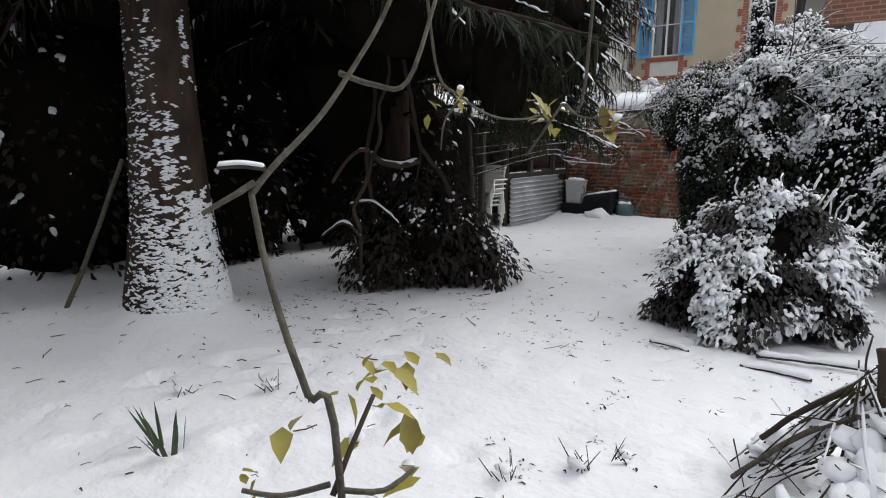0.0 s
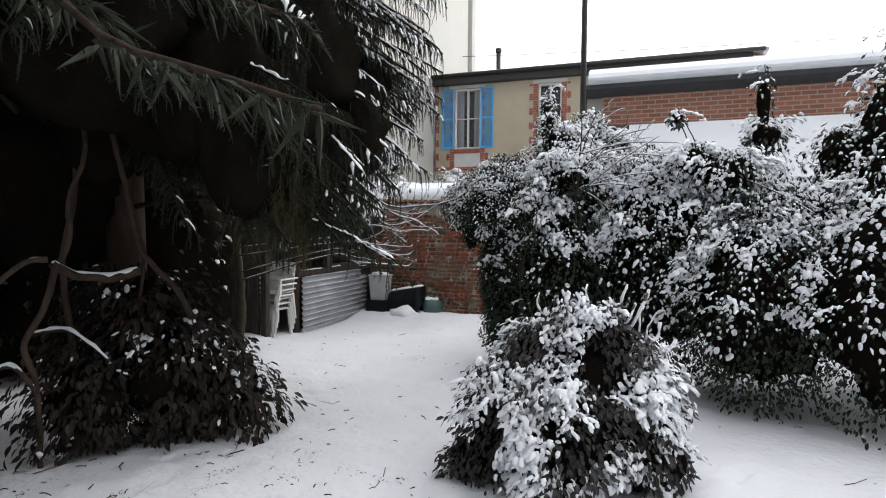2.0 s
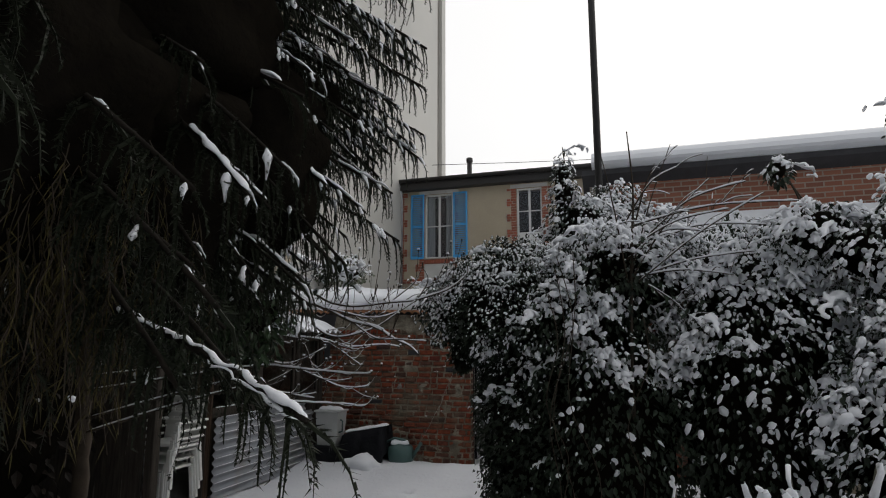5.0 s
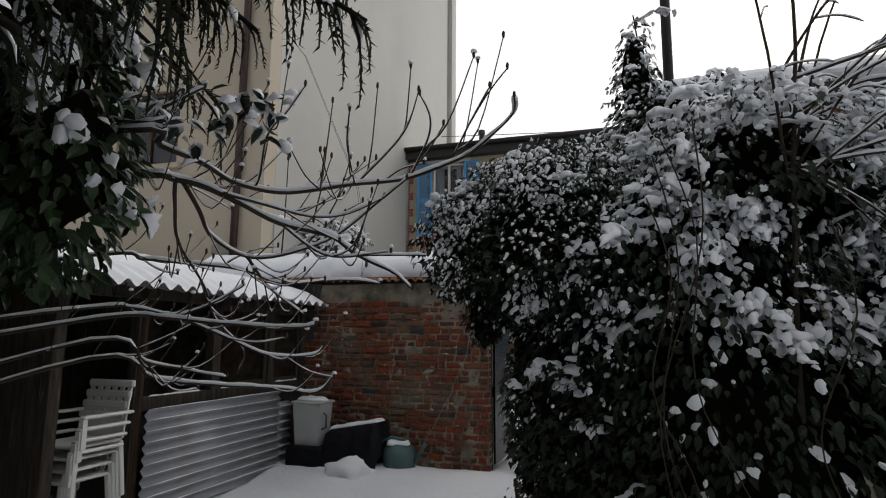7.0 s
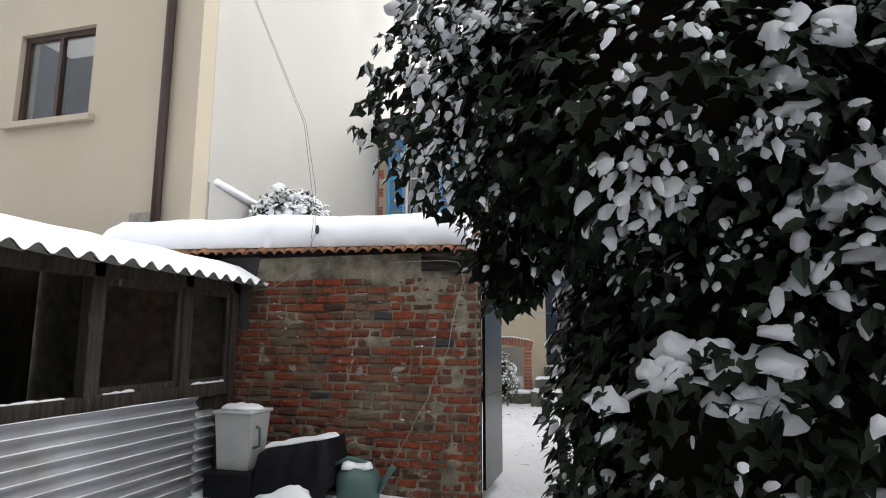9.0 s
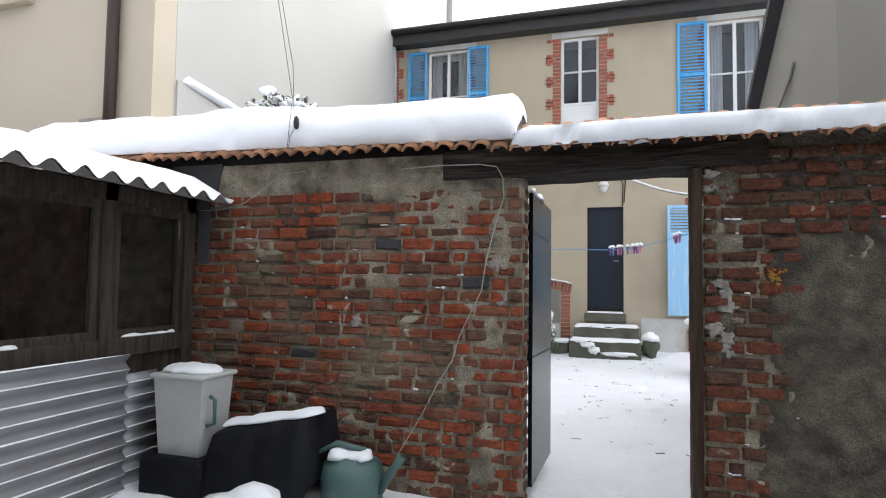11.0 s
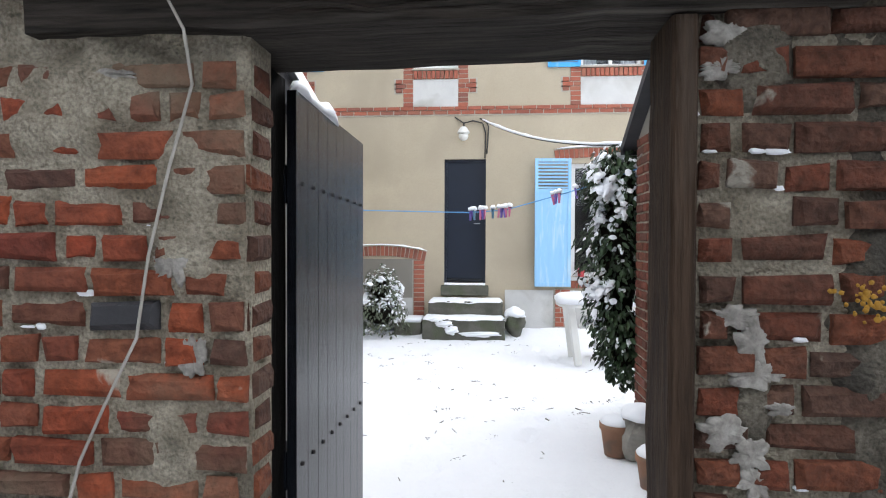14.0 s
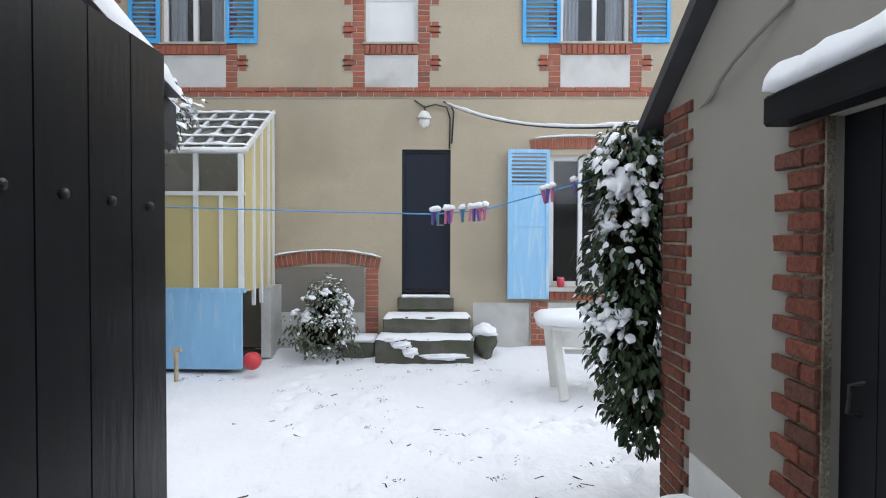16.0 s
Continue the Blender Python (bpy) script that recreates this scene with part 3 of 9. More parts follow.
    if blobs:
        w = near_top(p, n, rng, 1.0, *drift) & (n[:, 2] > -0.1)
        idx = np.flatnonzero(w)
        idx = rng.choice(idx, min(blobs, len(idx)), replace=False)
        # lumps that lean together in small drifts
        lots = rng.integers(5, 12, len(idx))
        idx = np.repeat(idx, lots)
        shift = rng.normal(size=(len(idx), 3)) * blob_size[1] * 0.7 * np.array([1.2, 1.2, 0.8])
        shift -= n[idx] * np.sum(shift * n[idx], 1, keepdims=True) * 0.8
        b = rng.uniform(*blob_size, len(idx))
        sz = np.stack((b * rng.uniform(0.9, 1.5, len(idx)), b * rng.uniform(0.9, 1.5, len(idx)), b * rng.uniform(0.55, 0.9, len(idx))), 1)
        tt = frames(np.array([[0, 0, 1.0]]) + rng.normal(size=(len(idx), 3)) * 0.25, rng)
        part("snow_clumps", scatter("snow_clumps", BLOB if blobs < 200 else SMALL_BLOB, p[idx] + shift + np.array([0, 0, 0.01]), tt, sz, SNOW), SNOW, thing_ob, kind="stuff")
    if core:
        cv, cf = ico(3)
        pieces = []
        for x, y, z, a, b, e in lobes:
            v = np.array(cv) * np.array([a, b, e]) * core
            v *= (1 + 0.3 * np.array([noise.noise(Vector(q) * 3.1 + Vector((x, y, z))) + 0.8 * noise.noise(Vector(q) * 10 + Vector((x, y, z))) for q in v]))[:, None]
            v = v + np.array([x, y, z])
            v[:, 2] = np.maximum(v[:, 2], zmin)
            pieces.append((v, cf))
        part("inner_tangle", array_mesh("inner_tangle", *join_arrays(pieces), SHADE_CORE), mat, thing_ob, kind="stuff")


def bend(a, b, sag=0.0, wiggle=0.0, n=8, seed=0):
    """A path from a to b, sagging down and wavering."""
    a, b = Vector(a), Vector(b)
    out = []
    for i in range(n + 1):
        u = i / n
        p = a.lerp(b, u) - Vector((0, 0, sag * 4 * u * (1 - u)))
        if wiggle and 0 < i < n:
            p += wiggle * Vector((noise.noise(Vector((seed * 3.7, u * 4, 0))), noise.noise(Vector((seed * 3.7, u * 4, 9))), noise.noise(Vector((seed * 3.7, u * 4, 21)))))
        out.append(p)
    return out


def snow_strip(mesh, path, width, height, sides=6, lumpy=0.8):
    """Snow lying along the top of a limb."""
    k = len(mesh.v)
    path = [Vector(p) for p in path]
    n = len(path)
    for i, p in enumerate(path):
        d = path[min(i + 1, n - 1)] - path[max(i - 1, 0)]
        side = d.cross(Vector((0, 0, 1)))
        flat = min(1.0, side.length / max(d.length, 1e-6))
        side = side.normalized() if side.length > 1e-6 else Vector((1, 0, 0))
        lump = (0.95 - 0.5 * lumpy + lumpy * abs(noise.noise(p * 9))) * (0.25 if i in (0, n - 1) else 1) * max(0.15, flat)
        for s in range(sides):
            w = math.pi * s / (sides - 1)
            mesh.v.append(tuple(p + side * (math.cos(w) * width * lump) + Vector((0, 0, math.sin(w) * height * lump))))
    for i in range(n - 1):
        for s in range(sides):
            q, t = k + i * sides, (s + 1) % sides
            mesh.f.append((q + s, q + t, q + sides + t, q + sides + s))
    mesh.f.append(tuple(k + s for s in range(sides)))
    mesh.f.append(tuple(k + (n - 1) * sides + s for s in range(sides)))


# ---- ground ----
def ground_height(x, y):
    """Snow-covered ground: nearly level, a low drift along the garden wall, a slight fall in the yard."""
    p = Vector((x, y, 0))
    near = 1.0 if abs(x) < 30 and -20 < y < 40 else 0.0
    z = 0.05 * noise.noise(p * 0.35) + near * (0.022 * noise.noise(p * 1.3 + Vector((5, 0, 0))) + 0.018 * noise.noise(p * 4.1) + 0.01 * noise.noise(p * 11))
    z += 0.13 * math.exp(-((y - 11.9) / 0.6) ** 2) * (1 if x < -2.0 else math.exp(-((x + 2.0) / 0.3) ** 2))
    z += 0.12 * math.exp(-((y - 20.7) / 0.35) ** 2) - 0.03 * max(0.0, min(1.0, (y - 12.5) / 3)) - 0.02
    z += 0.1 * math.exp(-((x + 4.9) / 0.5) ** 2) * (1 if y < 9 else 0)
    z += 0.28 * math.exp(-(((x + 4.0) / 0.55) ** 2 + ((y - 2.9) / 0.55) ** 2))
    return z


PRINTS = []
rp = random.Random(5)
for i in range(13):
    u = i / 12
    PRINTS.append((-1.55 + 0.5 * u + (0.12 if i % 2 else -0.12), 13.2 + 6.2 * u, 0.15 + 0.1 * rp.random(), rp.uniform(0.02, 0.05)))
for i in range(110):
    PRINTS.append((rp.uniform(-3.4, 0.0), rp.uniform(13.6, 19.8), rp.uniform(-0.6, 0.6), rp.uniform(0.02, 0.075)))
for i in range(260):
    PRINTS.append((rp.uniform(-2.8, 1.6), rp.uniform(0.8, 11.0), rp.uniform(0, 6.3), rp.uniform(0.012, 0.05)))


def build_ground():
    xs = np.concatenate((-np.geomspace(300, 9, 14), np.arange(-8.5, -5.2, 0.22), np.arange(-5.0, 2.9, 0.066), np.arange(3.05, 6.2, 0.22), np.geomspace(6.3, 300, 14)))
    ys = np.concatenate((-np.geomspace(300, 3, 12), np.arange(-2.5, 21.2, 0.072), np.geomspace(21.6, 300, 14)))
    X, Y = np.meshgrid(xs, ys)
    Z = np.array([ground_height(a, b) for a, b in zip(X.ravel(), Y.ravel())]).reshape(X.shape)
    for px, py, a, dep in PRINTS:
        u = (X - px) * math.cos(a) + (Y - py) * math.sin(a)
        w = -(X - px) * math.sin(a) + (Y - py) * math.cos(a)
        q = (u / 0.06) ** 2 + (w / 0.14) ** 2
        Z -= dep * np.exp(-q ** 2) - 0.35 * dep * np.exp(-(np.sqrt(q) - 1.5) ** 2 * 6)
    nx, ny = len(xs), len(ys)
    v = np.stack((X.ravel(), Y.ravel(), Z.ravel()), 1)
    i = (np.arange(ny - 1)[:, None] * nx + np.arange(nx - 1)[None]).ravel()
    f = np.concatenate((np.stack((i, i + 1, i + nx + 1), 1), np.stack((i, i + nx + 1, i + nx), 1)))
    ob = new("ground", array_mesh("ground", v, f, GROUND_SNOW))
    tagged(ob, "trampled white snow over garden and yard", "ground", kind="structure")


build_ground()


# ---- walls with openings ----
def holed_wall(mesh, axis, a0, a1, z0, z1, b0, b1, holes):
    """A wall along an axis from a0 to a1, between b0 and b1 in depth, with openings (a0, a1, z0, z1) through it."""
    cuts_a = sorted({a0, a1, *(h[0] for h in holes), *(h[1] for h in holes)})
    cuts_z = sorted({z0, z1, *(h[2] for h in holes), *(h[3] for h in holes)})
    for p, q in zip(cuts_a, cuts_a[1:]):
        run = None
        for r, s in zip(cuts_z, cuts_z[1:]):
            solid = not any(h[0] < (p + q) / 2 < h[1] and h[2] < (r + s) / 2 < h[3] for h in holes)
            if solid and run is None:
                run = r
            if run is not None and (not solid or s == z1):
                top = s if solid else r
                if axis == "x":
                    mesh.box(p, q, b0, b1, run, top)
                else:
                    mesh.box(b0, b1, p, q, run, top)
                run = None
    return mesh


BRICKS = []
for k in range(8):
    m = Mesh()
    rk = random.Random(40 + k)
    m.box(-0.5, 0.5, -0.5, 0.5, -0.5, 0.5)
    BRICKS.append((m.v, m.f, rk.random()))


def brick_mesh(name, w, d, h, mat, seed, wear=0.006):
    """One brick, its arrises knocked off unevenly. The face towards -y is the seen one."""
    rk = random.Random(seed)
    m = Mesh()
    e = wear * 1.6
    outer = [(-w / 2, -h / 2), (w / 2, -h / 2), (w / 2, h / 2), (-w / 2, h / 2)]
    inner = [(-w / 2 + e, -h / 2 + e), (w / 2 - e, -h / 2 + e), (w / 2 - e, h / 2 - e), (-w / 2 + e, h / 2 - e)]
    back = [(x, d / 2, z) for x, z in outer]
    mid = [(x + rk.uniform(-wear, wear) * 0.6, -d / 2 + e * rk.uniform(0.6, 1.6), z + rk.uniform(-wear, wear) * 0.6) for x, z in outer]
    face = [(x + rk.uniform(-wear, wear), -d / 2 + rk.uniform(-wear, wear) * 0.5, z + rk.uniform(-wear, wear)) for x, z in inner]
    m.add(back + mid + face, [(0, 1, 2, 3)] + [(i, (i + 1) % 4, 4 + (i + 1) % 4, 4 + i) for i in range(4)]
          + [(4 + i, 4 + (i + 1) % 4, 8 + (i + 1) % 4, 8 + i) for i in range(4)] + [(8, 9, 10, 11)])
    return m.data(name, mat)


BRICK_SHAPES = {}


def lay_brick(parent, m, w, d, h, mat, seed, wear=0.006):
    """One brick in a wall, sharing the mesh of its size."""
    key = (round(w, 2), round(d, 2), round(h, 3), mat.name, seed % 5, wear)
    if key not in BRICK_SHAPES:
        BRICK_SHAPES[key] = brick_mesh("brick", *key[:3], mat, hash(key[4]) + int(key[0] * 1000), wear)
    ob = new("brick", BRICK_SHAPES[key])
    ob.parent = parent
    ob.matrix_basis = m
    return ob


# ---- garden wall, gate posts, lintel ----
WY = 12.385          # face of the garden wall
GATE_L, GATE_R = -2.152, -1.222


def garden_wall():
    left = part("wall_garden_left", Mesh().box(-9.5, GATE_L - 0.02, WY + 0.005, WY + 0.13, -0.1, 2.19).box(-9.5, GATE_L - 0.075, WY + 0.13, WY + 0.34, -0.1, 2.19), MORTAR)
    tagged(left, "old red brick garden wall with crumbling grey mortar", "wall", kind="structure")
    right = part("wall_garden_right", Mesh().box(GATE_R + 0.045, 7.0, WY + 0.005, WY + 0.17, -0.1, 2.2).box(GATE_R + 0.11, 7.0, WY + 0.17, WY + 0.34, -0.1, 2.2), MORTAR)
    tagged(right, "old brick garden wall patched with cement", "wall", kind="structure")
    return left, right


WALL_L, WALL_R = garden_wall()


def mortar_skin(parent, x0, x1, z1, seed, smears, raked=-99.0, mat=MORTAR):
    """The uneven face of the mortar: it sinks in the joints, bulges over brick edges and is smeared over whole areas."""
    xs, zs = np.arange(x0, x1 + 0.005, 0.015), np.arange(-0.05, z1 + 0.005, 0.015)
    X, Z = np.meshgrid(xs, zs)
    rise = np.zeros(X.shape)
    for cx, cz, a, b, k in smears:
        rise = np.maximum(rise, k * np.clip(1.5 * (1 - ((X - cx) / a) ** 2 - ((Z - cz) / b) ** 2), 0, 1))
    flat = [Vector((p, q, seed)) for p, q in zip(X.ravel(), Z.ravel())]
    n1 = np.array([noise.noise(p * 3.3) for p in flat]).reshape(X.shape)
    n2 = np.array([noise.noise(p * 14) for p in flat]).reshape(X.shape)
    n3 = np.array([noise.noise(p * 42) for p in flat]).reshape(X.shape)
    Y = WY + 0.002 - 0.011 * n1 - 0.008 * n2 - 0.005 * n3 - 0.02 * np.clip(rise + 0.5 * n2 * (rise > 0), 0, 1)
    # joints raked out and washed hollow beside the gateway
    Y = Y + 0.011 * np.clip((raked - X) / 0.1, 0, 1) * np.clip(1 - rise, 0, 1)
    edge = (X < x0 + 0.006) | (X > x1 - 0.012)
    Y = np.where(edge, WY + 0.02, Y)
    nx, ny = len(xs), len(zs)
    i = (np.arange(ny - 1)[:, None] * nx + np.arange(nx - 1)[None]).ravel()
    f = np.concatenate((np.stack((i, i + 1, i + nx + 1), 1), np.stack((i, i + nx + 1, i + nx), 1)))
    part("mortar", array_mesh("mortar", np.stack((X.ravel(), Y.ravel(), Z.ravel()), 1), f, mat), mat, parent)


mortar_skin(WALL_L, -4.75, GATE_L - 0.02, 2.19, 1.0, [(-3.5, 2.13, 1.7, 0.17, 1.0), (-2.62, 1.86, 0.2, 0.14, 1.0), (-3.05, 1.98, 0.3, 0.1, 1.0), (-2.36, 1.05, 0.07, 0.12, 0.8), (-3.1, 0.1, 0.5, 0.12, 0.9), (-2.42, 0.32, 0.13, 0.22, 0.9), (-2.33, 1.62, 0.09, 0.24, 0.95),
                                                       (-3.98, 1.58, 0.13, 0.09, 1.0), (-3.45, 1.5, 0.07, 0.05, 0.9), (-3.62, 1.5, 0.06, 0.04, 0.8), (-3.3, 0.4, 0.6, 0.1, 0.5), (-2.55, 0.75, 0.09, 0.2, 0.7), (-4.1, 1.4, 0.06, 0.06, 0.8), (-3.8, 0.55, 0.2, 0.06, 0.5), (-4.25, 1.98, 0.25, 0.1, 0.9)])
mortar_skin(WALL_R, GATE_R + 0.045, 1.2, 2.2, 7.0, [(-0.6, 1.25, 0.28, 0.5, 1.0), (-0.1, 1.0, 0.5, 0.9, 1.0), (-0.5, 0.4, 0.45, 0.5, 1.0), (-1.05, 1.95, 0.1, 0.13, 0.9), (-1.05, 1.2, 0.05, 0.14, 0.8), (0.7, 1.2, 0.5, 1.2, 1.0)], -0.82, DARK_MORTAR)


# gate post, shade strip and lintel beam
def worn_post(x0, x1, y0, y1, z1):
    """A post with wavering, worn arrises."""
    m = Mesh()
    n = 40
    for i in range(n + 1):
        z = -0.05 + (z1 + 0.05) * i / n
        w = [0.006 * noise.noise(Vector((z * 5, k, 0))) + 0.004 * noise.noise(Vector((z * 19, k, 3))) for k in range(4)]
        m.v += [(x0 + 0.006 + w[0], y0 + w[1], z), (x1 - 0.008, y0 + w[2], z), (x1, y0 + 0.012, z), (x1, y1, z), (x0 + w[3], y1, z), (x0 + w[0], y0 + 0.012 + w[1], z)]
    for i in range(n):
        for s in range(6):
            a = i * 6
            m.f.append((a + s, a + (s + 1) % 6, a + 6 + (s + 1) % 6, a + 6 + s))
    m.f += [tuple(range(6)), tuple(n * 6 + s for s in range(6))]
    return m


# near-black strip added for the shade between wall end and gate leaf
GAP_SHADE = material("tarred_wood", (0.006, 0.0055, 0.005), 0.9, spec=0.05, scale=5, bump=0.8, bump_scale=30, stretch=(6, 6, 0.4))
gap_strip = part("gate_post", Mesh().box(GATE_L - 0.074, GATE_L - 0.052, WY + 0.13, WY + 0.33, -0.05, 2.01, bevel=0.006), GAP_SHADE)
tagged(gap_strip, "near-black strip for the shade between wall end and gate leaf", "post", kind="structure")
post_r = part("gate_post", worn_post(GATE_R - 0.012, GATE_R + 0.044, WY - 0.03, WY + 0.15, 2.03), POST_WOOD)
tagged(post_r, "brown worn wooden post of the gateway", "post", kind="structure")


def lintel():
    m = Mesh()
    n = 14
    for i in range(n + 1):
        u = i / n
        x = -2.68 + u * 1.83
        w = 0.012 * noise.noise(Vector((x * 4, 0, 3)))
        lift = 0.028 * u
        for y, z in ((WY - 0.05, 2.012), (WY + 0.3, 2.012), (WY + 0.3, 2.19), (WY - 0.06, 2.185)):
            m.v.append((x, y + w, z + lift + w + 0.01 * noise.noise(Vector((x * 3, z * 9, y * 7)))))
    for i in range(n):
        for s in range(4):
            a = i * 4
            m.f.append((a + s, a + (s + 1) % 4, a + 4 + (s + 1) % 4, a + 4 + s))
    m.f += [(0, 1, 2, 3), (n * 4, n * 4 + 1, n * 4 + 2, n * 4 + 3)]
    ob = part("gate_lintel", m, OLD_WOOD)
    tagged(ob, "cracked grey oak beam over the gateway", "beam", kind="structure")
    # a split sliver and cracks along the beam
    for k, (x0, x1, z0, z1, r) in enumerate(((-1.55, -1.0, 2.1, 2.15, 0.018), (-1.5, -1.15, 2.07, 2.1, 0.01), (-2.3, -1.7, 2.13, 2.12, 0.008), (-2.1, -1.4, 2.05, 2.06, 0.007))):
        pth = bend((x0, WY - 0.062, z0), (x1, WY - 0.058, z1), 0, 0.02, 9, k)
        part("splinter", Mesh().tube(pth, [r * (0.3 + 0.7 * math.sin(math.pi * (i + 0.5) / 10)) for i in range(10)], 5), OLD_WOOD, ob)
    s = Mesh()
    snow_strip(s, [(-1.62 + 0.17 * i / 9, WY - 0.075, 2.178 + 0.004 * math.sin(i)) for i in range(10)], 0.03, 0.035)
    part("snow_ledge", s, SNOW, ob, "small ledge of snow", smooth=True)


lintel()


# ---- tiled roof behind the garden wall ----
def tile_mesh(r, length):
    m = Mesh()
    n = 7
    for y, k in ((0, 1.0), (length, 0.92)):
        for rad in (r * k, (r - 0.014) * k):
            for i in range(n):
                w = math.pi * i / (n - 1)
                m.v.append((math.cos(w) * rad, y, math.sin(w) * rad * 0.75))
    for i in range(n - 1):
        m.f += [(i, i + 1, 2 * n + i + 1, 2 * n + i), (n + i, 3 * n + i, 3 * n + i + 1, n + i + 1), (i, n + i, n + i + 1, i + 1), (2 * n + i, 2 * n + i + 1, 3 * n + i + 1, 3 * n + i)]
    m.f += [(0, 2 * n, 3 * n, n), (n - 1, 2 * n - 1, 4 * n - 1, 3 * n - 1)]
    return m.data("tile", TILE, True)


EAVE_Y, EAVE_Z, RIDGE_Y, RIDGE_Z = WY - 0.13, 2.19, 12.6, 2.41


def shed_roof():
    slope = math.atan2(RIDGE_Z - EAVE_Z, RIDGE_Y - EAVE_Y)
    roof = part("tiled_roof", Mesh().prism([(WY + 0.03, EAVE_Z + 0.01), (RIDGE_Y, RIDGE_Z - 0.03), (14.1, 2.0), (14.1, 1.95), (RIDGE_Y, RIDGE_Z - 0.1), (WY + 0.03, EAVE_Z - 0.06)], "x", -6.3, -2.46), SLATE)
    tagged(roof, "low gabled outhouse roof edged with clay tiles", "roof", kind="structure")
    data = tile_mesh(0.056, 0.4)
    x = -6.4
    while x < 0.6:
        ob = new("tile", data)
        ob.parent = roof
        z = EAVE_Z - 0.01 + 0.016 * max(0.0, -2.35 - x) - (0.03 if x > -2.35 else 0) + 0.012 * noise.noise(Vector((x * 5, 0, 0)))
        ob.matrix_basis = pose(x, EAVE_Y - 0.02 + 0.02 * noise.noise(Vector((x * 9, 4, 0))), z, math.degrees(slope), rp.uniform(-7, 7), rp.uniform(-4, 4))
        x += 0.112 * rp.uniform(0.9, 1.1)
    return roof


shed_roof()
verge = part("verge_board", Mesh().prism([(WY + 0.04, EAVE_Z + 0.02), (RIDGE_Y, RIDGE_Z + 0.0), (14.13, 2.0), (14.13, 1.88), (RIDGE_Y, RIDGE_Z - 0.13), (WY + 0.04, EAVE_Z - 0.1)], "x", -2.46, -2.43), SLATE)
tagged(verge, "dark verge board of the outhouse roof", "trim", kind="structure")
outhouse = part("wall_outhouse", Mesh().prism([(WY + 0.34, -0.1), (13.95, -0.1), (13.95, 1.95), (RIDGE_Y, RIDGE_Z - 0.1), (WY + 0.34, EAVE_Z - 0.05)], "x", -2.75, -2.48), GREY_RENDER)
tagged(outhouse, "rendered gable wall of the outhouse", "wall", kind="structure")
outhouse2 = part("wall_outhouse", Mesh().box(-6.3, -2.75, 13.7, 13.95, -0.1, 1.96), GREY_RENDER)
tagged(outhouse2, "rendered rear wall of the outhouse", "wall", kind="structure")


def snow_sheet(name, label, x0, x1, profile, thick, step=0.06, seed=0, ragged=0.03, climb=0.0):
    """A snow layer along x over a section (y, z): rounded at its rim, uneven on top."""
    xs = np.arange(x0, x1 + step / 2, step)
    ts = np.linspace(0, 1, 22)
    py = np.array([p[0] for p in profile])
    pz = np.array([p[1] for p in profile])
    s = np.concatenate(([0], np.cumsum(np.hypot(np.diff(py), np.diff(pz)))))
    s /= s[-1]
    y, z = np.interp(ts, s, py), np.interp(ts, s, pz)
    vs, k = [], len(ts)
    for j, x in enumerate(xs):
        ex = min(1.0, (min(j, len(xs) - 1 - j) + 0.25) / 2.2) ** 0.4
        for i, t in enumerate(ts):
            ey = min(1.0, min(t, 1 - t) / 0.07) ** 0.5
            h = thick * ex * ey * (1 + 0.22 * noise.noise(Vector((x * 1.3, y[i] * 1.3, seed))) + 0.1 * noise.noise(Vector((x * 5, y[i] * 5, seed))))
            rag = ragged * noise.noise(Vector((x * 6, 0, seed + 3))) * (1 if t < 0.08 else 0)
            vs.append((x, y[i] + rag, z[i] + climb * (x1 - x) + h + (0.5 * rag if t < 0.04 else 0)))
    top = len(vs)
    vs += [(vx, vy + (0.02 if i % k == 0 else 0), vz - 0.0) for i, (vx, vy, vz) in enumerate([(x, y[i], z[i] + climb * (x1 - x) - 0.004) for x in xs for i in range(k)])]
    fs = []
    for j in range(len(xs) - 1):
        for i in range(k - 1):
            a = j * k + i
            fs.append((a, a + k, a + k + 1, a + 1))
    rim = [j * k for j in range(len(xs))] + [(len(xs) - 1) * k + i for i in range(1, k)] + [j * k + k - 1 for j in range(len(xs) - 2, -1, -1)] + [i for i in range(k - 2, 0, -1)]
    for a, b in zip(rim, rim[1:] + rim[:1]):
        fs.append((b, a, a + top, b + top))
    m = Mesh()
    m.v, m.f = vs, fs
    ob = part(name, m, SNOW, smooth=True)
    return tagged(ob, label, "snow", kind="structure")


snow_sheet("snow", "smooth thick snow lying on the outhouse roof", -6.3, -2.22, [(EAVE_Y - 0.005, EAVE_Z + 0.045), (WY - 0.06, EAVE_Z + 0.14), (WY + 0.06, EAVE_Z + 0.21), (12.52, RIDGE_Z + 0.045), (12.66, RIDGE_Z + 0.01)], 0.14, step=0.035, seed=2, climb=0.022)
snow_sheet("snow", "snow on the rear slope of the outhouse roof", -6.3, -2.41, [(12.5, RIDGE_Z - 0.01), (RIDGE_Y, RIDGE_Z + 0.01), (14.1, 2.02)], 0.11, seed=2, climb=0.022)
snow_sheet("snow", "bumpy snow on the tiles over the gateway", -2.215, 6.8, [(EAVE_Y - 0.05, EAVE_Z - 0.012), (EAVE_Y - 0.035, EAVE_Z + 0.03), (WY + 0.05, EAVE_Z + 0.05), (WY + 0.3, EAVE_Z + 0.06)], 0.075, step=0.05, seed=5, ragged=0.07)


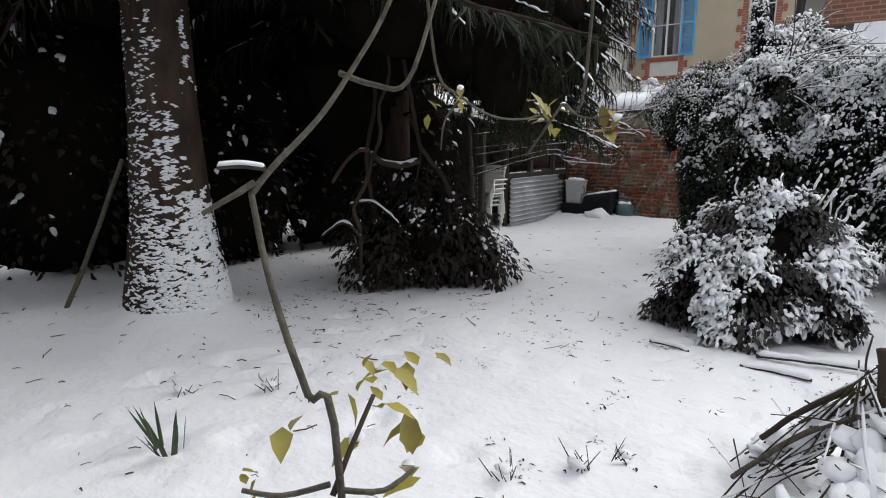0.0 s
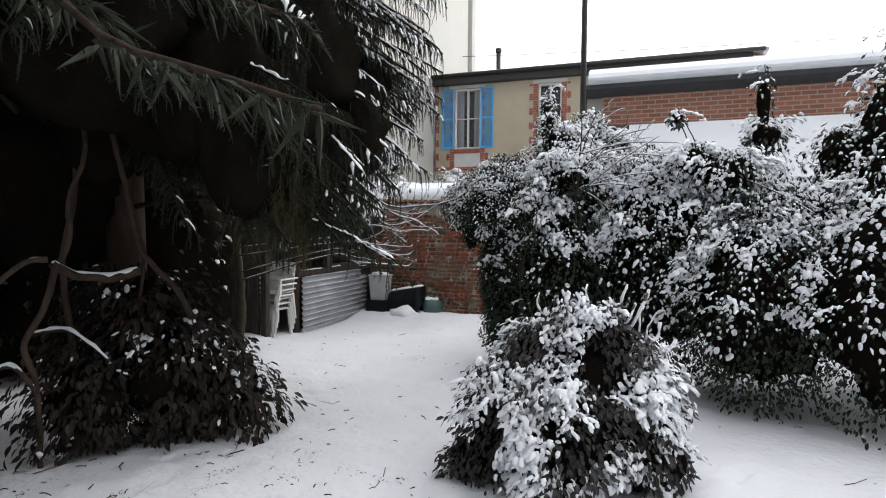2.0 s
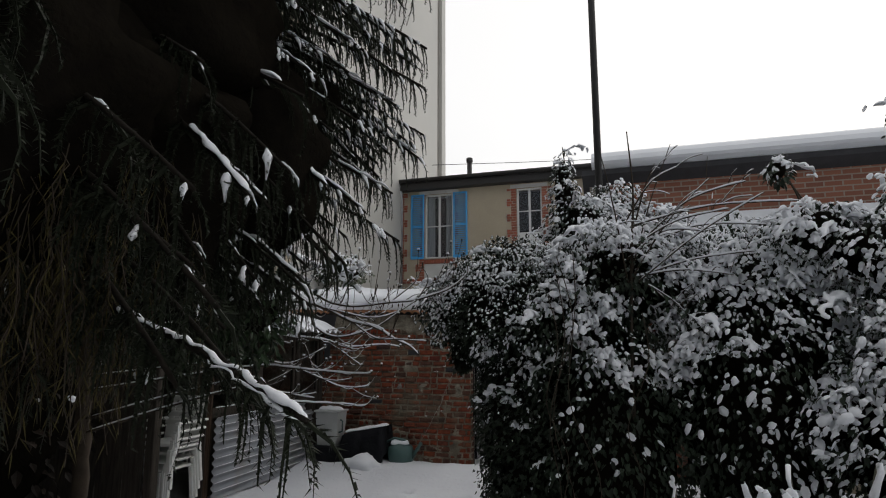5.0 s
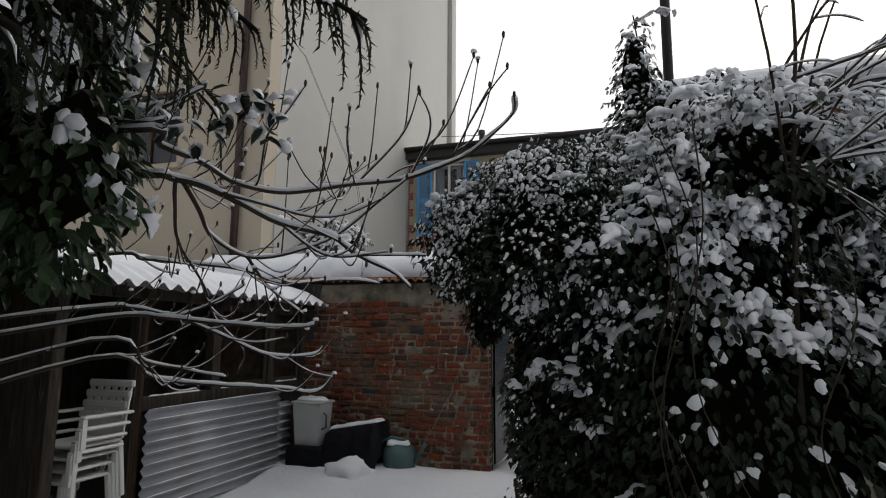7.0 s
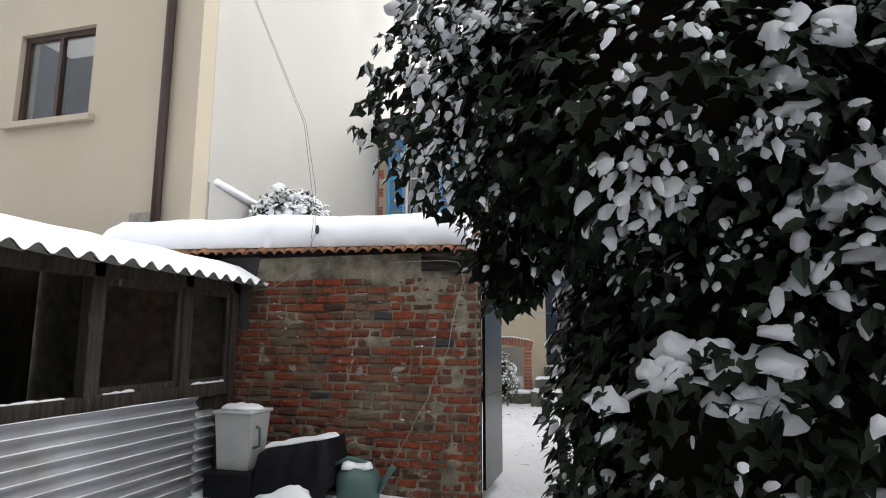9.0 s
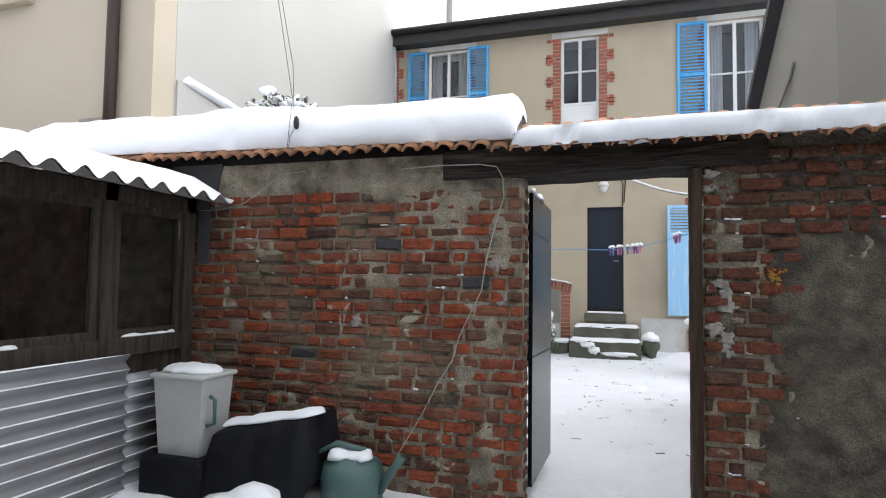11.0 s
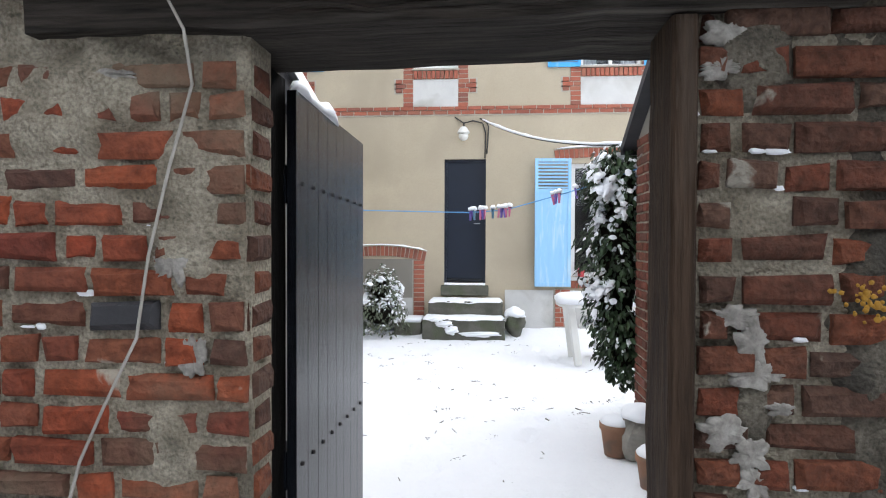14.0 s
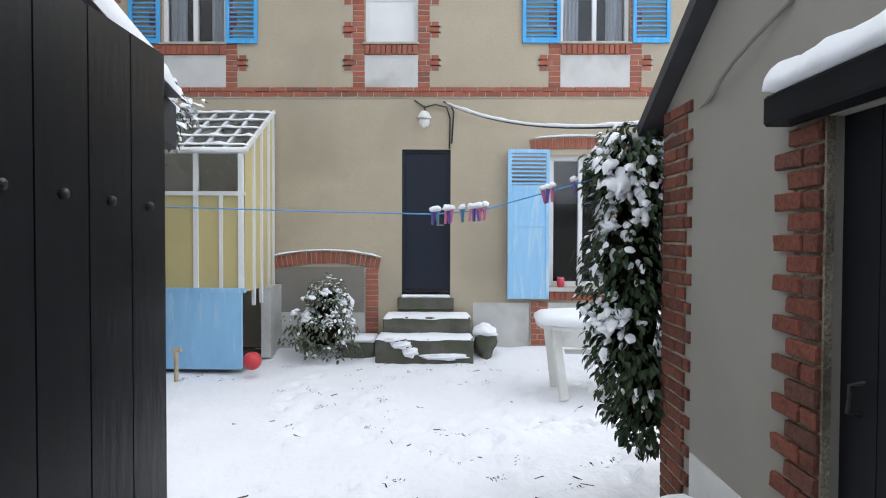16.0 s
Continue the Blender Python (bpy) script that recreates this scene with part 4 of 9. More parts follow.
# ---- gate leaf ----
def gate():
    g = thing("wooden_gate", "open anthracite-painted plank gate with snow on top", "gate", (-2.17, 12.72, 0))
    hx, hy = -2.18, 12.69
    ex, ey = -2.165, 13.5
    L = math.hypot(ex - hx, ey - hy)
    base = pose(hx, hy, 0, 0, 0, math.degrees(math.atan2(ey - hy, ex - hx)))
    n = 8
    w = L / n
    heights = []
    for i in range(n):
        h0 = 1.97 - 0.003 * i
        h1 = 1.97 - 0.003 * (i + 1)
        m = Mesh()
        o = [(i * w + 0.0015, 0.06), ((i + 1) * w - 0.0015, 0.06), ((i + 1) * w - 0.0015, h1), (i * w + 0.0015, h0)]
        m.prism(o, "y", -0.014, 0.014)
        m.v = [tuple(base @ Vector(p)) for p in m.v]
        part("plank", m, GATE_PAINT, g)
        heights.append((i * w, h0))
        for z in (0.89, 1.71):
            b = Mesh().lathe([(0.007, 0), (0.007, 0.004), (0.003, 0.006)], 8)
            mm = base @ pose((i + 0.5) * w, -0.014, z - 0.003 * i, 90, 0, 0)
            b.v = [tuple(mm @ Vector(p)) for p in b.v]
            part("bolt", b, DARK_METAL, g)
    for z in (0.83, 1.65):
        m = Mesh().box(0, L - 0.03, 0.016, 0.05, z, z + 0.11, base)
        part("ledge", m, GATE_PAINT, g)
    s = Mesh()
    snow_strip(s, [base @ Vector((u * L * 0.55, 0, 1.97 - 0.003 * n * u)) for u in [k / 16 for k in range(17)]], 0.03, 0.06)
    part("snow_cap", s, SNOW, g, "ridge of snow", smooth=True)


gate()


# ---- right outbuilding in the yard ----
RX = -0.40


def outbuilding():
    holes = [(13.45, 14.5, 0.66, 2.05)]
    m = Mesh()
    holed_wall(m, "y", WY + 0.36, 16.0, -0.1, 2.38, RX, RX + 0.3, holes)
    m.prism([(16.0, 2.38), (13.0, 4.15), (12.745, 3.4), (12.745, 2.38)], "x", RX, RX + 0.3)
    w = part("wall_outbuilding", m, GREY_RENDER)
    tagged(w, "grey cement-rendered side wall of an outbuilding", "wall", kind="structure")
    f = part("wall_outbuilding", Mesh().box(RX + 0.3, 14.0, 15.7, 16.0, -0.1, 2.36), GREY_RENDER)
    tagged(f, "grey rendered wall of an outbuilding", "wall", kind="structure")
    b = part("wall_outbuilding", Mesh().box(14.0, 14.3, 12.745, 16.0, -0.1, 2.36), GREY_RENDER)
    tagged(b, "grey rendered end wall of an outbuilding", "wall", kind="structure")
    t = part("wall_outbuilding", Mesh().box(RX + 0.3, 14.0, 13.0, 13.28, 3.1, 4.2), FAR_BRICK)
    tagged(t, "weathered brick upper wall of the outbuilding", "wall", kind="structure")
    g = part("trim", Mesh().box(RX + 0.32, 14.0, 12.95, 12.997, 3.45, 3.62), CONCRETE)
    tagged(g, "grey cement fillet above the lower roof", "trim", kind="structure")
    p = part("plinth", Mesh().box(RX - 0.012, RX, WY + 0.36, 15.58, -0.1, 0.51), PLINTH)
    tagged(p, "pale whitewashed plinth", "trim", kind="structure")
    r = part("roof_outbuilding", Mesh().prism([(16.2, 2.27), (12.8, 4.28), (12.8, 4.36), (16.24, 2.33)], "x", RX - 0.1, 14.3), SLATE)
    tagged(r, "dark slate single-pitch roof of the outbuilding", "roof", kind="structure")
    r = part("roof_outbuilding", Mesh().prism([(12.3, 2.33), (12.94, 3.36), (12.94, 3.44), (12.28, 2.39)], "x", 0.35, 14.3), SLATE)
    tagged(r, "lower lean-to roof behind the garden wall", "roof", kind="structure")
    ws = thing("wall_shutter", "closed dark shutter under a beam with brick jambs", "shutter", (RX + 0.12, 14.4, 0.6))
    for i in range(6):
        part("board", Mesh().box(RX + 0.05, RX + 0.08, 13.45 + i * 0.175 + 0.002, 13.45 + (i + 1) * 0.175 - 0.002, 0.66, 2.05), SHUTTER_PAINT, ws)
    part("handle", Mesh().tube([(RX + 0.05, 14.38, 1.18), (RX + 0.01, 14.39, 1.17), (RX + 0.01, 14.4, 1.08), (RX + 0.05, 14.4, 1.07)], 0.008), DARK_METAL, ws)
    lt = part("lintel_beam", Mesh().box(RX - 0.1, RX + 0.2, 13.2, 14.74, 2.055, 2.17, bevel=0.012), SHUTTER_PAINT)
    tagged(lt, "dark painted timber lintel", "beam", kind="structure")
    sn = Mesh()
    snow_strip(sn, [(RX - 0.02, 13.2 + 1.5 * i / 40, 2.172) for i in range(41)], 0.13, 0.13, 10, 0.25)
    tagged(part("snow", sn, SNOW, smooth=True), "drift of snow on a lintel", "snow", kind="structure")
    sn = Mesh()
    snow_strip(sn, [(RX + 0.02, 13.48 + 1.0 * i / 24, 0.665) for i in range(25)], 0.12, 0.06, 8, 0.5)
    tagged(part("snow", sn, SNOW, smooth=True), "snow on a brick sill", "snow", kind="structure")
    ss = Mesh().prism([(16.2, 2.365), (12.72, 4.42), (12.7, 4.46), (12.74, 4.54), (12.84, 4.62), (12.98, 4.68), (13.14, 4.67), (13.32, 4.56), (13.8, 4.2), (16.16, 2.5)], "x", RX + 0.05, 14.25)
    tagged(part("snow", ss, SNOW, smooth=False), "thick snow on the outbuilding roof", "snow", kind="structure")
    ss = Mesh().prism([(12.27, 2.41), (12.935, 3.46), (12.935, 3.62), (12.3, 2.58)], "x", 0.37, 14.25)
    tagged(part("snow", ss, SNOW), "thick snow on the lower lean-to roof", "snow", kind="structure")
    gt = Mesh().tube([(RX - 0.12, 16.28, 2.25), (6.0, 16.28, 2.25)], 0.06, 10)
    tagged(part("gutter", gt, ZINC, smooth=True), "zinc gutter along the outbuilding eaves", "gutter", kind="structure")
    c = Mesh().tube(bend((RX - 0.02, 15.95, 2.2), (RX - 0.02, 13.6, 3.0), 0.1, 0.06, 18, 3), 0.012, 6)
    tagged(part("cable", c, GREY_RENDER, smooth=True), "grey cable fixed along the side wall", "cable")
    return w


OUT = outbuilding()


# ---- the house across the yard ----
FY = 20.816
H_BASE = (-6.64, 3.3)


def louvred_shutter(parent_label, x0, x1, z0, z1, y, mat, turn=0.0, solid=False):
    s = thing("shutter", parent_label, "shutter", (x0, y, z0), group="window shutters")
    w, h = x1 - x0, z1 - z0
    k = 0.05
    M = pose(x0, y, z0, 0, 0, turn)
    def put(name, m, lab=""):
        m.v = [tuple(M @ Vector(p)) for p in m.v]
        part(name, m, mat, s, lab)
    for a, b in ((0, k), (w - k, w)):
        put("stile", Mesh().box(a, b, -0.035, 0, 0, h, bevel=0.003))
    for a, b in ((0, k + 0.02), (h - k, h), (h * 0.5 - 0.03, h * 0.5 + 0.03)):
        put("rail", Mesh().box(k, w - k, -0.033, -0.003, a, b))
    if solid:
        put("panel", Mesh().box(k, w - k, -0.022, -0.006, k, h * 0.74))
        put("rail", Mesh().box(k, w - k, -0.033, -0.003, h * 0.73, h * 0.76))
        spans = ((h * 0.76, h - k),)
    else:
        spans = ((k + 0.02, h * 0.5 - 0.03), (h * 0.5 + 0.03, h - k))
    for a, b in spans:
        n = max(4, int((b - a) / (0.055 if solid else 0.062)))
        for i in range(n):
            z = a + (i + 0.5) * (b - a) / n
            m = Mesh().box(k, w - k, -0.022, 0.022, -0.004, 0.004, pose(0, -0.018, z, 42, 0, 0))
            put("slat", m)
    return s


def window(name, label, x0, x1, z0, z1, y, rows=2, cols=2, mat=WHITE_PAINT, panel=0.0, curtain=False, depth=0.12, kind="structure", bar=0.05):
    """A casement set back in its opening: frame, bars, panes, sill and an added near-black box for the unlit room."""
    w = thing(name, label, "window", ((x0 + x1) / 2, y + depth, z0), kind=kind)
    f = Mesh()
    yy0, yy1 = y + depth - 0.04, y + depth + 0.02
    f.box(x0, x0 + bar, yy0, yy1, z0, z1).box(x1 - bar, x1, yy0, yy1, z0, z1).box(x0 + bar, x1 - bar, yy0, yy1, z1 - bar, z1).box(x0 + bar, x1 - bar, yy0, yy1, z0, z0 + bar)
    part("window_frame", f, mat, w)
    zb = z0 + bar
    if panel:
        part("lower_panel", Mesh().box(x0 + bar, x1 - bar, yy0 + 0.015, yy1 - 0.01, zb, z0 + panel), mat, w)
        part("rail", Mesh().box(x0 + bar, x1 - bar, yy0, yy1, z0 + panel, z0 + panel + 0.05), mat, w)
        zb = z0 + panel + 0.05
    xs = np.linspace(x0 + bar, x1 - bar, cols + 1)
    zs = np.linspace(zb, z1 - bar, rows + 1)
    for a in xs[1:-1]:
        part("mullion", Mesh().box(a - 0.03, a + 0.03, yy0 - 0.012, yy1, zb, z1 - bar), mat, w)
    for b in zs[1:-1]:
        part("glazing_bar", Mesh().box(x0 + bar, x1 - bar, yy0 + 0.005, yy1 - 0.01, b - 0.014, b + 0.014), mat, w)
    for a0, a1 in zip(xs, xs[1:]):
        for b0, b1 in zip(zs, zs[1:]):
            p = part("pane", Mesh().box(a0 + 0.01, a1 - 0.01, yy1 - 0.03, yy1 - 0.024, b0 + 0.005, b1 - 0.005), GLASS, w)
            p.visible_shadow = False
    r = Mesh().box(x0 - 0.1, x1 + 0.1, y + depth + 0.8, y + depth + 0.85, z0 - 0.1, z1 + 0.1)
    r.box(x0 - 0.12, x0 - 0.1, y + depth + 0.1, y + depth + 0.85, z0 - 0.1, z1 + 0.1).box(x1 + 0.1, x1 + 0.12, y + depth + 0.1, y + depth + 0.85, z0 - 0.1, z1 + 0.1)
    part("dim_room", r, ROOM_SHADE, w)
    if curtain:
        for a, b in ((x0 + 0.05, x0 + (x1 - x0) * 0.3), (x1 - (x1 - x0) * 0.3, x1 - 0.05)):
            m = Mesh()
            n = 14
            for i in range(n + 1):
                u = a + (b - a) * i / n
                o = 0.015 * math.sin(i * 1.9)
                m.v += [(u, y + depth + 0.09 + o, z0 + 0.05), (u, y + depth + 0.09 + o, z1 - 0.02), (u, y + depth + 0.094 + o, z1 - 0.02), (u, y + depth + 0.094 + o, z0 + 0.05)]
            for i in range(n):
                for s in range(4):
                    q = i * 4
                    m.f.append((q + s, q + (s + 1) % 4, q + 4 + (s + 1) % 4, q + 4 + s))
            part("curtain", m, CURTAIN, w)
    return w


def quoin(parent, xa, side, z0, z1, y, long=0.3, short=0.17, course=0.078):
    """Brick quoins up one jamb: pairs of long and short courses. side: +1 lengthens to +x."""
    n = max(1, round((z1 - z0) / course))
    h = (z1 - z0) / n
    e = part("quoin_bed", Mesh().box(min(xa, xa + side * short), max(xa, xa + side * short), y - 0.006, y + 0.02, z0, z1), JOINT, parent)
    for i in range(n):
        w = long if (i // 3) % 2 else short
        z = z0 + (i + 0.5) * h
        cuts = [(0, w)] if w <= 0.2 else ([(0, w * 0.62), (w * 0.62, w)] if i % 2 else [(0, w * 0.4), (w * 0.4, w)])
        for a, b in cuts:
            c = xa + side * (a + b) / 2
            lay_brick(parent, pose(c, y + 0.022, z), b - a - 0.012, 0.07, h - 0.012, NEW_BRICK, i + int(a * 100), 0.003)
        if w == long:
            part("quoin_joint", Mesh().box(min(xa + side * short, xa + side * (w + 0.022)), max(xa + side * short, xa + side * (w + 0.022)), y - 0.005, y + 0.02, z - h / 2 - 0.012, z + h / 2 + 0.012), JOINT, parent)


W1 = (-5.80, -4.88, 4.37, 6.40)
W2 = (-2.90, -2.15, 4.37, 6.38)
W3 = (-0.14, 0.83, 4.37, 6.40)
G1 = (-0.28, 0.62, 0.93, 2.79)
DOOR = (-2.375, -1.682, 0.775, 2.872)
CELL = (-3.56, -3.06, 0.86, 1.15)


def house():
    m = Mesh()
    holed_wall(m, "x", H_BASE[0], H_BASE[1], -0.1, 6.72, FY, FY + 0.4, [W1, W2, W3, G1, DOOR, CELL])
    wall = part("wall_house", m, RENDER)
    tagged(wall, "ochre-grey rendered house front with brick quoins", "wall", kind="structure")
    back = Mesh().box(H_BASE[0], H_BASE[1], FY + 6.0, FY + 6.3, -0.1, 6.72).box(H_BASE[1], H_BASE[1] + 0.3, FY, FY + 6.3, -0.1, 6.72)
    tagged(part("wall_house", back, RENDER), "plain rendered rear and side wall of the house", "wall", kind="structure")
    roof = part("roof_house", Mesh().prism([(FY - 0.32, 6.75), (FY - 0.32, 6.83), (FY + 3.2, 7.3), (FY + 6.6, 6.8), (FY + 6.6, 6.72)], "x", H_BASE[0] - 0.02, H_BASE[1] + 0.4), ZINC)
    tagged(roof, "shallow zinc house roof with a thin snow cover", "roof", kind="structure")
    sn = Mesh().prism([(FY - 0.27, 6.842), (FY + 3.2, 7.312), (FY + 6.5, 6.82), (FY + 6.5, 6.88), (FY + 3.2, 7.37), (FY - 0.25, 6.89)], "x", H_BASE[0] + 0.05, H_BASE[1] + 0.3)
    tagged(part("snow", sn, SNOW), "thin snow on the house roof", "snow", kind="structure")
    fr = part("eaves_board", Mesh().box(H_BASE[0], H_BASE[1], FY - 0.3, FY - 0.002, 6.52, 6.745), DARK_METAL)
    tagged(fr, "dark brown boarded eaves", "trim", kind="structure")
    gut = Mesh().tube([(H_BASE[0] - 0.1, FY - 0.37, 6.79), (H_BASE[1] + 0.3, FY - 0.37, 6.79)], 0.065, 10)
    tagged(part("gutter", gut, DARK_METAL, smooth=True), "dark eaves gutter", "gutter", kind="structure")
    dp = Mesh().tube([(-6.56, FY - 0.36, 6.75), (-6.54, FY - 0.2, 6.5), (-6.54, FY - 0.1, 6.3), (-6.54, FY - 0.07, 3.2)], 0.045, 10)
    tagged(part("downpipe", dp, ZINC, smooth=True), "zinc downpipe at the end of the house", "pipe", kind="structure")
    # brick string course and plinth
    band = part("string_course", Mesh().box(H_BASE[0], H_BASE[1], FY - 0.014, FY + 0.01, 3.595, 3.735), JOINT)
    tagged(band, "brick string course between the storeys", "trim", kind="structure")
    x = -6.62
    while x < 1.6:
        lay_brick(band, pose(x + 0.115, FY + 0.012, 3.645), 0.212, 0.07, 0.062, NEW_BRICK, int(x * 17), 0.003)
        lay_brick(band, pose(x + 0.0, FY + 0.0, 3.712), 0.212, 0.07, 0.055, NEW_BRICK, int(x * 31) + 2, 0.003)
        x += 0.226
    pl = part("plinth", Mesh().box(-1.36, 3.0, FY - 0.014, FY + 0.001, -0.1, 0.7), PLINTH)
    tagged(pl, "white painted plinth of the house", "trim", kind="structure")
    # upper windows with aprons and quoins
    for (x0, x1, z0, z1), lab, rows, panel in ((W1, "white two-leaf window with a curtain, snow on its sill", 2, 0), (W2, "narrow white window with a plain lower panel", 2, 0.62), (W3, "white two-leaf window", 2, 0)):
        window("window", lab, x0, x1, z0, z1, FY, rows, 2, panel=panel, curtain=not panel)
        ap = part("apron", Mesh().box(x0, x1, FY - 0.008, FY + 0.002, 3.74, 4.2), PLINTH)
        tagged(ap, "pale rendered panel below a window", "trim", kind="structure")
        sill = part("window_sill", Mesh().box(x0 - 0.02, x1 + 0.02, FY - 0.05, FY + 0.06, 4.345, 4.372), JOINT)
        tagged(sill, "thin stone sill", "sill", kind="structure")
        n = max(8, round((x1 - x0) / 0.076))
        for i in range(n):
            lay_brick(sill, pose(x0 + (i + 0.5) * (x1 - x0) / n, FY + 0.0, 4.27), (x1 - x0) / n - 0.011, 0.08, 0.13, NEW_BRICK, i, 0.003)
        top = z1 if panel else 4.36
        quoin(wall, x0, -1, 3.74, top, FY)
        quoin(wall, x1, 1, 3.74, top, FY)
        if not panel:
            quoin(wall, x0, -1, 4.36, z1, FY, 0.17, 0.11)
            quoin(wall, x1, 1, 4.36, z1, FY, 0.17, 0.11)
        hd = part("window_head", Mesh().box(x0 - 0.18, x1 + 0.18, FY - 0.02, FY + 0.002, z1 + 0.003, z1 + 0.11), PLINTH)
        tagged(hd, "pale lintel band", "trim", kind="structure")
    quoin(wall, -6.63, 1, 3.75, 6.5, FY, 0.26, 0.15)
    louvred_shutter("bright blue louvred shutter folded against the wall", -6.25, -5.81, 4.36, 6.41, FY - 0.01, BLUE)
    louvred_shutter("bright blue louvred shutter folded against the wall", -4.87, -4.42, 4.36, 6.41, FY - 0.01, BLUE)
    louvred_shutter("bright blue louvred shutter folded against the wall", -0.68, -0.15, 4.36, 6.41, FY - 0.01, BLUE)
    louvred_shutter("bright blue louvred shutter folded against the wall", 0.86, 1.38, 4.36, 6.41, FY - 0.01, BLUE)
    # ground-floor window with its pale shutter
    window("window", "white ground-floor window reflecting dark foliage", *G1, FY, 1, 2, bar=0.07)
    louvred_shutter("pale blue worn shutter, louvred at the top", -0.885, -0.30, 0.77, 2.855, FY - 0.12, PALE_BLUE, 3.0, True)
    arch(wall, -0.55, 0.85, 2.84, 3.04, 0.16, 18)
    quoin(wall, -0.29, -1, 0.1, 0.72, FY - 0.016, 0.25, 0.25)
    sl = part("window_sill", Mesh().box(G1[0] - 0.05, G1[1] + 0.05, FY - 0.08, FY + 0.05, 0.87, 0.925), PLINTH)
    tagged(sl, "white window sill with a little snow", "sill", kind="structure")
    for i in range(12):
        lay_brick(wall, pose(-0.24 + i * 0.077, FY - 0.0, 0.8), 0.066, 0.06, 0.12, NEW_BRICK, i, 0.003)
    # door
    d = thing("house_door", "dark navy flush door above two steps", "door", (DOOR[0], FY + 0.1, DOOR[2]), kind="structure")
    part("door_leaf", Mesh().box(DOOR[0] + 0.04, DOOR[1] - 0.04, FY + 0.1, FY + 0.14, DOOR[2] + 0.05, DOOR[3] - 0.04), DOOR_PAINT, d)
    fm = Mesh().box(DOOR[0], DOOR[0] + 0.04, FY + 0.06, FY + 0.16, DOOR[2], DOOR[3]).box(DOOR[1] - 0.04, DOOR[1], FY + 0.06, FY + 0.16, DOOR[2], DOOR[3])
    fm.box(DOOR[0] + 0.04, DOOR[1] - 0.04, FY + 0.06, FY + 0.16, DOOR[3] - 0.04, DOOR[3])
    part("door_frame", fm, DOOR_PAINT, d)
    part("handle", Mesh().tube([(DOOR[1] - 0.1, FY + 0.1, 1.8), (DOOR[1] - 0.1, FY + 0.05, 1.8), (DOOR[1] - 0.2, FY + 0.05, 1.8)], 0.009), ZINC, d, smooth=True)
    part("weather_bar", Mesh().box(DOOR[0] + 0.04, DOOR[1] - 0.04, FY + 0.08, FY + 0.12, DOOR[2] + 0.06, DOOR[2] + 0.1), GATE_PAINT, d)
    part("sill_snow", Mesh().box(DOOR[0] + 0.005, DOOR[1] - 0.005, FY - 0.05, FY + 0.1, DOOR[2] - 0.005, DOOR[2] + 0.03, bevel=0.008), SNOW, d)
    th = part("door_threshold", Mesh().box(DOOR[0] - 0.05, DOOR[1] + 0.05, FY - 0.06, FY + 0.1, 0.6, DOOR[2] - 0.006, bevel=0.01), CONCRETE)
    tagged(th, "mossy concrete door sill", "step", kind="structure")
    return wall


def arch(parent, x0, x1, zs, zc, h, n, mat=NEW_BRICK):
    """A flat segmental arch of upright bricks, springing at zs and cresting at zc (top line)."""
    xm, half = (x0 + x1) / 2, (x1 - x0) / 2
    rise = zc - zs - h
    rise = max(rise, 0.03)
    R = (half * half + rise * rise) / (2 * rise)
    for i in range(n):
        u = (i + 0.5) / n * 2 - 1
        a = math.asin(u * half / R)
        r = R + h / 2
        lay_brick(parent, pose(xm + r * math.sin(a), FY + 0.012, zs - (R - rise) + r * math.cos(a), 0, math.degrees(a), 0), (x1 - x0) / n - 0.012, 0.07, h - 0.008, mat, i, 0.003)
    m = Mesh()
    pts = [(xm + (R + k) * math.sin(math.asin((j / 12 * 2 - 1) * half / R)), zs - (R - rise) + (R + k) * math.cos(math.asin((j / 12 * 2 - 1) * half / R))) for k in (0.0, h + 0.012) for j in range(13)]
    o = pts[:13] + pts[13:][::-1]
    m.prism(o, "y", FY - 0.014, FY + 0.01)
    part("arch_bed", m, JOINT, parent)
    s = Mesh()
    snow_strip(s, [(p, FY - 0.03, q + 0.004) for p, q in pts[13:]], 0.05, 0.03)
    part("snow_rim", s, SNOW, parent, smooth=True)


HOUSE = house()
# cellar arch
arch(HOUSE, -4.2, -2.7, 1.16, 1.42, 0.17, 22)
quoin(HOUSE, -2.7, -1, 0.1, 1.18, FY - 0.004, 0.19, 0.19)
part("cellar_infill", Mesh().box(-4.2, -2.9, FY - 0.006, FY - 0.002, 0.5, 1.2), GREY_RENDER, HOUSE, "grey rendered infill of the cellar arch")
tagged(part("plinth", Mesh().box(-4.2, -2.9, FY - 0.01, FY - 0.005, -0.1, 0.55), PLINTH), "white painted plinth", "trim", kind="structure")
vent = thing("cellar_window", "small dark barred cellar window", "window", (-3.3, FY, 0.86), kind="structure")
# near-black board in place of the unlit cellar
part("backing", Mesh().box(CELL[0], CELL[1], FY + 0.2, FY + 0.22, CELL[2], CELL[3]), ROOM_SHADE, vent)
for i in range(5):
    x = CELL[0] + 0.05 + i * 0.1
    part("bar", Mesh().tube([(x, FY + 0.05, CELL[2]), (x, FY + 0.05, CELL[3])], 0.01, 6), DARK_METAL, vent)


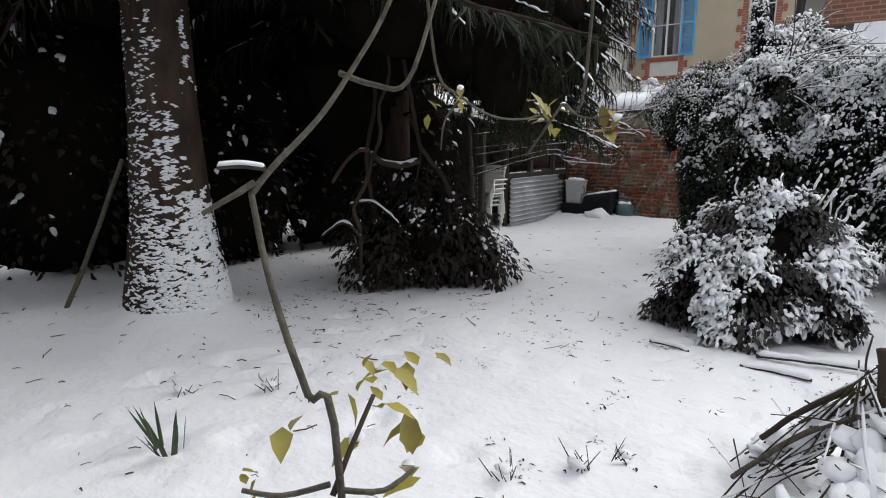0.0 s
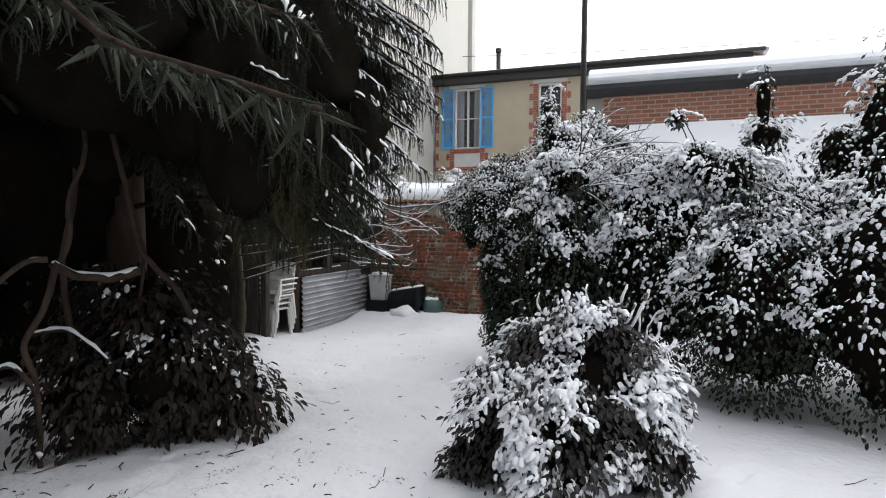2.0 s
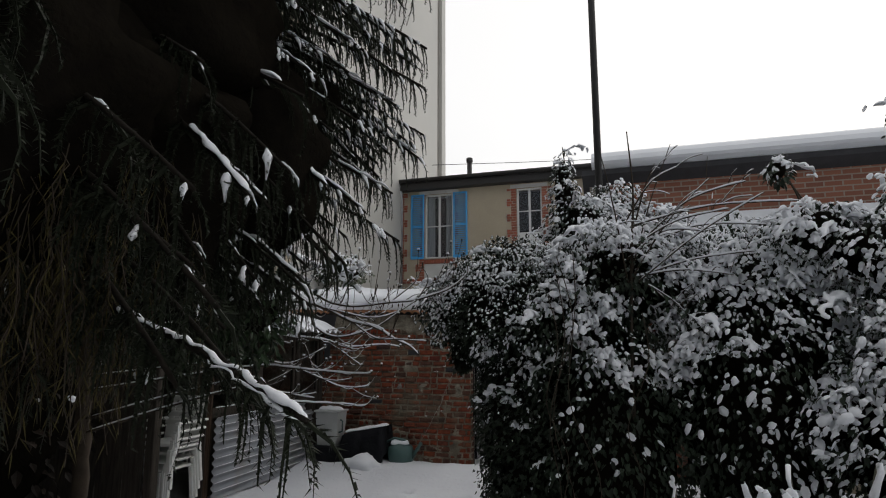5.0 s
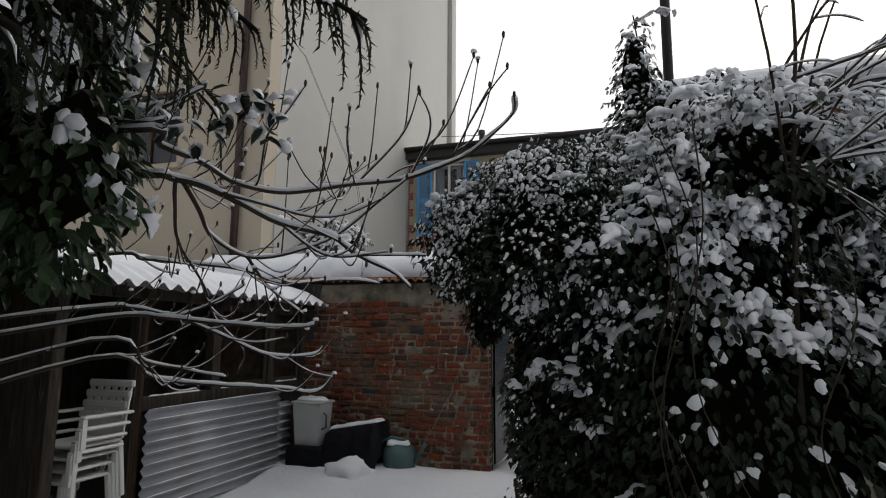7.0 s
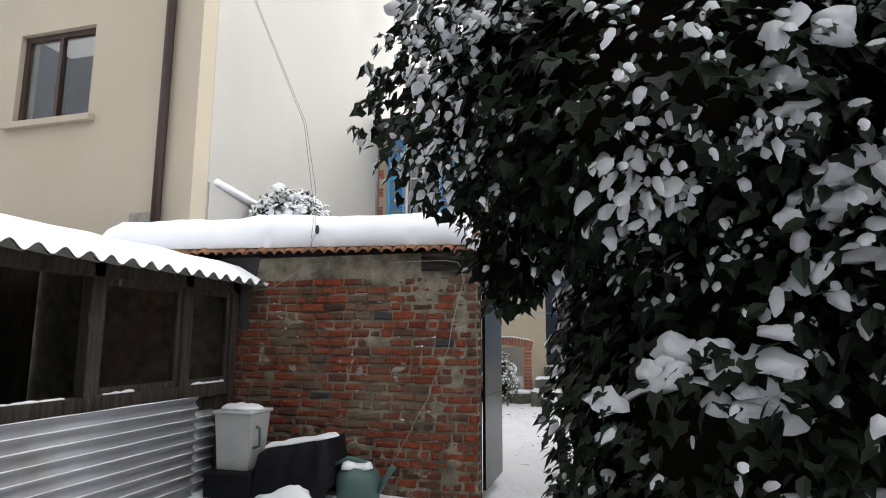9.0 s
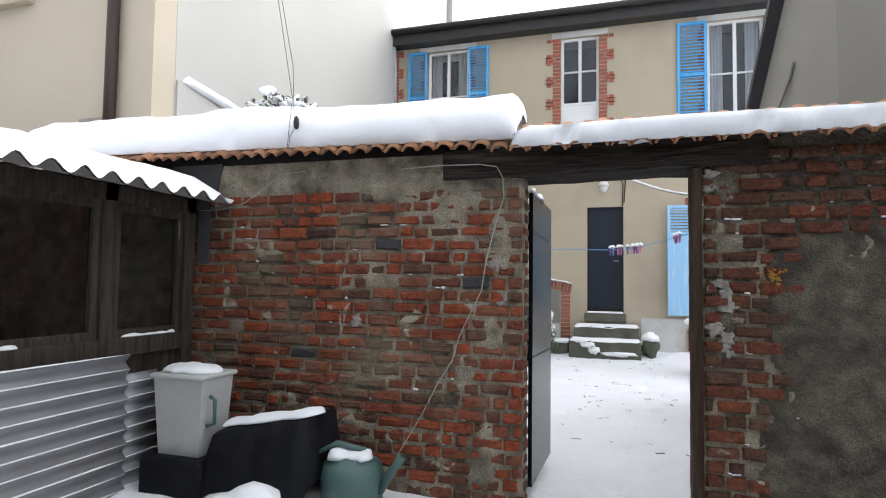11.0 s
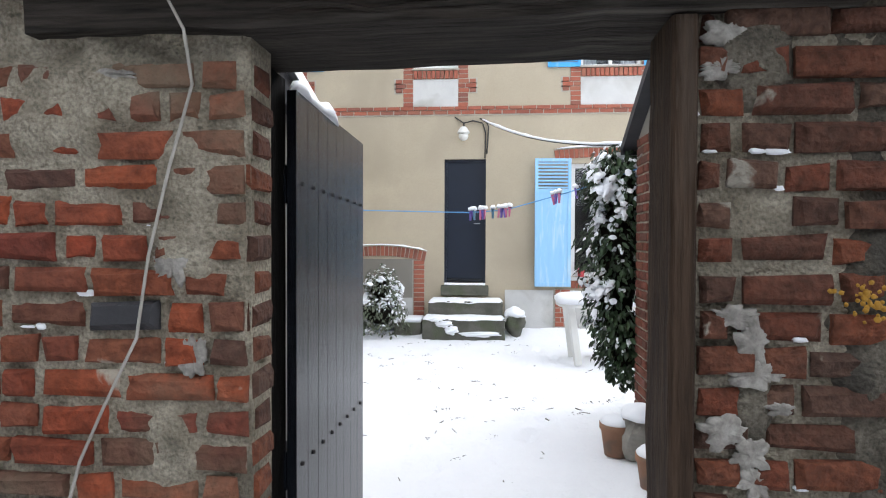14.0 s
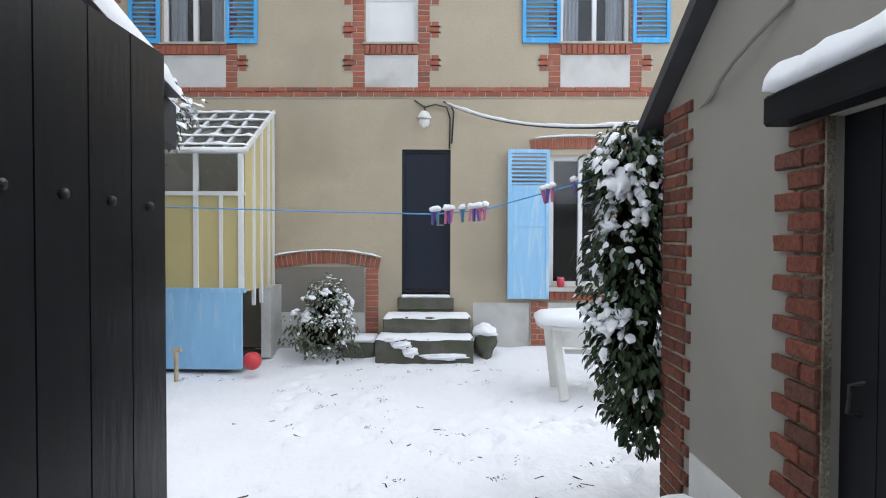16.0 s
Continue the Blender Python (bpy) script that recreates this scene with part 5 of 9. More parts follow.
def steps():
    for y0, z0, z1, x0, x1, lab in ((20.18, -0.1, 0.29, -2.67, -1.37, "lower"), (20.46, 0.27, 0.535, -2.6, -1.4, "upper")):
        m = Mesh().box(x0, x1, y0, FY - 0.018, z0, z1, bevel=0.015)
        tagged(part("step", m, CONCRETE), f"{lab} mossy concrete step with snow", "step", kind="structure")
        s = Mesh()
        n, k = 26, 5
        ya, yb = y0 - 0.015, (20.45 if lab == "lower" else FY - 0.07)
        for i in range(n + 1):
            x = x0 + 0.0 + (x1 - x0) * i / n
            for j in range(k + 1):
                y = ya + (yb - ya) * j / k
                edge = 0 if j in (0,) or i in (0, n) else 1
                s.v.append((x, y + (0.03 * noise.noise(Vector((x * 5, z1, 0))) if j == 0 else 0), z1 - 0.015 + edge * (0.05 + 0.012 * noise.noise(Vector((x * 6, y * 6, z1)))) - (0.03 * max(0, noise.noise(Vector((x * 7, 1, z1)))) if j == 0 else 0)))
        for i in range(n):
            for j in range(k):
                a = i * (k + 1) + j
                s.f.append((a, a + k + 1, a + k + 2, a + 1))
        tagged(part("snow", s, SNOW, smooth=True), "snow on a step", "snow", kind="structure")

    st = thing("stone", "rough stone capped with snow beside the steps", "stone", (-1.2, 20.45, 0))
    v, f = ico(3, 4, 0.5)
    part("rock", Mesh().add([(-1.2 + x * 0.15, 20.45 + y * 0.13, 0.15 + z * 0.2) for x, y, z in v], f), CONCRETE, st, smooth=True)
    v, f = ico(3, 9, 0.5, 0.7)
    part("snow_cap", Mesh().add([(-1.2 + x * 0.16, 20.44 + y * 0.14, 0.33 + z * 0.11) for x, y, z in v], f), SNOW, st, smooth=True)
    sb = thing("slab", "low stone slab under snow beside the steps", "slab", (-2.92, 20.5, 0))
    part("stone", Mesh().box(-3.14, -2.7, 20.36, 20.74, -0.05, 0.2, bevel=0.015), CONCRETE, sb)
    part("snow_cap", Mesh().box(-3.16, -2.69, 20.34, 20.75, 0.195, 0.27, bevel=0.03), SNOW, sb, smooth=True)
    # snow slid down the front of the lower step
    v, f = ico(3, 2, 0.7, 0.3)
    for x, z, a, b in ((-2.32, 0.2, 0.13, 0.06), (-2.2, 0.1, 0.1, 0.08), (-2.45, 0.27, 0.1, 0.04), (-1.75, 0.05, 0.3, 0.05)):
        tagged(part("snow", Mesh().add([(x + p * a, 20.17 + q * 0.05, z + r * b) for p, q, r in v], f), SNOW, smooth=True), "lump of snow on the step front", "snow", kind="structure")


steps()


# ---- tall neighbour, far brick building ----
def neighbour():
    # the gable wall leans a little away from the yard axis
    x0, y0 = -6.1, 13.73
    x1, y1 = -6.9, 26.4
    def slab(ya, yb, d0, d1, z0, z1):
        f = lambda y: x0 + (x1 - x0) * (y - y0) / (y1 - y0)
        return Mesh().prism([(f(ya) + d0, ya), (f(yb) + d0, yb), (f(yb) + d1, yb), (f(ya) + d1, ya)], "z", z0, z1)
    tagged(part("wall_neighbour", slab(y0, 25.3, -0.3, 0, -0.1, 17.0), WHITE_RENDER), "tall blank off-white gable wall of the neighbouring house", "wall", kind="structure")
    # the recess gets darker render: its shade is in the colour
    tagged(part("wall_neighbour", slab(25.3, 25.75, -0.3, -0.06, -0.1, 17.0), GREY_RENDER), "recess of the gable wall, its shade put in as grey render", "wall", kind="structure")
    tagged(part("wall_neighbour", slab(25.75, 26.4, -0.3, 0.08, -0.1, 17.0), WHITE_RENDER), "white rendered end pier of the gable wall", "wall", kind="structure")
    tagged(part("wall_neighbour", Mesh().box(-24.0, -23.7, y0, 26.4, -0.1, 17.0).box(-23.7, -7.2, 26.1, 26.4, -0.1, 17.0), WHITE_RENDER), "plain rear wall of the neighbouring house", "wall", kind="structure")
    holes = [(-9.24, -7.88, 4.44, 5.8), (-11.55, -10.2, 4.44, 5.8), (-9.24, -7.88, 7.5, 8.86)]
    m = holed_wall(Mesh(), "x", -24.0, x0 - 0.002, -0.1, 17.0, y0 - 0.3, y0 - 0.002, holes)
    tagged(part("wall_neighbour", m, CREAM_RENDER), "cream rendered front of the tall neighbouring house", "wall", kind="structure")
    for xa, xb, z0, z1 in holes:
        window("window", "brown wooden two-leaf window of the neighbour", xa, xb, z0, z1, y0 - 0.3, 1, 2, BROWN_PAINT, bar=0.08)
        s = part("window_sill", Mesh().box(xa - 0.12, xb + 0.12, y0 - 0.4, y0 - 0.2, z0 - 0.1, z0 - 0.003, bevel=0.01), CREAM_RENDER)
        tagged(s, "pale stone sill", "sill", kind="structure")
    p = Mesh().tube([(-6.56, y0 - 0.37, 2.4), (-6.56, y0 - 0.37, 17.0)], 0.06, 12)
    tagged(part("downpipe", p, BROWN_PIPE, smooth=True), "dark brown downpipe on the neighbour's wall", "pipe", kind="structure")
    w = Mesh().prism([(y0 + 0.02, 1.5), (y0 + 0.02, 3.45), (14.6, 3.3), (15.3, 3.2), (17.6, 2.95), (20.7, 2.9), (20.7, -0.1), (y0 + 0.02, -0.1)], "x", -6.33, -6.08)
    tagged(part("wall_yard_side", w, WHITE_RENDER), "white yard wall along the neighbour's gable", "wall", kind="structure")
    s = Mesh()
    snow_strip(s, [(-6.2, y0 + 0.05 + 3.8 * i / 24, 3.46 - 0.15 * min(1, i / 10) - 0.35 * max(0, (i - 10) / 14)) for i in range(25)], 0.18, 0.14, 8, 0.2)
    tagged(part("snow", s, SNOW, smooth=True), "snow along the sloping wall top", "snow", kind="structure")
    v = Mesh().box(-7.0, -6.66, y0 - 0.34, y0 - 0.302, 2.84, 3.0)
    tagged(part("vent_grille", v, STONE), "small pale vent grille in the wall", "vent")


neighbour()
pole = part("utility_pole", Mesh().tube([(-0.2, 10.75, 0), (-0.17, 10.75, 11.5)], [0.045, 0.038], 10), DARK_METAL, smooth=True)
tagged(pole, "slender dark steel pole", "pole")
ch = part("roof_pipe", Mesh().tube([(-5.68, 26.0, 6.8), (-5.68, 26.0, 9.12)], 0.1, 10).tube([(-5.68, 26.0, 9.05), (-5.68, 26.0, 9.22)], 0.13, 10), DARK_METAL, smooth=True)
tagged(ch, "dark roof vent pipe", "vent", kind="structure")
wire = part("overhead_wire", Mesh().tube(bend((-7.0, 24.5, 8.6), (26.0, 27.0, 8.4), 0.3, 0, 10), 0.012, 5), BLACK_CABLE)
tagged(wire, "thin dark overhead telephone wire", "wire")


def street_lamp():
    s = thing("street_lamp", "slender grey street lamp with a curved arm", "street lamp", (19.5, 42.0, 0))
    part("mast", Mesh().tube([(19.5, 42, 0), (19.5, 42, 10.6), (19.3, 42, 11.1), (18.6, 42, 11.35)], 0.07, 8), ZINC, s, smooth=True)
    part("lamp_head", Mesh().box(17.9, 18.7, 41.85, 42.15, 11.25, 11.4, bevel=0.03), ZINC, s)


street_lamp()


# ---- garden shed on the left of the path ----
def garden_shed():
    s = thing("garden_shed", "lean-to wooden shed with dark dusty windows and a corrugated roof", "shed", (-4.7, 10.8, 0))
    SX = -4.62
    for y in (8.95, 9.72, 10.67, 11.62, 12.3):
        part("post", Mesh().box(SX - 0.05, SX + 0.05, y - 0.05, y + 0.05, 0, 1.95, bevel=0.006), SHED_WOOD, s)
    part("rail", Mesh().box(SX - 0.04, SX + 0.045, 9.74, 12.25, 0.88, 1.0, bevel=0.006), SHED_WOOD, s)
    part("rail", Mesh().box(SX - 0.05, SX + 0.05, 8.9, 12.35, 1.84, 1.95, bevel=0.006), SHED_WOOD, s)
    for i in range(5, 22):
        y = 9.0 + i * 0.148
        part("board", Mesh().box(SX - 0.025, SX - 0.005, y + 0.003, y + 0.145, 0.02, 0.88), SHED_WOOD, s)
    for y0, y1 in ((10.72, 11.57), (11.67, 12.25)):
        f = Mesh().box(SX - 0.02, SX + 0.02, y0, y0 + 0.05, 1.0, 1.84).box(SX - 0.02, SX + 0.02, y1 - 0.05, y1, 1.0, 1.84).box(SX - 0.02, SX + 0.02, y0 + 0.05, y1 - 0.05, 1.0, 1.05).box(SX - 0.02, SX + 0.02, y0 + 0.05, y1 - 0.05, 1.79, 1.84)
        part("window_frame", f, SHED_WOOD, s)
        p = part("pane", Mesh().box(SX - 0.006, SX, y0 + 0.04, y1 - 0.04, 1.03, 1.81), GLASS, s, "dusty dark pane")
        p.visible_shadow = False
    part("rear_wall", Mesh().box(-7.2, -7.15, 8.9, 12.36, 0, 2.5), SHED_WOOD, s)
    part("end_wall", Mesh().box(-7.1, -4.72, 8.9, 8.95, 0, 2.0), SHED_WOOD, s)
    # corrugated roof, ridges running down the slope towards the path
    m, sn = Mesh(), Mesh()
    ys = np.arange(8.75, 12.36, 0.02)
    for j, y in enumerate(ys):
        c = 0.028 * math.cos(2 * math.pi * y / 0.177)
        for x, z in ((-4.27, 1.93), (-7.2, 2.56)):
            m.v += [(x, y, z + c), (x, y, z + c - 0.008)]
    for j in range(len(ys) - 1):
        a, b = j * 4, j * 4 + 4
        m.f += [(a, a + 2, b + 2, b), (a + 1, b + 1, b + 3, a + 3), (a, b, b + 1, a + 1), (a + 2, a + 3, b + 3, b + 2)]
    part("corrugated_roof", m, CEMENT_SHEET, s, "grey corrugated sheet", smooth=True)
    k = 12
    for j, y in enumerate(ys):
        c = 0.028 * math.cos(2 * math.pi * y / 0.177)
        for i in range(k + 1):
            u = i / k
            x = -4.25 - u * 2.9 + 0.02 * noise.noise(Vector((y * 5, 1, 0))) * (i == 0)
            z0 = 1.93 + 0.63 * (-4.27 - x) / 2.93
            h = (0.0 if i == 0 else 0.075 if i == 1 else 0.11) * (1 + 0.3 * noise.noise(Vector((x * 2, y * 2, 4))))
            end = min(1, min(j, len(ys) - 1 - j) / 5)
            sn.v.append((x, y, z0 + 0.006 + c * max(0, 1 - 1.6 * u * k / 4) + h * end + (0.012 if i else 0.0)))
    for j in range(len(ys) - 1):
        for i in range(k):
            a = j * (k + 1) + i
            sn.f.append((a, a + k + 1, a + k + 2, a + 1))
    tagged(part("snow", sn, SNOW, smooth=True), "thick snow on the corrugated shed roof", "snow", kind="structure")
    # junk seen in the dim shed
    part("bench", Mesh().box(-6.4, -4.8, 9.9, 12.2, 0.7, 0.76), SHED_WOOD, s)
    fl = Mesh().box(-4.56, -4.46, WY - 0.03, WY - 0.022, 1.48, 1.9).prism([(-4.8, 1.9), (-4.46, 1.9), (-4.4, 2.0), (-4.36, 2.2), (-4.8, 2.2)], "y", WY - 0.034, WY - 0.024)
    tagged(part("flashing", fl, SLATE), "slate-grey sheet flashing between shed and brick wall", "flashing", kind="structure")
    rs = Mesh()
    for y0, y1 in ((9.85, 10.5), (10.8, 11.1), (11.75, 12.2)):
        snow_strip(rs, [(SX + 0.025, y0 + (y1 - y0) * i / 20, 1.0) for i in range(21)], 0.022, 0.02, 7, 1.1)
    part("rail_snow", rs, SNOW, s, smooth=True, kind="stuff")


garden_shed()


def corrugated_fence():
    f = thing("corrugated_sheet", "galvanised corrugated sheet set on edge as a fence", "metal sheet", (-4.5, 10.8, 0))
    for y0, y1, top, dx in ((9.75, 11.72, 0.9, 0.0), (11.68, 12.0, 0.78, -0.03)):
        m = Mesh()
        zs = np.arange(0.0, top + 0.001, 0.0125)
        for z in zs:
            c = 0.016 * math.cos(2 * math.pi * z / 0.09)
            for y in (y0, y1):
                m.v += [(-4.5 + dx + c, y, z), (-4.503 + dx + c, y, z)]
        for j in range(len(zs) - 1):
            a, b = j * 4, j * 4 + 4
            m.f += [(a, a + 2, b + 2, b), (a + 1, b + 1, b + 3, a + 3), (a, b, b + 1, a + 1), (a + 2, a + 3, b + 3, b + 2)]
        part("sheet", m, GALVANISED, f, smooth=True)
        for k in range(int(top / 0.09)):
            s = Mesh()
            snow_strip(s, [(-4.484 + dx + 0.005, y0 + (y1 - y0) * i / 10, k * 0.09 + 0.095) for i in range(11)], 0.012, 0.008, 4)
            part("snow_line", s, SNOW, f, smooth=True)
    part("stake", Mesh().tube([(-4.58, 9.72, 0), (-4.58, 9.72, 2.0)], 0.04, 8), POST_WOOD, f)


corrugated_fence()


def plastic_chairs():
    m0 = thing("plastic_chair", "stacked white plastic garden chair dusted with snow", "chair", (-4.82, 9.32, 0.0), group="stack of garden chairs")
    X, Y = -4.82, 9.32
    def put(name, m, sm=False):
        part(name, m, PLASTIC_WHITE, m0, smooth=sm)
    put("seat", Mesh().box(X - 0.22, X + 0.22, Y - 0.22, Y + 0.22, 0.42, 0.445, bevel=0.01))
    for sx in (-1, 1):
        for sy in (-1, 1):
            put("leg", Mesh().box(-0.025, 0.025, -0.02, 0.02, 0, 0.43, pose(X + sx * 0.24, Y + sy * 0.23, 0, sy * 4, -sx * 4, 0), bevel=0.006))
        put("armrest", Mesh().box(X + sx * 0.27 - 0.03, X + sx * 0.27 + 0.03, Y - 0.22, Y + 0.25, 0.64, 0.665, bevel=0.01))
        put("arm_post", Mesh().box(X + sx * 0.27 - 0.02, X + sx * 0.27 + 0.02, Y - 0.22, Y - 0.18, 0.42, 0.64))
    for i in range(6):
        put("back_slat", Mesh().box(-0.022, 0.022, -0.01, 0.01, 0, 0.42, pose(X - 0.2 + i * 0.08, Y + 0.22, 0.44, -8, 0, 0), bevel=0.004))
    put("top_rail", Mesh().box(X - 0.24, X + 0.24, Y + 0.26, Y + 0.3, 0.84, 0.9, bevel=0.012))
    for k in range(1, 4):
        copy_thing(m0, pose(-4.82 + 0.015 * k, 9.32 + 0.012 * k, 0.085 * k))


plastic_chairs()


def clutter_by_wall():
    b = thing("plastic_bin", "grey square plastic bin with a snowy lid", "bin", (-4.2, 11.95, 0.32))
    def taper(x, y, z0, z1, r0, r1, mat, name, parent, lab=""):
        m = Mesh()
        for z, r in ((z0, r0), (z1, r1), (z1, r1 - 0.015), (z0 + 0.02, r0 - 0.015)):
            m.v += [(x + sx * r, y + sy * r * 0.8, z) for sx, sy in ((-1, -1), (1, -1), (1, 1), (-1, 1))]
        for q in range(3):
            for i in range(4):
                m.f.append((q * 4 + i, q * 4 + (i + 1) % 4, q * 4 + 4 + (i + 1) % 4, q * 4 + 4 + i))
        m.f += [(0, 1, 2, 3), (12, 13, 14, 15)]
        return part(name, m, mat, parent, lab)
    taper(-4.18, 11.93, 0.3, 0.76, 0.15, 0.18, PLASTIC_GREY, "body", b)
    part("lid", Mesh().box(-4.38, -3.98, 11.76, 12.1, 0.76, 0.79, bevel=0.01), PLASTIC_GREY, b)
    part("side_handle", Mesh().tube([(-3.99, 11.85, 0.66), (-3.955, 11.85, 0.64), (-3.955, 11.85, 0.5), (-4.01, 11.85, 0.48)], 0.012, 8), PLASTIC_GREEN, b, smooth=True)
    s = Mesh()
    snow_strip(s, [(-4.37 + 0.38 * i / 8, 11.93, 0.792) for i in range(9)], 0.17, 0.06, 8)
    part("snow_cap", s, SNOW, b, smooth=True)
    c = thing("black_crate", "black plastic crate carrying the bin", "crate", (-4.2, 11.95, 0.05))
    part("body", Mesh().box(-4.4, -3.95, 11.72, 12.15, 0.02, 0.3, bevel=0.02), BLACK_TARP, c)
    t = thing("covered_heap", "long box wrapped in black plastic sheet under snow", "tarpaulin", (-3.65, 12.0, 0.05))
    m = Mesh()
    n, k = 22, 12
    for i in range(n + 1):
        u = i / n
        x = -3.97 + 0.68 * u
        top = 0.46 + 0.13 * u
        for j in range(k + 1):
            v = j / k
            y = 11.72 + 0.6 * v
            z = 0.02 + (top - 0.02) * min(1.0, min(v / 0.18, (1 - v) / 0.18)) ** 0.5 * (min(1.0, min(u, 1 - u) / 0.05 + 0.35))
            z += 0.02 * noise.noise(Vector((x * 8, y * 8, 2)))
            m.v.append((x + 0.025 * noise.noise(Vector((x * 6, y * 6, 7))), y + 0.03 * noise.noise(Vector((x * 7, z * 7, 5))), z))
    for i in range(n):
        for j in range(k):
            a = i * (k + 1) + j
            m.f.append((a, a + k + 1, a + k + 2, a + 1))
    part("sheet", m, BLACK_TARP, t, smooth=True)
    sn = Mesh().add(*ico(3, 11, 0.5, 0.6))
    sn.v = [(-3.55 + x * 0.3, 11.66 + y * 0.2, 0.05 + z * 0.2) for x, y, z in sn.v]
    part("snow_drift", sn, SNOW, t, smooth=True)
    s = Mesh()
    snow_strip(s, [(-3.96 + 0.68 * i / 12, 11.97, 0.47 + 0.125 * i / 12) for i in range(13)], 0.16, 0.055, 8)
    part("snow_cap", s, SNOW, t, smooth=True)
    w = thing("watering_can", "grey-green plastic watering can topped with snow", "watering can", (-3.13, 12.06, 0.06))
    part("body", Mesh().lathe([(0.15, 0.0), (0.18, 0.03), (0.19, 0.16), (0.17, 0.24), (0.1, 0.28), (0.08, 0.285)], 20, (-3.13, 12.06, 0.06)), PLASTIC_GREEN, w, smooth=True)
    part("handle", Mesh().tube([(-3.3, 12.0, 0.2), (-3.32, 11.97, 0.36), (-3.2, 12.0, 0.42), (-3.05, 12.05, 0.38), (-3.02, 12.06, 0.32)], 0.018, 8), PLASTIC_GREEN, w, smooth=True)
    part("spout", Mesh().tube([(-2.96, 12.06, 0.15), (-2.86, 12.06, 0.3), (-2.82, 12.06, 0.36)], [0.03, 0.022, 0.028], 8), PLASTIC_GREEN, w, smooth=True)
    s = Mesh()
    snow_strip(s, [(-3.27 + 0.27 * i / 8, 12.04, 0.335) for i in range(9)], 0.11, 0.07, 8)
    part("snow_cap", s, SNOW, w, smooth=True)
    run = [(-2.99, 2.1), (-2.71, 2.104), (-2.44, 2.1), (-2.33, 2.08), (-2.292, 2.01), (-2.294, 1.9), (-2.35, 1.71), (-2.4, 1.51), (-2.43, 1.32), (-2.51, 1.16), (-2.57, 1.03), (-2.61, 0.89), (-2.71, 0.73), (-2.8, 0.55), (-2.95, 0.3), (-3.02, 0.1)]
    c = Mesh().tube([(x, WY - (0.07 if z > 2 and x > -2.72 else 0.03), z) for x, z in run], 0.0038, 6)
    tagged(part("cable", c, CABLE, smooth=True), "thin pale cable hanging down the brick wall", "cable")
    ww = thing("roof_wire", "thin slack wire with a strain clip above the tiled eave", "wire", (-3.76, 12.25, 2.22))
    part("wire", Mesh().tube([(-3.761, 12.25, 2.2), (-3.741, 12.25, 2.339), (-3.71, 12.25, 2.39), (-3.7, 12.2, 2.8), (-3.72, 12.0, 3.4), (-3.9, 11.0, 4.6), (-4.05, 8.9, 5.2)], 0.002, 5), DARK_METAL, ww)
    part("wire", Mesh().tube([(-3.765, 12.25, 2.21), (-3.75, 12.25, 2.4), (-3.73, 12.25, 2.6), (-3.74, 12.0, 3.4), (-3.92, 11.0, 4.62), (-4.05, 8.9, 5.22)], 0.002, 5), DARK_METAL, ww)
    part("strain_clip", Mesh().lathe([(0.006, -0.045), (0.017, -0.03), (0.02, 0.0), (0.016, 0.03), (0.006, 0.045)], 10, (-3.695, 12.25, 2.43)), DARK_METAL, ww, smooth=True)
    c = Mesh().tube([(x, WY - 0.032, z) for x, z in ((-4.55, 1.867), (-4.35, 1.868), (-4.17, 1.91), (-3.99, 2.018), (-3.89, 2.105), (-3.68, 2.118))], 0.0032, 6)
    tagged(part("cable", c, CABLE, smooth=True), "thin cable looping across the brick wall", "cable")


clutter_by_wall()


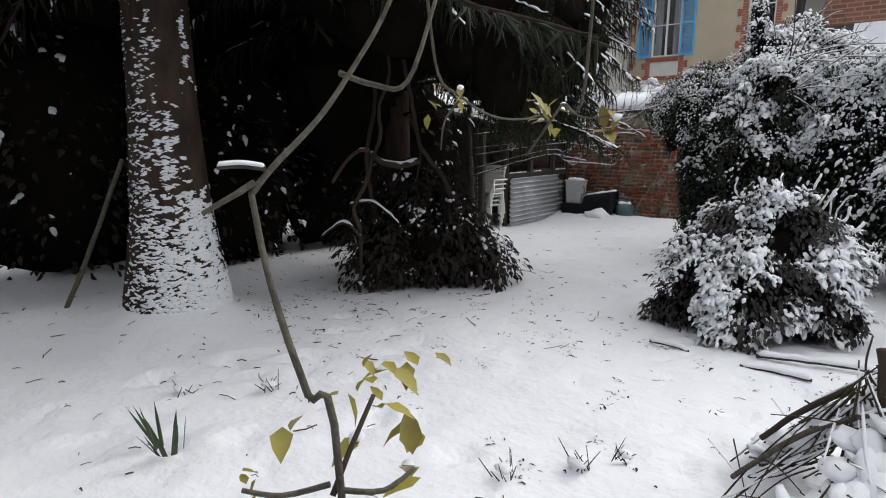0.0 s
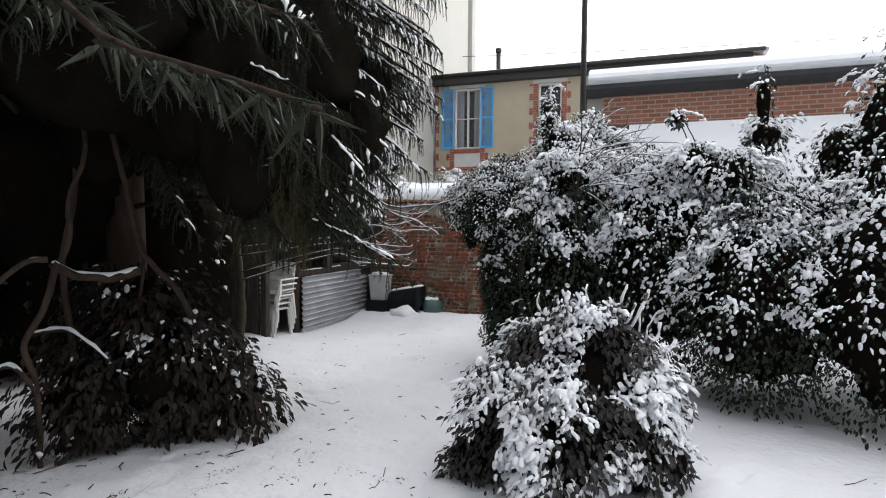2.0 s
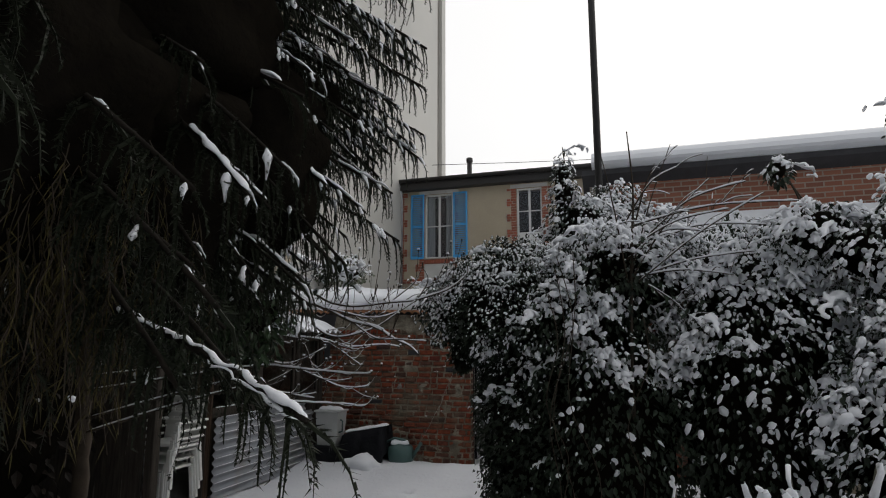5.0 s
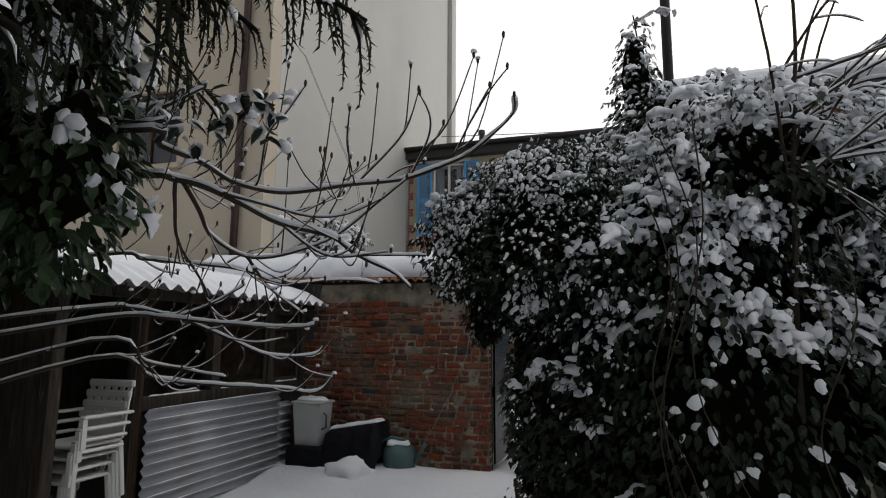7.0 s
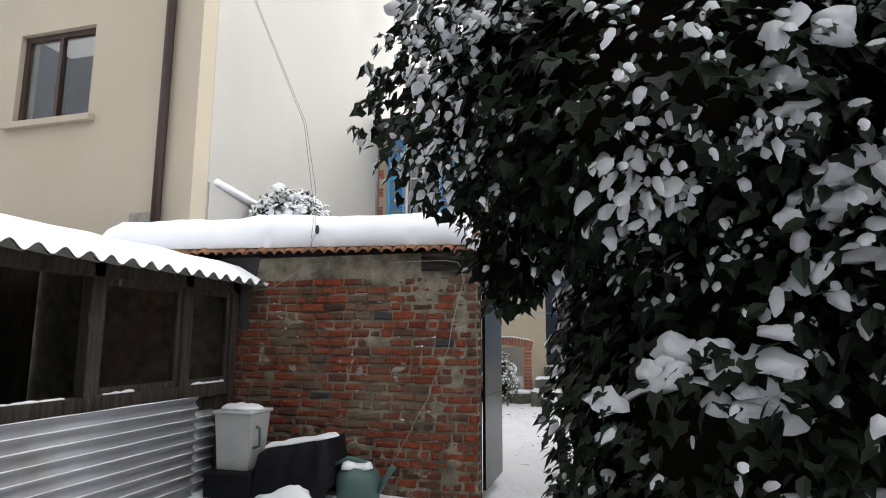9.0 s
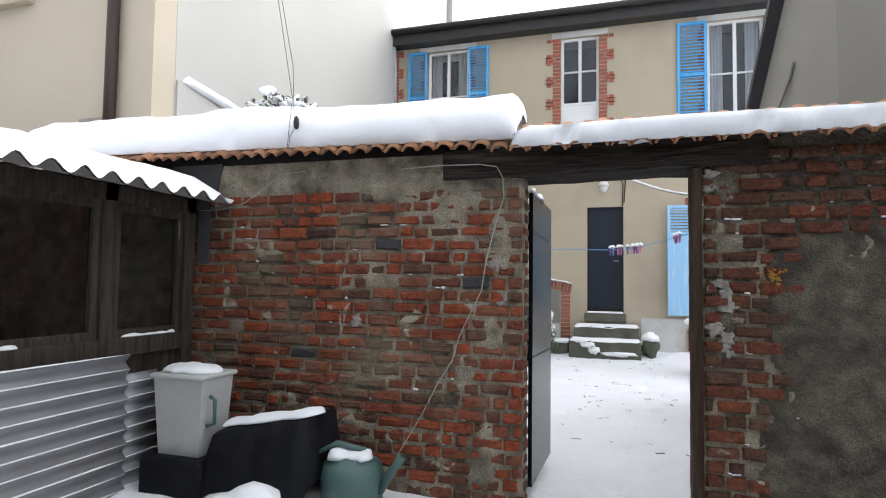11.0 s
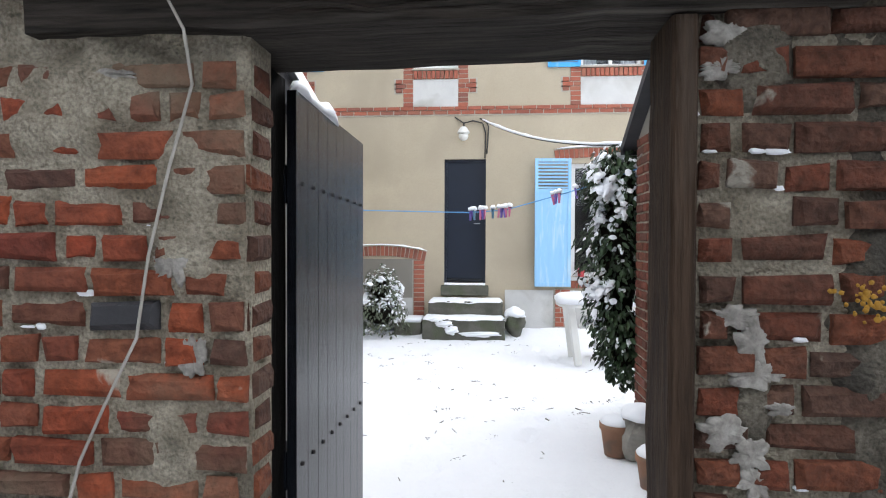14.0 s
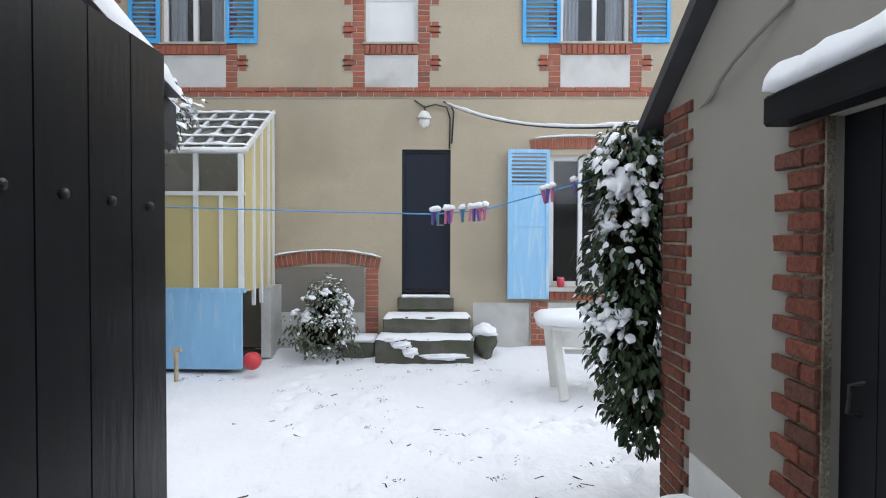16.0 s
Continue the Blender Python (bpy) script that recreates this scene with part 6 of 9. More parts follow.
# ---- things in the yard ----
def veranda():
    v = thing("glazed_lean_to", "white-framed glazed lean-to with blue boarded base and yellowed panes", "lean-to", (-4.0, 20.0, 0))
    x1, yf = -4.19, 19.6
    zt, ze = 3.4, 2.68
    part("base_panel", Mesh().box(-6.02, x1 - 0.04, yf, yf + 0.04, 0.0, 0.95), PALE_BLUE, v, "pale blue boarded base")
    for x in (-6.02, -5.7, -5.35, -4.79, x1 - 0.05):
        part("front_post", Mesh().box(x - 0.025, x + 0.03, yf - 0.012, yf + 0.05, 0.0 if x > -4.2 else 0.95, ze), PALE_BLUE if x > -4.2 else WHITE_PAINT, v)
    part("rail", Mesh().box(-6.02, x1, yf - 0.014, yf + 0.055, 0.94, 1.0), PALE_BLUE, v)
    part("rail", Mesh().box(-6.02, x1, yf - 0.014, yf + 0.055, 2.13, 2.18), WHITE_PAINT, v)
    part("rail", Mesh().box(-6.02, x1, yf - 0.014, yf + 0.055, ze - 0.04, ze), WHITE_PAINT, v)
    for a, b in ((-5.3, -4.82), (-4.76, -4.5), (-4.46, x1 - 0.08)):
        part("pane", Mesh().box(a, b, yf + 0.012, yf + 0.02, 1.0, 2.13), YELLOW_PANE, v, "yellowed pane")
    part("glazing_bar", Mesh().box(-4.5, -4.46, yf - 0.01, yf + 0.04, 1.0, 2.13), WHITE_PAINT, v)
    for a, b, c, d in ((-6.0, -5.35, 1.0, 2.13), (-6.0, -5.35, 2.18, ze - 0.04), (-5.3, -4.82, 2.18, ze - 0.04), (-4.75, x1 - 0.08, 2.18, ze - 0.04)):
        p = part("pane", Mesh().box(a, b, yf + 0.012, yf + 0.018, c, d), GLASS, v)
        p.visible_shadow = False
    part("frame_head", Mesh().box(-4.81, -4.77, yf - 0.01, yf + 0.04, 2.18, ze), WHITE_PAINT, v)
    # side facing the yard
    side = [(yf + 0.055, 0.0), (20.8, 0.0), (20.8, zt), (yf + 0.055, ze)]
    for y in (19.95, 20.25, 20.55, 20.76):
        z = ze + (zt - ze) * (y - yf) / (20.8 - yf)
        part("side_bar", Mesh().box(x1 - 0.03, x1 + 0.012, y - 0.02, y + 0.02, 0.75, z), WHITE_PAINT, v)
    part("side_base", Mesh().box(x1 - 0.03, x1 + 0.1, 20.3, 20.8, 0.0, 0.95), PLINTH, v)
    part("side_pane", Mesh().prism([(yf + 0.06, 0.95), (20.74, 0.95), (20.74, zt - 0.06), (yf + 0.06, ze - 0.02)], "x", x1 - 0.02, x1 - 0.014), YELLOW_PANE, v, "yellowed pane")
    for k in range(8):
        x = -6.02 + k * (x1 + 6.02) / 7
        m = Mesh().box(-0.02, 0.02, 0, math.hypot(20.8 - yf, zt - ze), -0.03, 0.02, pose(x, yf, ze, math.degrees(math.atan2(zt - ze, 20.8 - yf)), 0, 0))
        part("rafter", m, WHITE_PAINT, v)
    part("roof_pane", Mesh().prism([(yf, ze + 0.005), (20.8, zt + 0.005), (20.8, zt - 0.001), (yf, ze - 0.001)], "x", -6.02, x1), GLASS, v).visible_shadow = False
    part("gutter", Mesh().tube([(-6.02, yf - 0.03, ze), (x1 + 0.05, yf - 0.03, ze)], 0.035, 8), WHITE_PAINT, v, smooth=True)
    for k in range(5):
        y = yf + 0.05 + k * 0.25
        z = ze + (zt - ze) * (y - yf) / (20.8 - yf) + 0.012
        s = Mesh()
        snow_strip(s, [(-6.0 + 1.85 * i / 20, y + 0.06, z + 0.03) for i in range(21)], 0.09, 0.05, 6)
        part("snow_ridge", s, SNOW, v, smooth=True)
    part("inner_floor", Mesh().box(-6.02, x1 - 0.05, yf + 0.1, 20.8, 0.0, 0.05), CONCRETE, v)


veranda()


def garden_table():
    t = thing("plastic_table", "white plastic garden table under a rounded snow cushion", "table", (-0.06, 18.8, 0))
    o = []
    for i in range(24):
        w = 2 * math.pi * i / 24
        o.append((-0.06 + 0.68 * math.copysign(abs(math.cos(w)) ** 0.5, math.cos(w)), 18.8 + 0.42 * math.copysign(abs(math.sin(w)) ** 0.5, math.sin(w))))
    part("tabletop", Mesh().prism(o, "z", 0.69, 0.725), PLASTIC_WHITE, t)
    for sx in (-1, 1):
        for sy in (-1, 1):
            part("leg", Mesh().box(-0.05, 0.05, -0.025, 0.025, -0.05, 0.7, pose(-0.06 + sx * 0.44, 18.8 + sy * 0.27, 0, sy * 5, sx * 6, sx * sy * 20), bevel=0.01), PLASTIC_WHITE, t)
    part("brace", Mesh().box(-0.44, 0.32, 18.78, 18.82, 0.38, 0.43), PLASTIC_WHITE, t)
    m = Mesh()
    rings = ((1.0, 0.725), (1.03, 0.75), (1.02, 0.79), (0.95, 0.825), (0.75, 0.84), (0.3, 0.845))
    for k, z in rings:
        m.v += [(-0.06 + (x + 0.06) * k, 18.8 + (y - 18.8) * k, z + 0.008 * noise.noise(Vector((x * 4, y * 4, z)))) for x, y in o]
    for r in range(len(rings) - 1):
        m.f += [(r * 24 + i, r * 24 + (i + 1) % 24, r * 24 + 24 + (i + 1) % 24, r * 24 + 24 + i) for i in range(24)]
    m.f.append(tuple(range(24 * 5, 24 * 6)))
    part("snow_cushion", m, SNOW, t, smooth=True)


garden_table()


def yard_bits():
    p = thing("flower_pot", "terracotta flower pot filled with snow", "pot", (-0.68, 15.42, 0), group="pots by the outbuilding")
    part("pot", Mesh().lathe([(0.09, -0.03), (0.115, 0.15), (0.127, 0.165), (0.127, 0.205), (0.108, 0.205)], 20, (-0.68, 15.42, 0)), TERRACOTTA, p, smooth=True)
    part("snow_fill", Mesh().lathe([(0.115, 0.19), (0.122, 0.215), (0.092, 0.245), (0.023, 0.255)], 20, (-0.68, 15.42, 0)), SNOW, p, smooth=True)
    copy_thing(p, pose(-0.56, 14.85, -0.02))
    b = thing("stone_block", "rough stone planter block capped with snow", "stone", (-0.53, 15.3, 0))
    m = Mesh().add(*ico(3, 9, 0.35))
    m.v = [(-0.53 + x * 0.13, 15.32 + y * 0.15, 0.14 + z * 0.2) for x, y, z in m.v]
    part("block", m, STONE, b)
    m = Mesh().add(*ico(3, 4, 0.3, 0.7))
    m.v = [(-0.53 + x * 0.14, 15.32 + y * 0.16, 0.29 + z * 0.09) for x, y, z in m.v]
    part("snow_cap", m, SNOW, b, smooth=True)
    # wall lamp
    l = thing("wall_lamp", "white bulkhead wall lamp with a cap of snow", "lamp", (-2.05, FY - 0.1, 3.3))
    part("arm", Mesh().tube([(-2.05, FY, 3.42), (-2.05, FY - 0.1, 3.46), (-2.05, FY - 0.16, 3.42)], 0.012, 8), DARK_METAL, l, smooth=True)
    part("shade", Mesh().lathe([(0.03, 0.14), (0.06, 0.12), (0.1, 0.05), (0.1, 0.03), (0.02, 0.03)], 16, (-2.05, FY - 0.16, 3.24)), PLASTIC_WHITE, l, smooth=True)
    part("bulb_glass", Mesh().lathe([(0.07, 0.03), (0.08, -0.02), (0.06, -0.07), (0.02, -0.09)], 16, (-2.05, FY - 0.16, 3.24)), PLASTIC_WHITE, l, smooth=True)
    # cables on the front
    c = Mesh().tube([(-1.7, FY - 0.02, 2.88), (-1.69, FY - 0.02, 3.3), (-1.74, FY - 0.03, 3.46), (-1.9, FY - 0.03, 3.5), (-2.05, FY - 0.03, 3.46), (-2.2, FY - 0.03, 3.56)], 0.011, 6)
    tagged(part("cable", c, BLACK_CABLE, smooth=True), "black cable beside the house door", "cable")
    c = Mesh().tube([(-1.67, FY - 0.02, 2.95), (-1.64, FY - 0.02, 3.4), (-1.7, FY - 0.02, 3.52)], 0.011, 6)
    tagged(part("cable", c, BLACK_CABLE, smooth=True), "second black cable beside the house door", "cable")
    path = bend((-1.78, FY - 0.05, 3.53), (-0.05, 16.25, 2.4), 0.18, 0.0, 24)
    cab = thing("overhead_cable", "sagging overhead cable coated with snow", "cable", (-1.7, FY - 0.05, 3.5))
    part("wire", Mesh().tube(path, 0.014, 6), BLACK_CABLE, cab, smooth=True)
    s = Mesh()
    snow_strip(s, path, 0.03, 0.045, 6)
    part("snow_ridge", s, SNOW, cab, smooth=True)
    # washing line and pegs
    line = [(-4.6, 17.0, 1.88), (-3.0, 16.8, 1.83), (-1.8, 16.7, 1.8), (-1.46, 16.65, 1.825), (-0.74, 16.4, 2.02), (-0.4, 15.95, 2.13)]
    wl_ = part("washing_line", Mesh().tube(line, 0.005, 6), ROPE_BLUE, smooth=True)
    tagged(wl_, "blue washing line strung across the yard", "washing line")
    seg = [Vector(p) for p in line]
    rk = random.Random(12)
    def on_line(u):
        u = max(0, min(len(seg) - 1.001, u))
        return seg[int(u)].lerp(seg[int(u) + 1], u - int(u))
    first = None
    for u, mat in [(2.0, PEG_PURPLE), (2.05, PEG_PURPLE), (2.1, PEG_BLUE), (2.28, PEG_PINK), (2.33, PEG_PURPLE), (2.4, PEG_PINK), (2.62, PEG_BLUE), (2.8, PEG_PINK), (2.86, PEG_PURPLE), (2.92, PEG_PURPLE), (2.98, PEG_PINK), (3.04, PEG_PINK),
                   (3.58, PEG_PINK), (3.62, PEG_PURPLE), (3.66, PEG_PINK), (3.85, PEG_PURPLE)]:
        q = on_line(u)
        g = thing("clothes_peg", "coloured plastic clothes peg on the washing line", "clothes peg", q, group="pegs on the line")
        M = pose(q.x, q.y, q.z, rk.uniform(-12, 12), rk.uniform(-15, 15), rk.uniform(0, 90))
        for k in (-1, 1):
            part("jaw", Mesh().box(k * 0.007 - 0.005, k * 0.007 + 0.005, -0.008, 0.008, -0.075, 0.02, M @ pose(0, 0, 0, 0, k * 5, 0)), mat, g)
        m = Mesh().add(*ico(2, int(u * 50), 0.4, 0.5))
        m.v = [(q.x + x * 0.028, q.y + y * 0.025, q.z + 0.03 + z * 0.028) for x, y, z in m.v]
        part("snow_tuft", m, SNOW, g, smooth=True)
    # bits near the lean-to
    s = part("wooden_stake", Mesh().tube([(-4.85, 19.2, -0.05), (-4.85, 19.2, 0.3)], 0.025, 8), CUT_WOOD)
    tagged(s, "short pale wooden stake standing in the snow", "stake")
    s = part("wooden_stake", Mesh().tube([(-4.89, 19.2, 0.3), (-4.79, 19.2, 0.32)], 0.03, 8), CUT_WOOD)
    tagged(s, "short pale wooden crosspiece on the stake", "stake")
    b = part("ball", Mesh().add(*ico(3)), RED_PAINT, smooth=True)
    b.matrix_basis = Matrix.LocRotScale((-4.05, 19.45, 0.14), None, (0.11, 0.11, 0.11))
    tagged(b, "red and white plastic ball half in snow", "ball")
    b = thing("candle_jar", "small red jar on the window sill", "jar", (-0.12, FY - 0.03, 0.93))
    part("jar", Mesh().lathe([(0.05, 0), (0.055, 0.08), (0.05, 0.12)], 14, (-0.12, FY - 0.03, 0.928)), RED_PAINT, b, smooth=True)
    part("lid", Mesh().lathe([(0.05, 0.12), (0.05, 0.14)], 14, (-0.12, FY - 0.03, 0.928)), PEG_PINK, b)


yard_bits()


# ---- plants ----
# a narrow oval leaf, folded along its rib and curling down at the tip
OVAL_LEAF = ([(0, 0, 0), (-0.22, 0.3, 0.05), (0, 0.32, -0.02), (0.22, 0.3, 0.05), (-0.2, 0.65, 0.0), (0, 0.67, -0.07), (0.2, 0.65, 0.0), (0, 1.0, -0.2)], LEAF[1])


def twig_line(thing_ob, pts, r0, r1, mat, snow=0.0, name="branch", n=4, seed=0, sides=7):
    """One branch through a few control points, tapering, with snow along its top."""
    path = []
    P = [Vector(p) for p in pts]
    for a in range(len(P) - 1):
        p0, p1, p2, p3 = P[max(a - 1, 0)], P[a], P[a + 1], P[min(a + 2, len(P) - 1)]
        for i in range(n):
            t = i / n
            path.append(0.5 * ((2 * p1) + (p2 - p0) * t + (2 * p0 - 5 * p1 + 4 * p2 - p3) * t * t + (3 * p1 - p0 - 3 * p2 + p3) * t ** 3))
    path.append(P[-1])
    for k, p in enumerate(path):
        path[k] = p + 0.4 * r0 * noise.noise_vector(p * 9 + Vector((seed, 0, 0)))
    m = len(path) - 1
    ob = part(name, Mesh().tube(path, [r0 + (r1 - r0) * i / m for i in range(m + 1)], sides), mat, thing_ob, smooth=True)
    if snow:
        s = Mesh()
        snow_strip(s, [p + Vector((0, 0, 0.35 * (r0 + (r1 - r0) * i / m))) for i, p in enumerate(path)], r0 * 0.8 + snow * 0.4, r0 * 0.6 + snow)
        part("snow_line", s, SNOW, ob, smooth=True)
    return path


def needle_spray(seed, n=24, length=1.0, fine=1.0):
    """A hanging conifer twig along +y: a slim dense body with needles standing off all round."""
    rk = random.Random(seed)
    w = 0.05 * fine
    v = [(0, 0, 0)] + [(math.cos(a) * w, u, math.sin(a) * w) for u in (0.3,) for a in (0.3, 1.9, 3.4, 5.0)] + [(0, length, 0)]
    f = [(0, 1 + i, 1 + (i + 1) % 4) for i in range(4)] + [(5, 1 + (i + 1) % 4, 1 + i) for i in range(4)]
    for i in range(n):
        u = (i + rk.random()) / n * length
        a = rk.uniform(0, 2 * math.pi)
        l = rk.uniform(0.11, 0.19) * (1 - 0.45 * u) * fine
        d = Vector((math.cos(a), 0.75, math.sin(a))).normalized() * l
        s = Vector((-math.sin(a), 0, math.cos(a))) * 0.017 * fine
        k = len(v)
        v += [tuple(Vector((0, u, 0)) + s), tuple(Vector((0, u, 0)) - s), (d.x, u + d.y, d.z)]
        f.append((k, k + 1, k + 2))
    return v, f


def dir_frames(d, rng):
    """Turns whose y axis lies along each direction."""
    y = d / (np.linalg.norm(d, axis=1, keepdims=True) + 1e-9)
    ref = rng.normal(size=y.shape)
    z = ref - y * np.sum(ref * y, 1, keepdims=True)
    z /= np.linalg.norm(z, axis=1, keepdims=True) + 1e-9
    return np.stack((np.cross(y, z), y, z), 2)


def conifer(name, label, base, height, girth, boughs, mat, seed, snow=0.6, hang=0.35, spray=0.34, trunk_lean=(0, 0), bark=BARK, per=1.0, fine=1.0, needles=34, chain=1):
    """A spruce: a tapered trunk, boughs (height, bearing, reach, droop) with hanging twigs and snow along their tops."""
    t = thing(name, label, "tree", base)
    rng = np.random.default_rng(seed)
    bx, by, bz = base
    tr = [(bx + trunk_lean[0] * u, by + trunk_lean[1] * u, bz - 0.05 + height * u) for u in [i / 12 for i in range(13)]]
    part("trunk", Mesh().tube(tr, [girth * (1.5 if i == 0 else 1.12 if i == 1 else 1.0) * (1 - 0.85 * i / 12) for i in range(13)], 16), bark, t, smooth=True)
    P, D, S, SP, SD, SS = [], [], [], [], [], []
    strips = Mesh()
    for (z, bearing, reach, droop) in boughs:
        a = radians(bearing)
        out = Vector((math.sin(a), math.cos(a), 0))
        n = 20
        path = []
        for i in range(n + 1):
            u = i / n
            lift = 0.12 * reach * math.sin(math.pi * min(1, u * 1.3)) - droop * u * u
            w = 0.06 * reach * noise.noise(Vector((u * 2, z, bearing)))
            path.append(Vector((bx, by, z)) + out * (reach * u) + Vector((out.y, -out.x, 0)) * w + Vector((0, 0, lift)))
        part("bough", Mesh().tube(path, [0.04 * (1 - 0.85 * i / n) + 0.004 for i in range(n + 1)], 6), bark, t, smooth=True)
        # snow lies in broken runs towards the ends of the boughs
        i = 9 + int(rng.integers(0, 5))
        while snow > 0 and i < n - 2:
            run = int(rng.integers(3, 7))
            if rng.random() < snow * 1.1:
                wide = rng.uniform(0.012, 0.026)
                fine_path = [path[q].lerp(path[q + 1], f / 5) + Vector((0, 0, 0.01)) for q in range(i, min(i + run, n)) for f in range(5)]
                snow_strip(strips, [p + 0.012 * noise.noise_vector(p * 16) for p in fine_path], wide, wide * 0.7, 7, 1.1)
            i += run + int(rng.integers(1, 4))
        side = Vector((out.y, -out.x, 0))
        m = int(reach * 42 * per)
        for j in range(m):
            u = 0.18 + 0.82 * (j + rng.random()) / m
            i = min(n - 1, int(u * n))
            p = path[i].lerp(path[i + 1], u * n - i)
            sgn = rng.choice((-1, 1))
            wide = reach * 0.34 * (1.05 - u) * rng.random() ** 0.7 + 0.03
            # a side twig that carries hanging sprays
            tip = p + side * (sgn * wide) + out * (0.5 * wide) - Vector((0, 0, 0.3 * wide))
            k = 1 + int(wide / 0.14)
            for q in range(k):
                c = p.lerp(tip, (q + rng.random()) / k)
                d = side * (sgn * 0.35) + out * 0.45 - Vector((0, 0, 1)) * (hang * 2.2 * rng.uniform(0.5, 1.4)) + Vector(rng.normal(size=3)) * 0.35
                foot = c
                for link in range(chain):
                    size = spray * rng.uniform(0.6, 1.3)
                    P.append(foot), D.append(d), S.append(size)
                    foot = foot + Vector(d).normalized() * size * 0.8
                    d = Vector(d) * 0.8 + Vector((0, 0, -0.3)) + Vector(rng.normal(size=3)) * 0.2
                if u > 0.5 and rng.random() < snow * 0.3 * max(0.0, noise.noise(c * 3.4 + Vector((seed, 0, 0))) * 2.6 + 0.12):
                    for q in range(7):
                        SP.append(c + Vector(rng.normal(size=3)) * 0.016 + out * 0.012 * q + Vector((0, 0, 0.01 - 0.022 * q))), SD.append(out * 0.5 + Vector(rng.normal(size=3)) * 0.25 + Vector((0, 0, -0.9))), SS.append(rng.uniform(0.006, 0.013))
    P, D, S = np.array(P), np.array(D), np.array(S)
    T = dir_frames(D, rng)
    pick = rng.integers(0, 3, len(P))
    pieces = []
    for k in range(3):
        w = pick == k
        me = needle_spray(seed * 3 + k, needles, 1.0, fine)
        tv, tf = np.array(me[0]), np.array(me[1])
        v = np.einsum("nij,nkj->nki", T[w], tv[None] * S[w][:, None, None]) + P[w][:, None, :]
        f = tf[None] + (np.arange(w.sum()) * len(tv))[:, None, None]
        pieces.append((v.reshape(-1, 3), f.reshape(-1, 3)))
    part("needles", array_mesh("needles", *join_arrays(pieces), mat, False), mat, t, kind="stuff")
    if snow > 0:
        part("bough_snow", strips, SNOW, t, smooth=True, kind="stuff")
        SP, SD, SS = np.array(SP), np.array(SD), np.array(SS)
        sz = np.stack((SS, SS * rng.uniform(1.4, 3.0, len(SS)), SS * 0.75), 1)
        y = SD / np.linalg.norm(SD, axis=1, keepdims=True)
        z = np.array([[0, 0, 1.0]]) - y * y[:, 2:3]
        z /= np.linalg.norm(z, axis=1, keepdims=True) + 1e-6
        part("snow_clumps", scatter("snow_clumps", SMALL_BLOB, SP, np.stack((np.cross(y, z), y, z), 2), sz, SNOW), SNOW, t, kind="stuff")
    return t


def spruce_boughs(seed, z0, z1, count, reach0, reach1, spread=(0, 360), droop=(0.5, 1.1)):
    rk = random.Random(seed)
    out = []
    for i in range(count):
        u = i / (count - 1)
        out.append((z0 + (z1 - z0) * u, rk.uniform(*spread), (reach0 + (reach1 - reach0) * u) * rk.uniform(0.75, 1.1), rk.uniform(*droop)))
    return out


# bough bark, darker than the trunk's BARK
DARK_BOUGH = material("dark_bough_bark", (0.022, 0.018, 0.014), 0.9, colour2=(0.012, 0.01, 0.008), scale=20, bump=0.6, spec=0.1)


def finger(seed, n=64, curve=0.75):
    """A side shoot along +y that bows down (-z) towards its tip, set all round with needles; and the snow on its shoulder."""
    rk = random.Random(seed)
    def at(u):
        return Vector((0.03 * math.sin(u * 5 + seed), u - 0.35 * curve * u * u, -curve * u ** 1.7))
    v, f = [], []
    m = 3
    for i in range(m + 1):
        p, r = at(i / m), 0.034 * (1 - 0.7 * i / m)
        v += [tuple(p + Vector((math.cos(w) * r, 0, math.sin(w) * r))) for w in (0.4, 2.5, 4.6)]
    for i in range(m):
        for q in range(3):
            a, b = i * 3 + q, i * 3 + (q + 1) % 3
            f += [(a, b, b + 3), (a, b + 3, a + 3)]
    for i in range(n):
        u = (i + rk.random()) / n
        p = at(u)
        d = (at(min(1.05, u + 0.05)) - p).normalized()
        a = d.orthogonal().normalized()
        b = d.cross(a)
        w = rk.uniform(0, 2 * math.pi)
        o = a * math.cos(w) + b * math.sin(w)
        e = (o + d * rk.uniform(0.5, 0.95)).normalized() * rk.uniform(0.1, 0.165) * (1 - 0.3 * u)
        t = d.cross(o) * 0.02
        k = len(v)
        v += [tuple(p + t), tuple(p - t), tuple(p + e)]
        f.append((k, k + 1, k + 2))
    s = Mesh()
    line = [at(0.02 + 0.5 * i / 5) + Vector((0, 0, 0.02)) for i in range(6)]
    snow_strip(s, line, 0.085, 0.075, 5, 0.9)
    tris = []
    for q in s.f:
        tris += [(q[0], q[i], q[i + 1]) for i in range(1, len(q) - 1)]
    return (v, f), (s.v, tris)


FINGERS = [finger(k, 30, 0.55 + 0.16 * k) for k in range(4)]


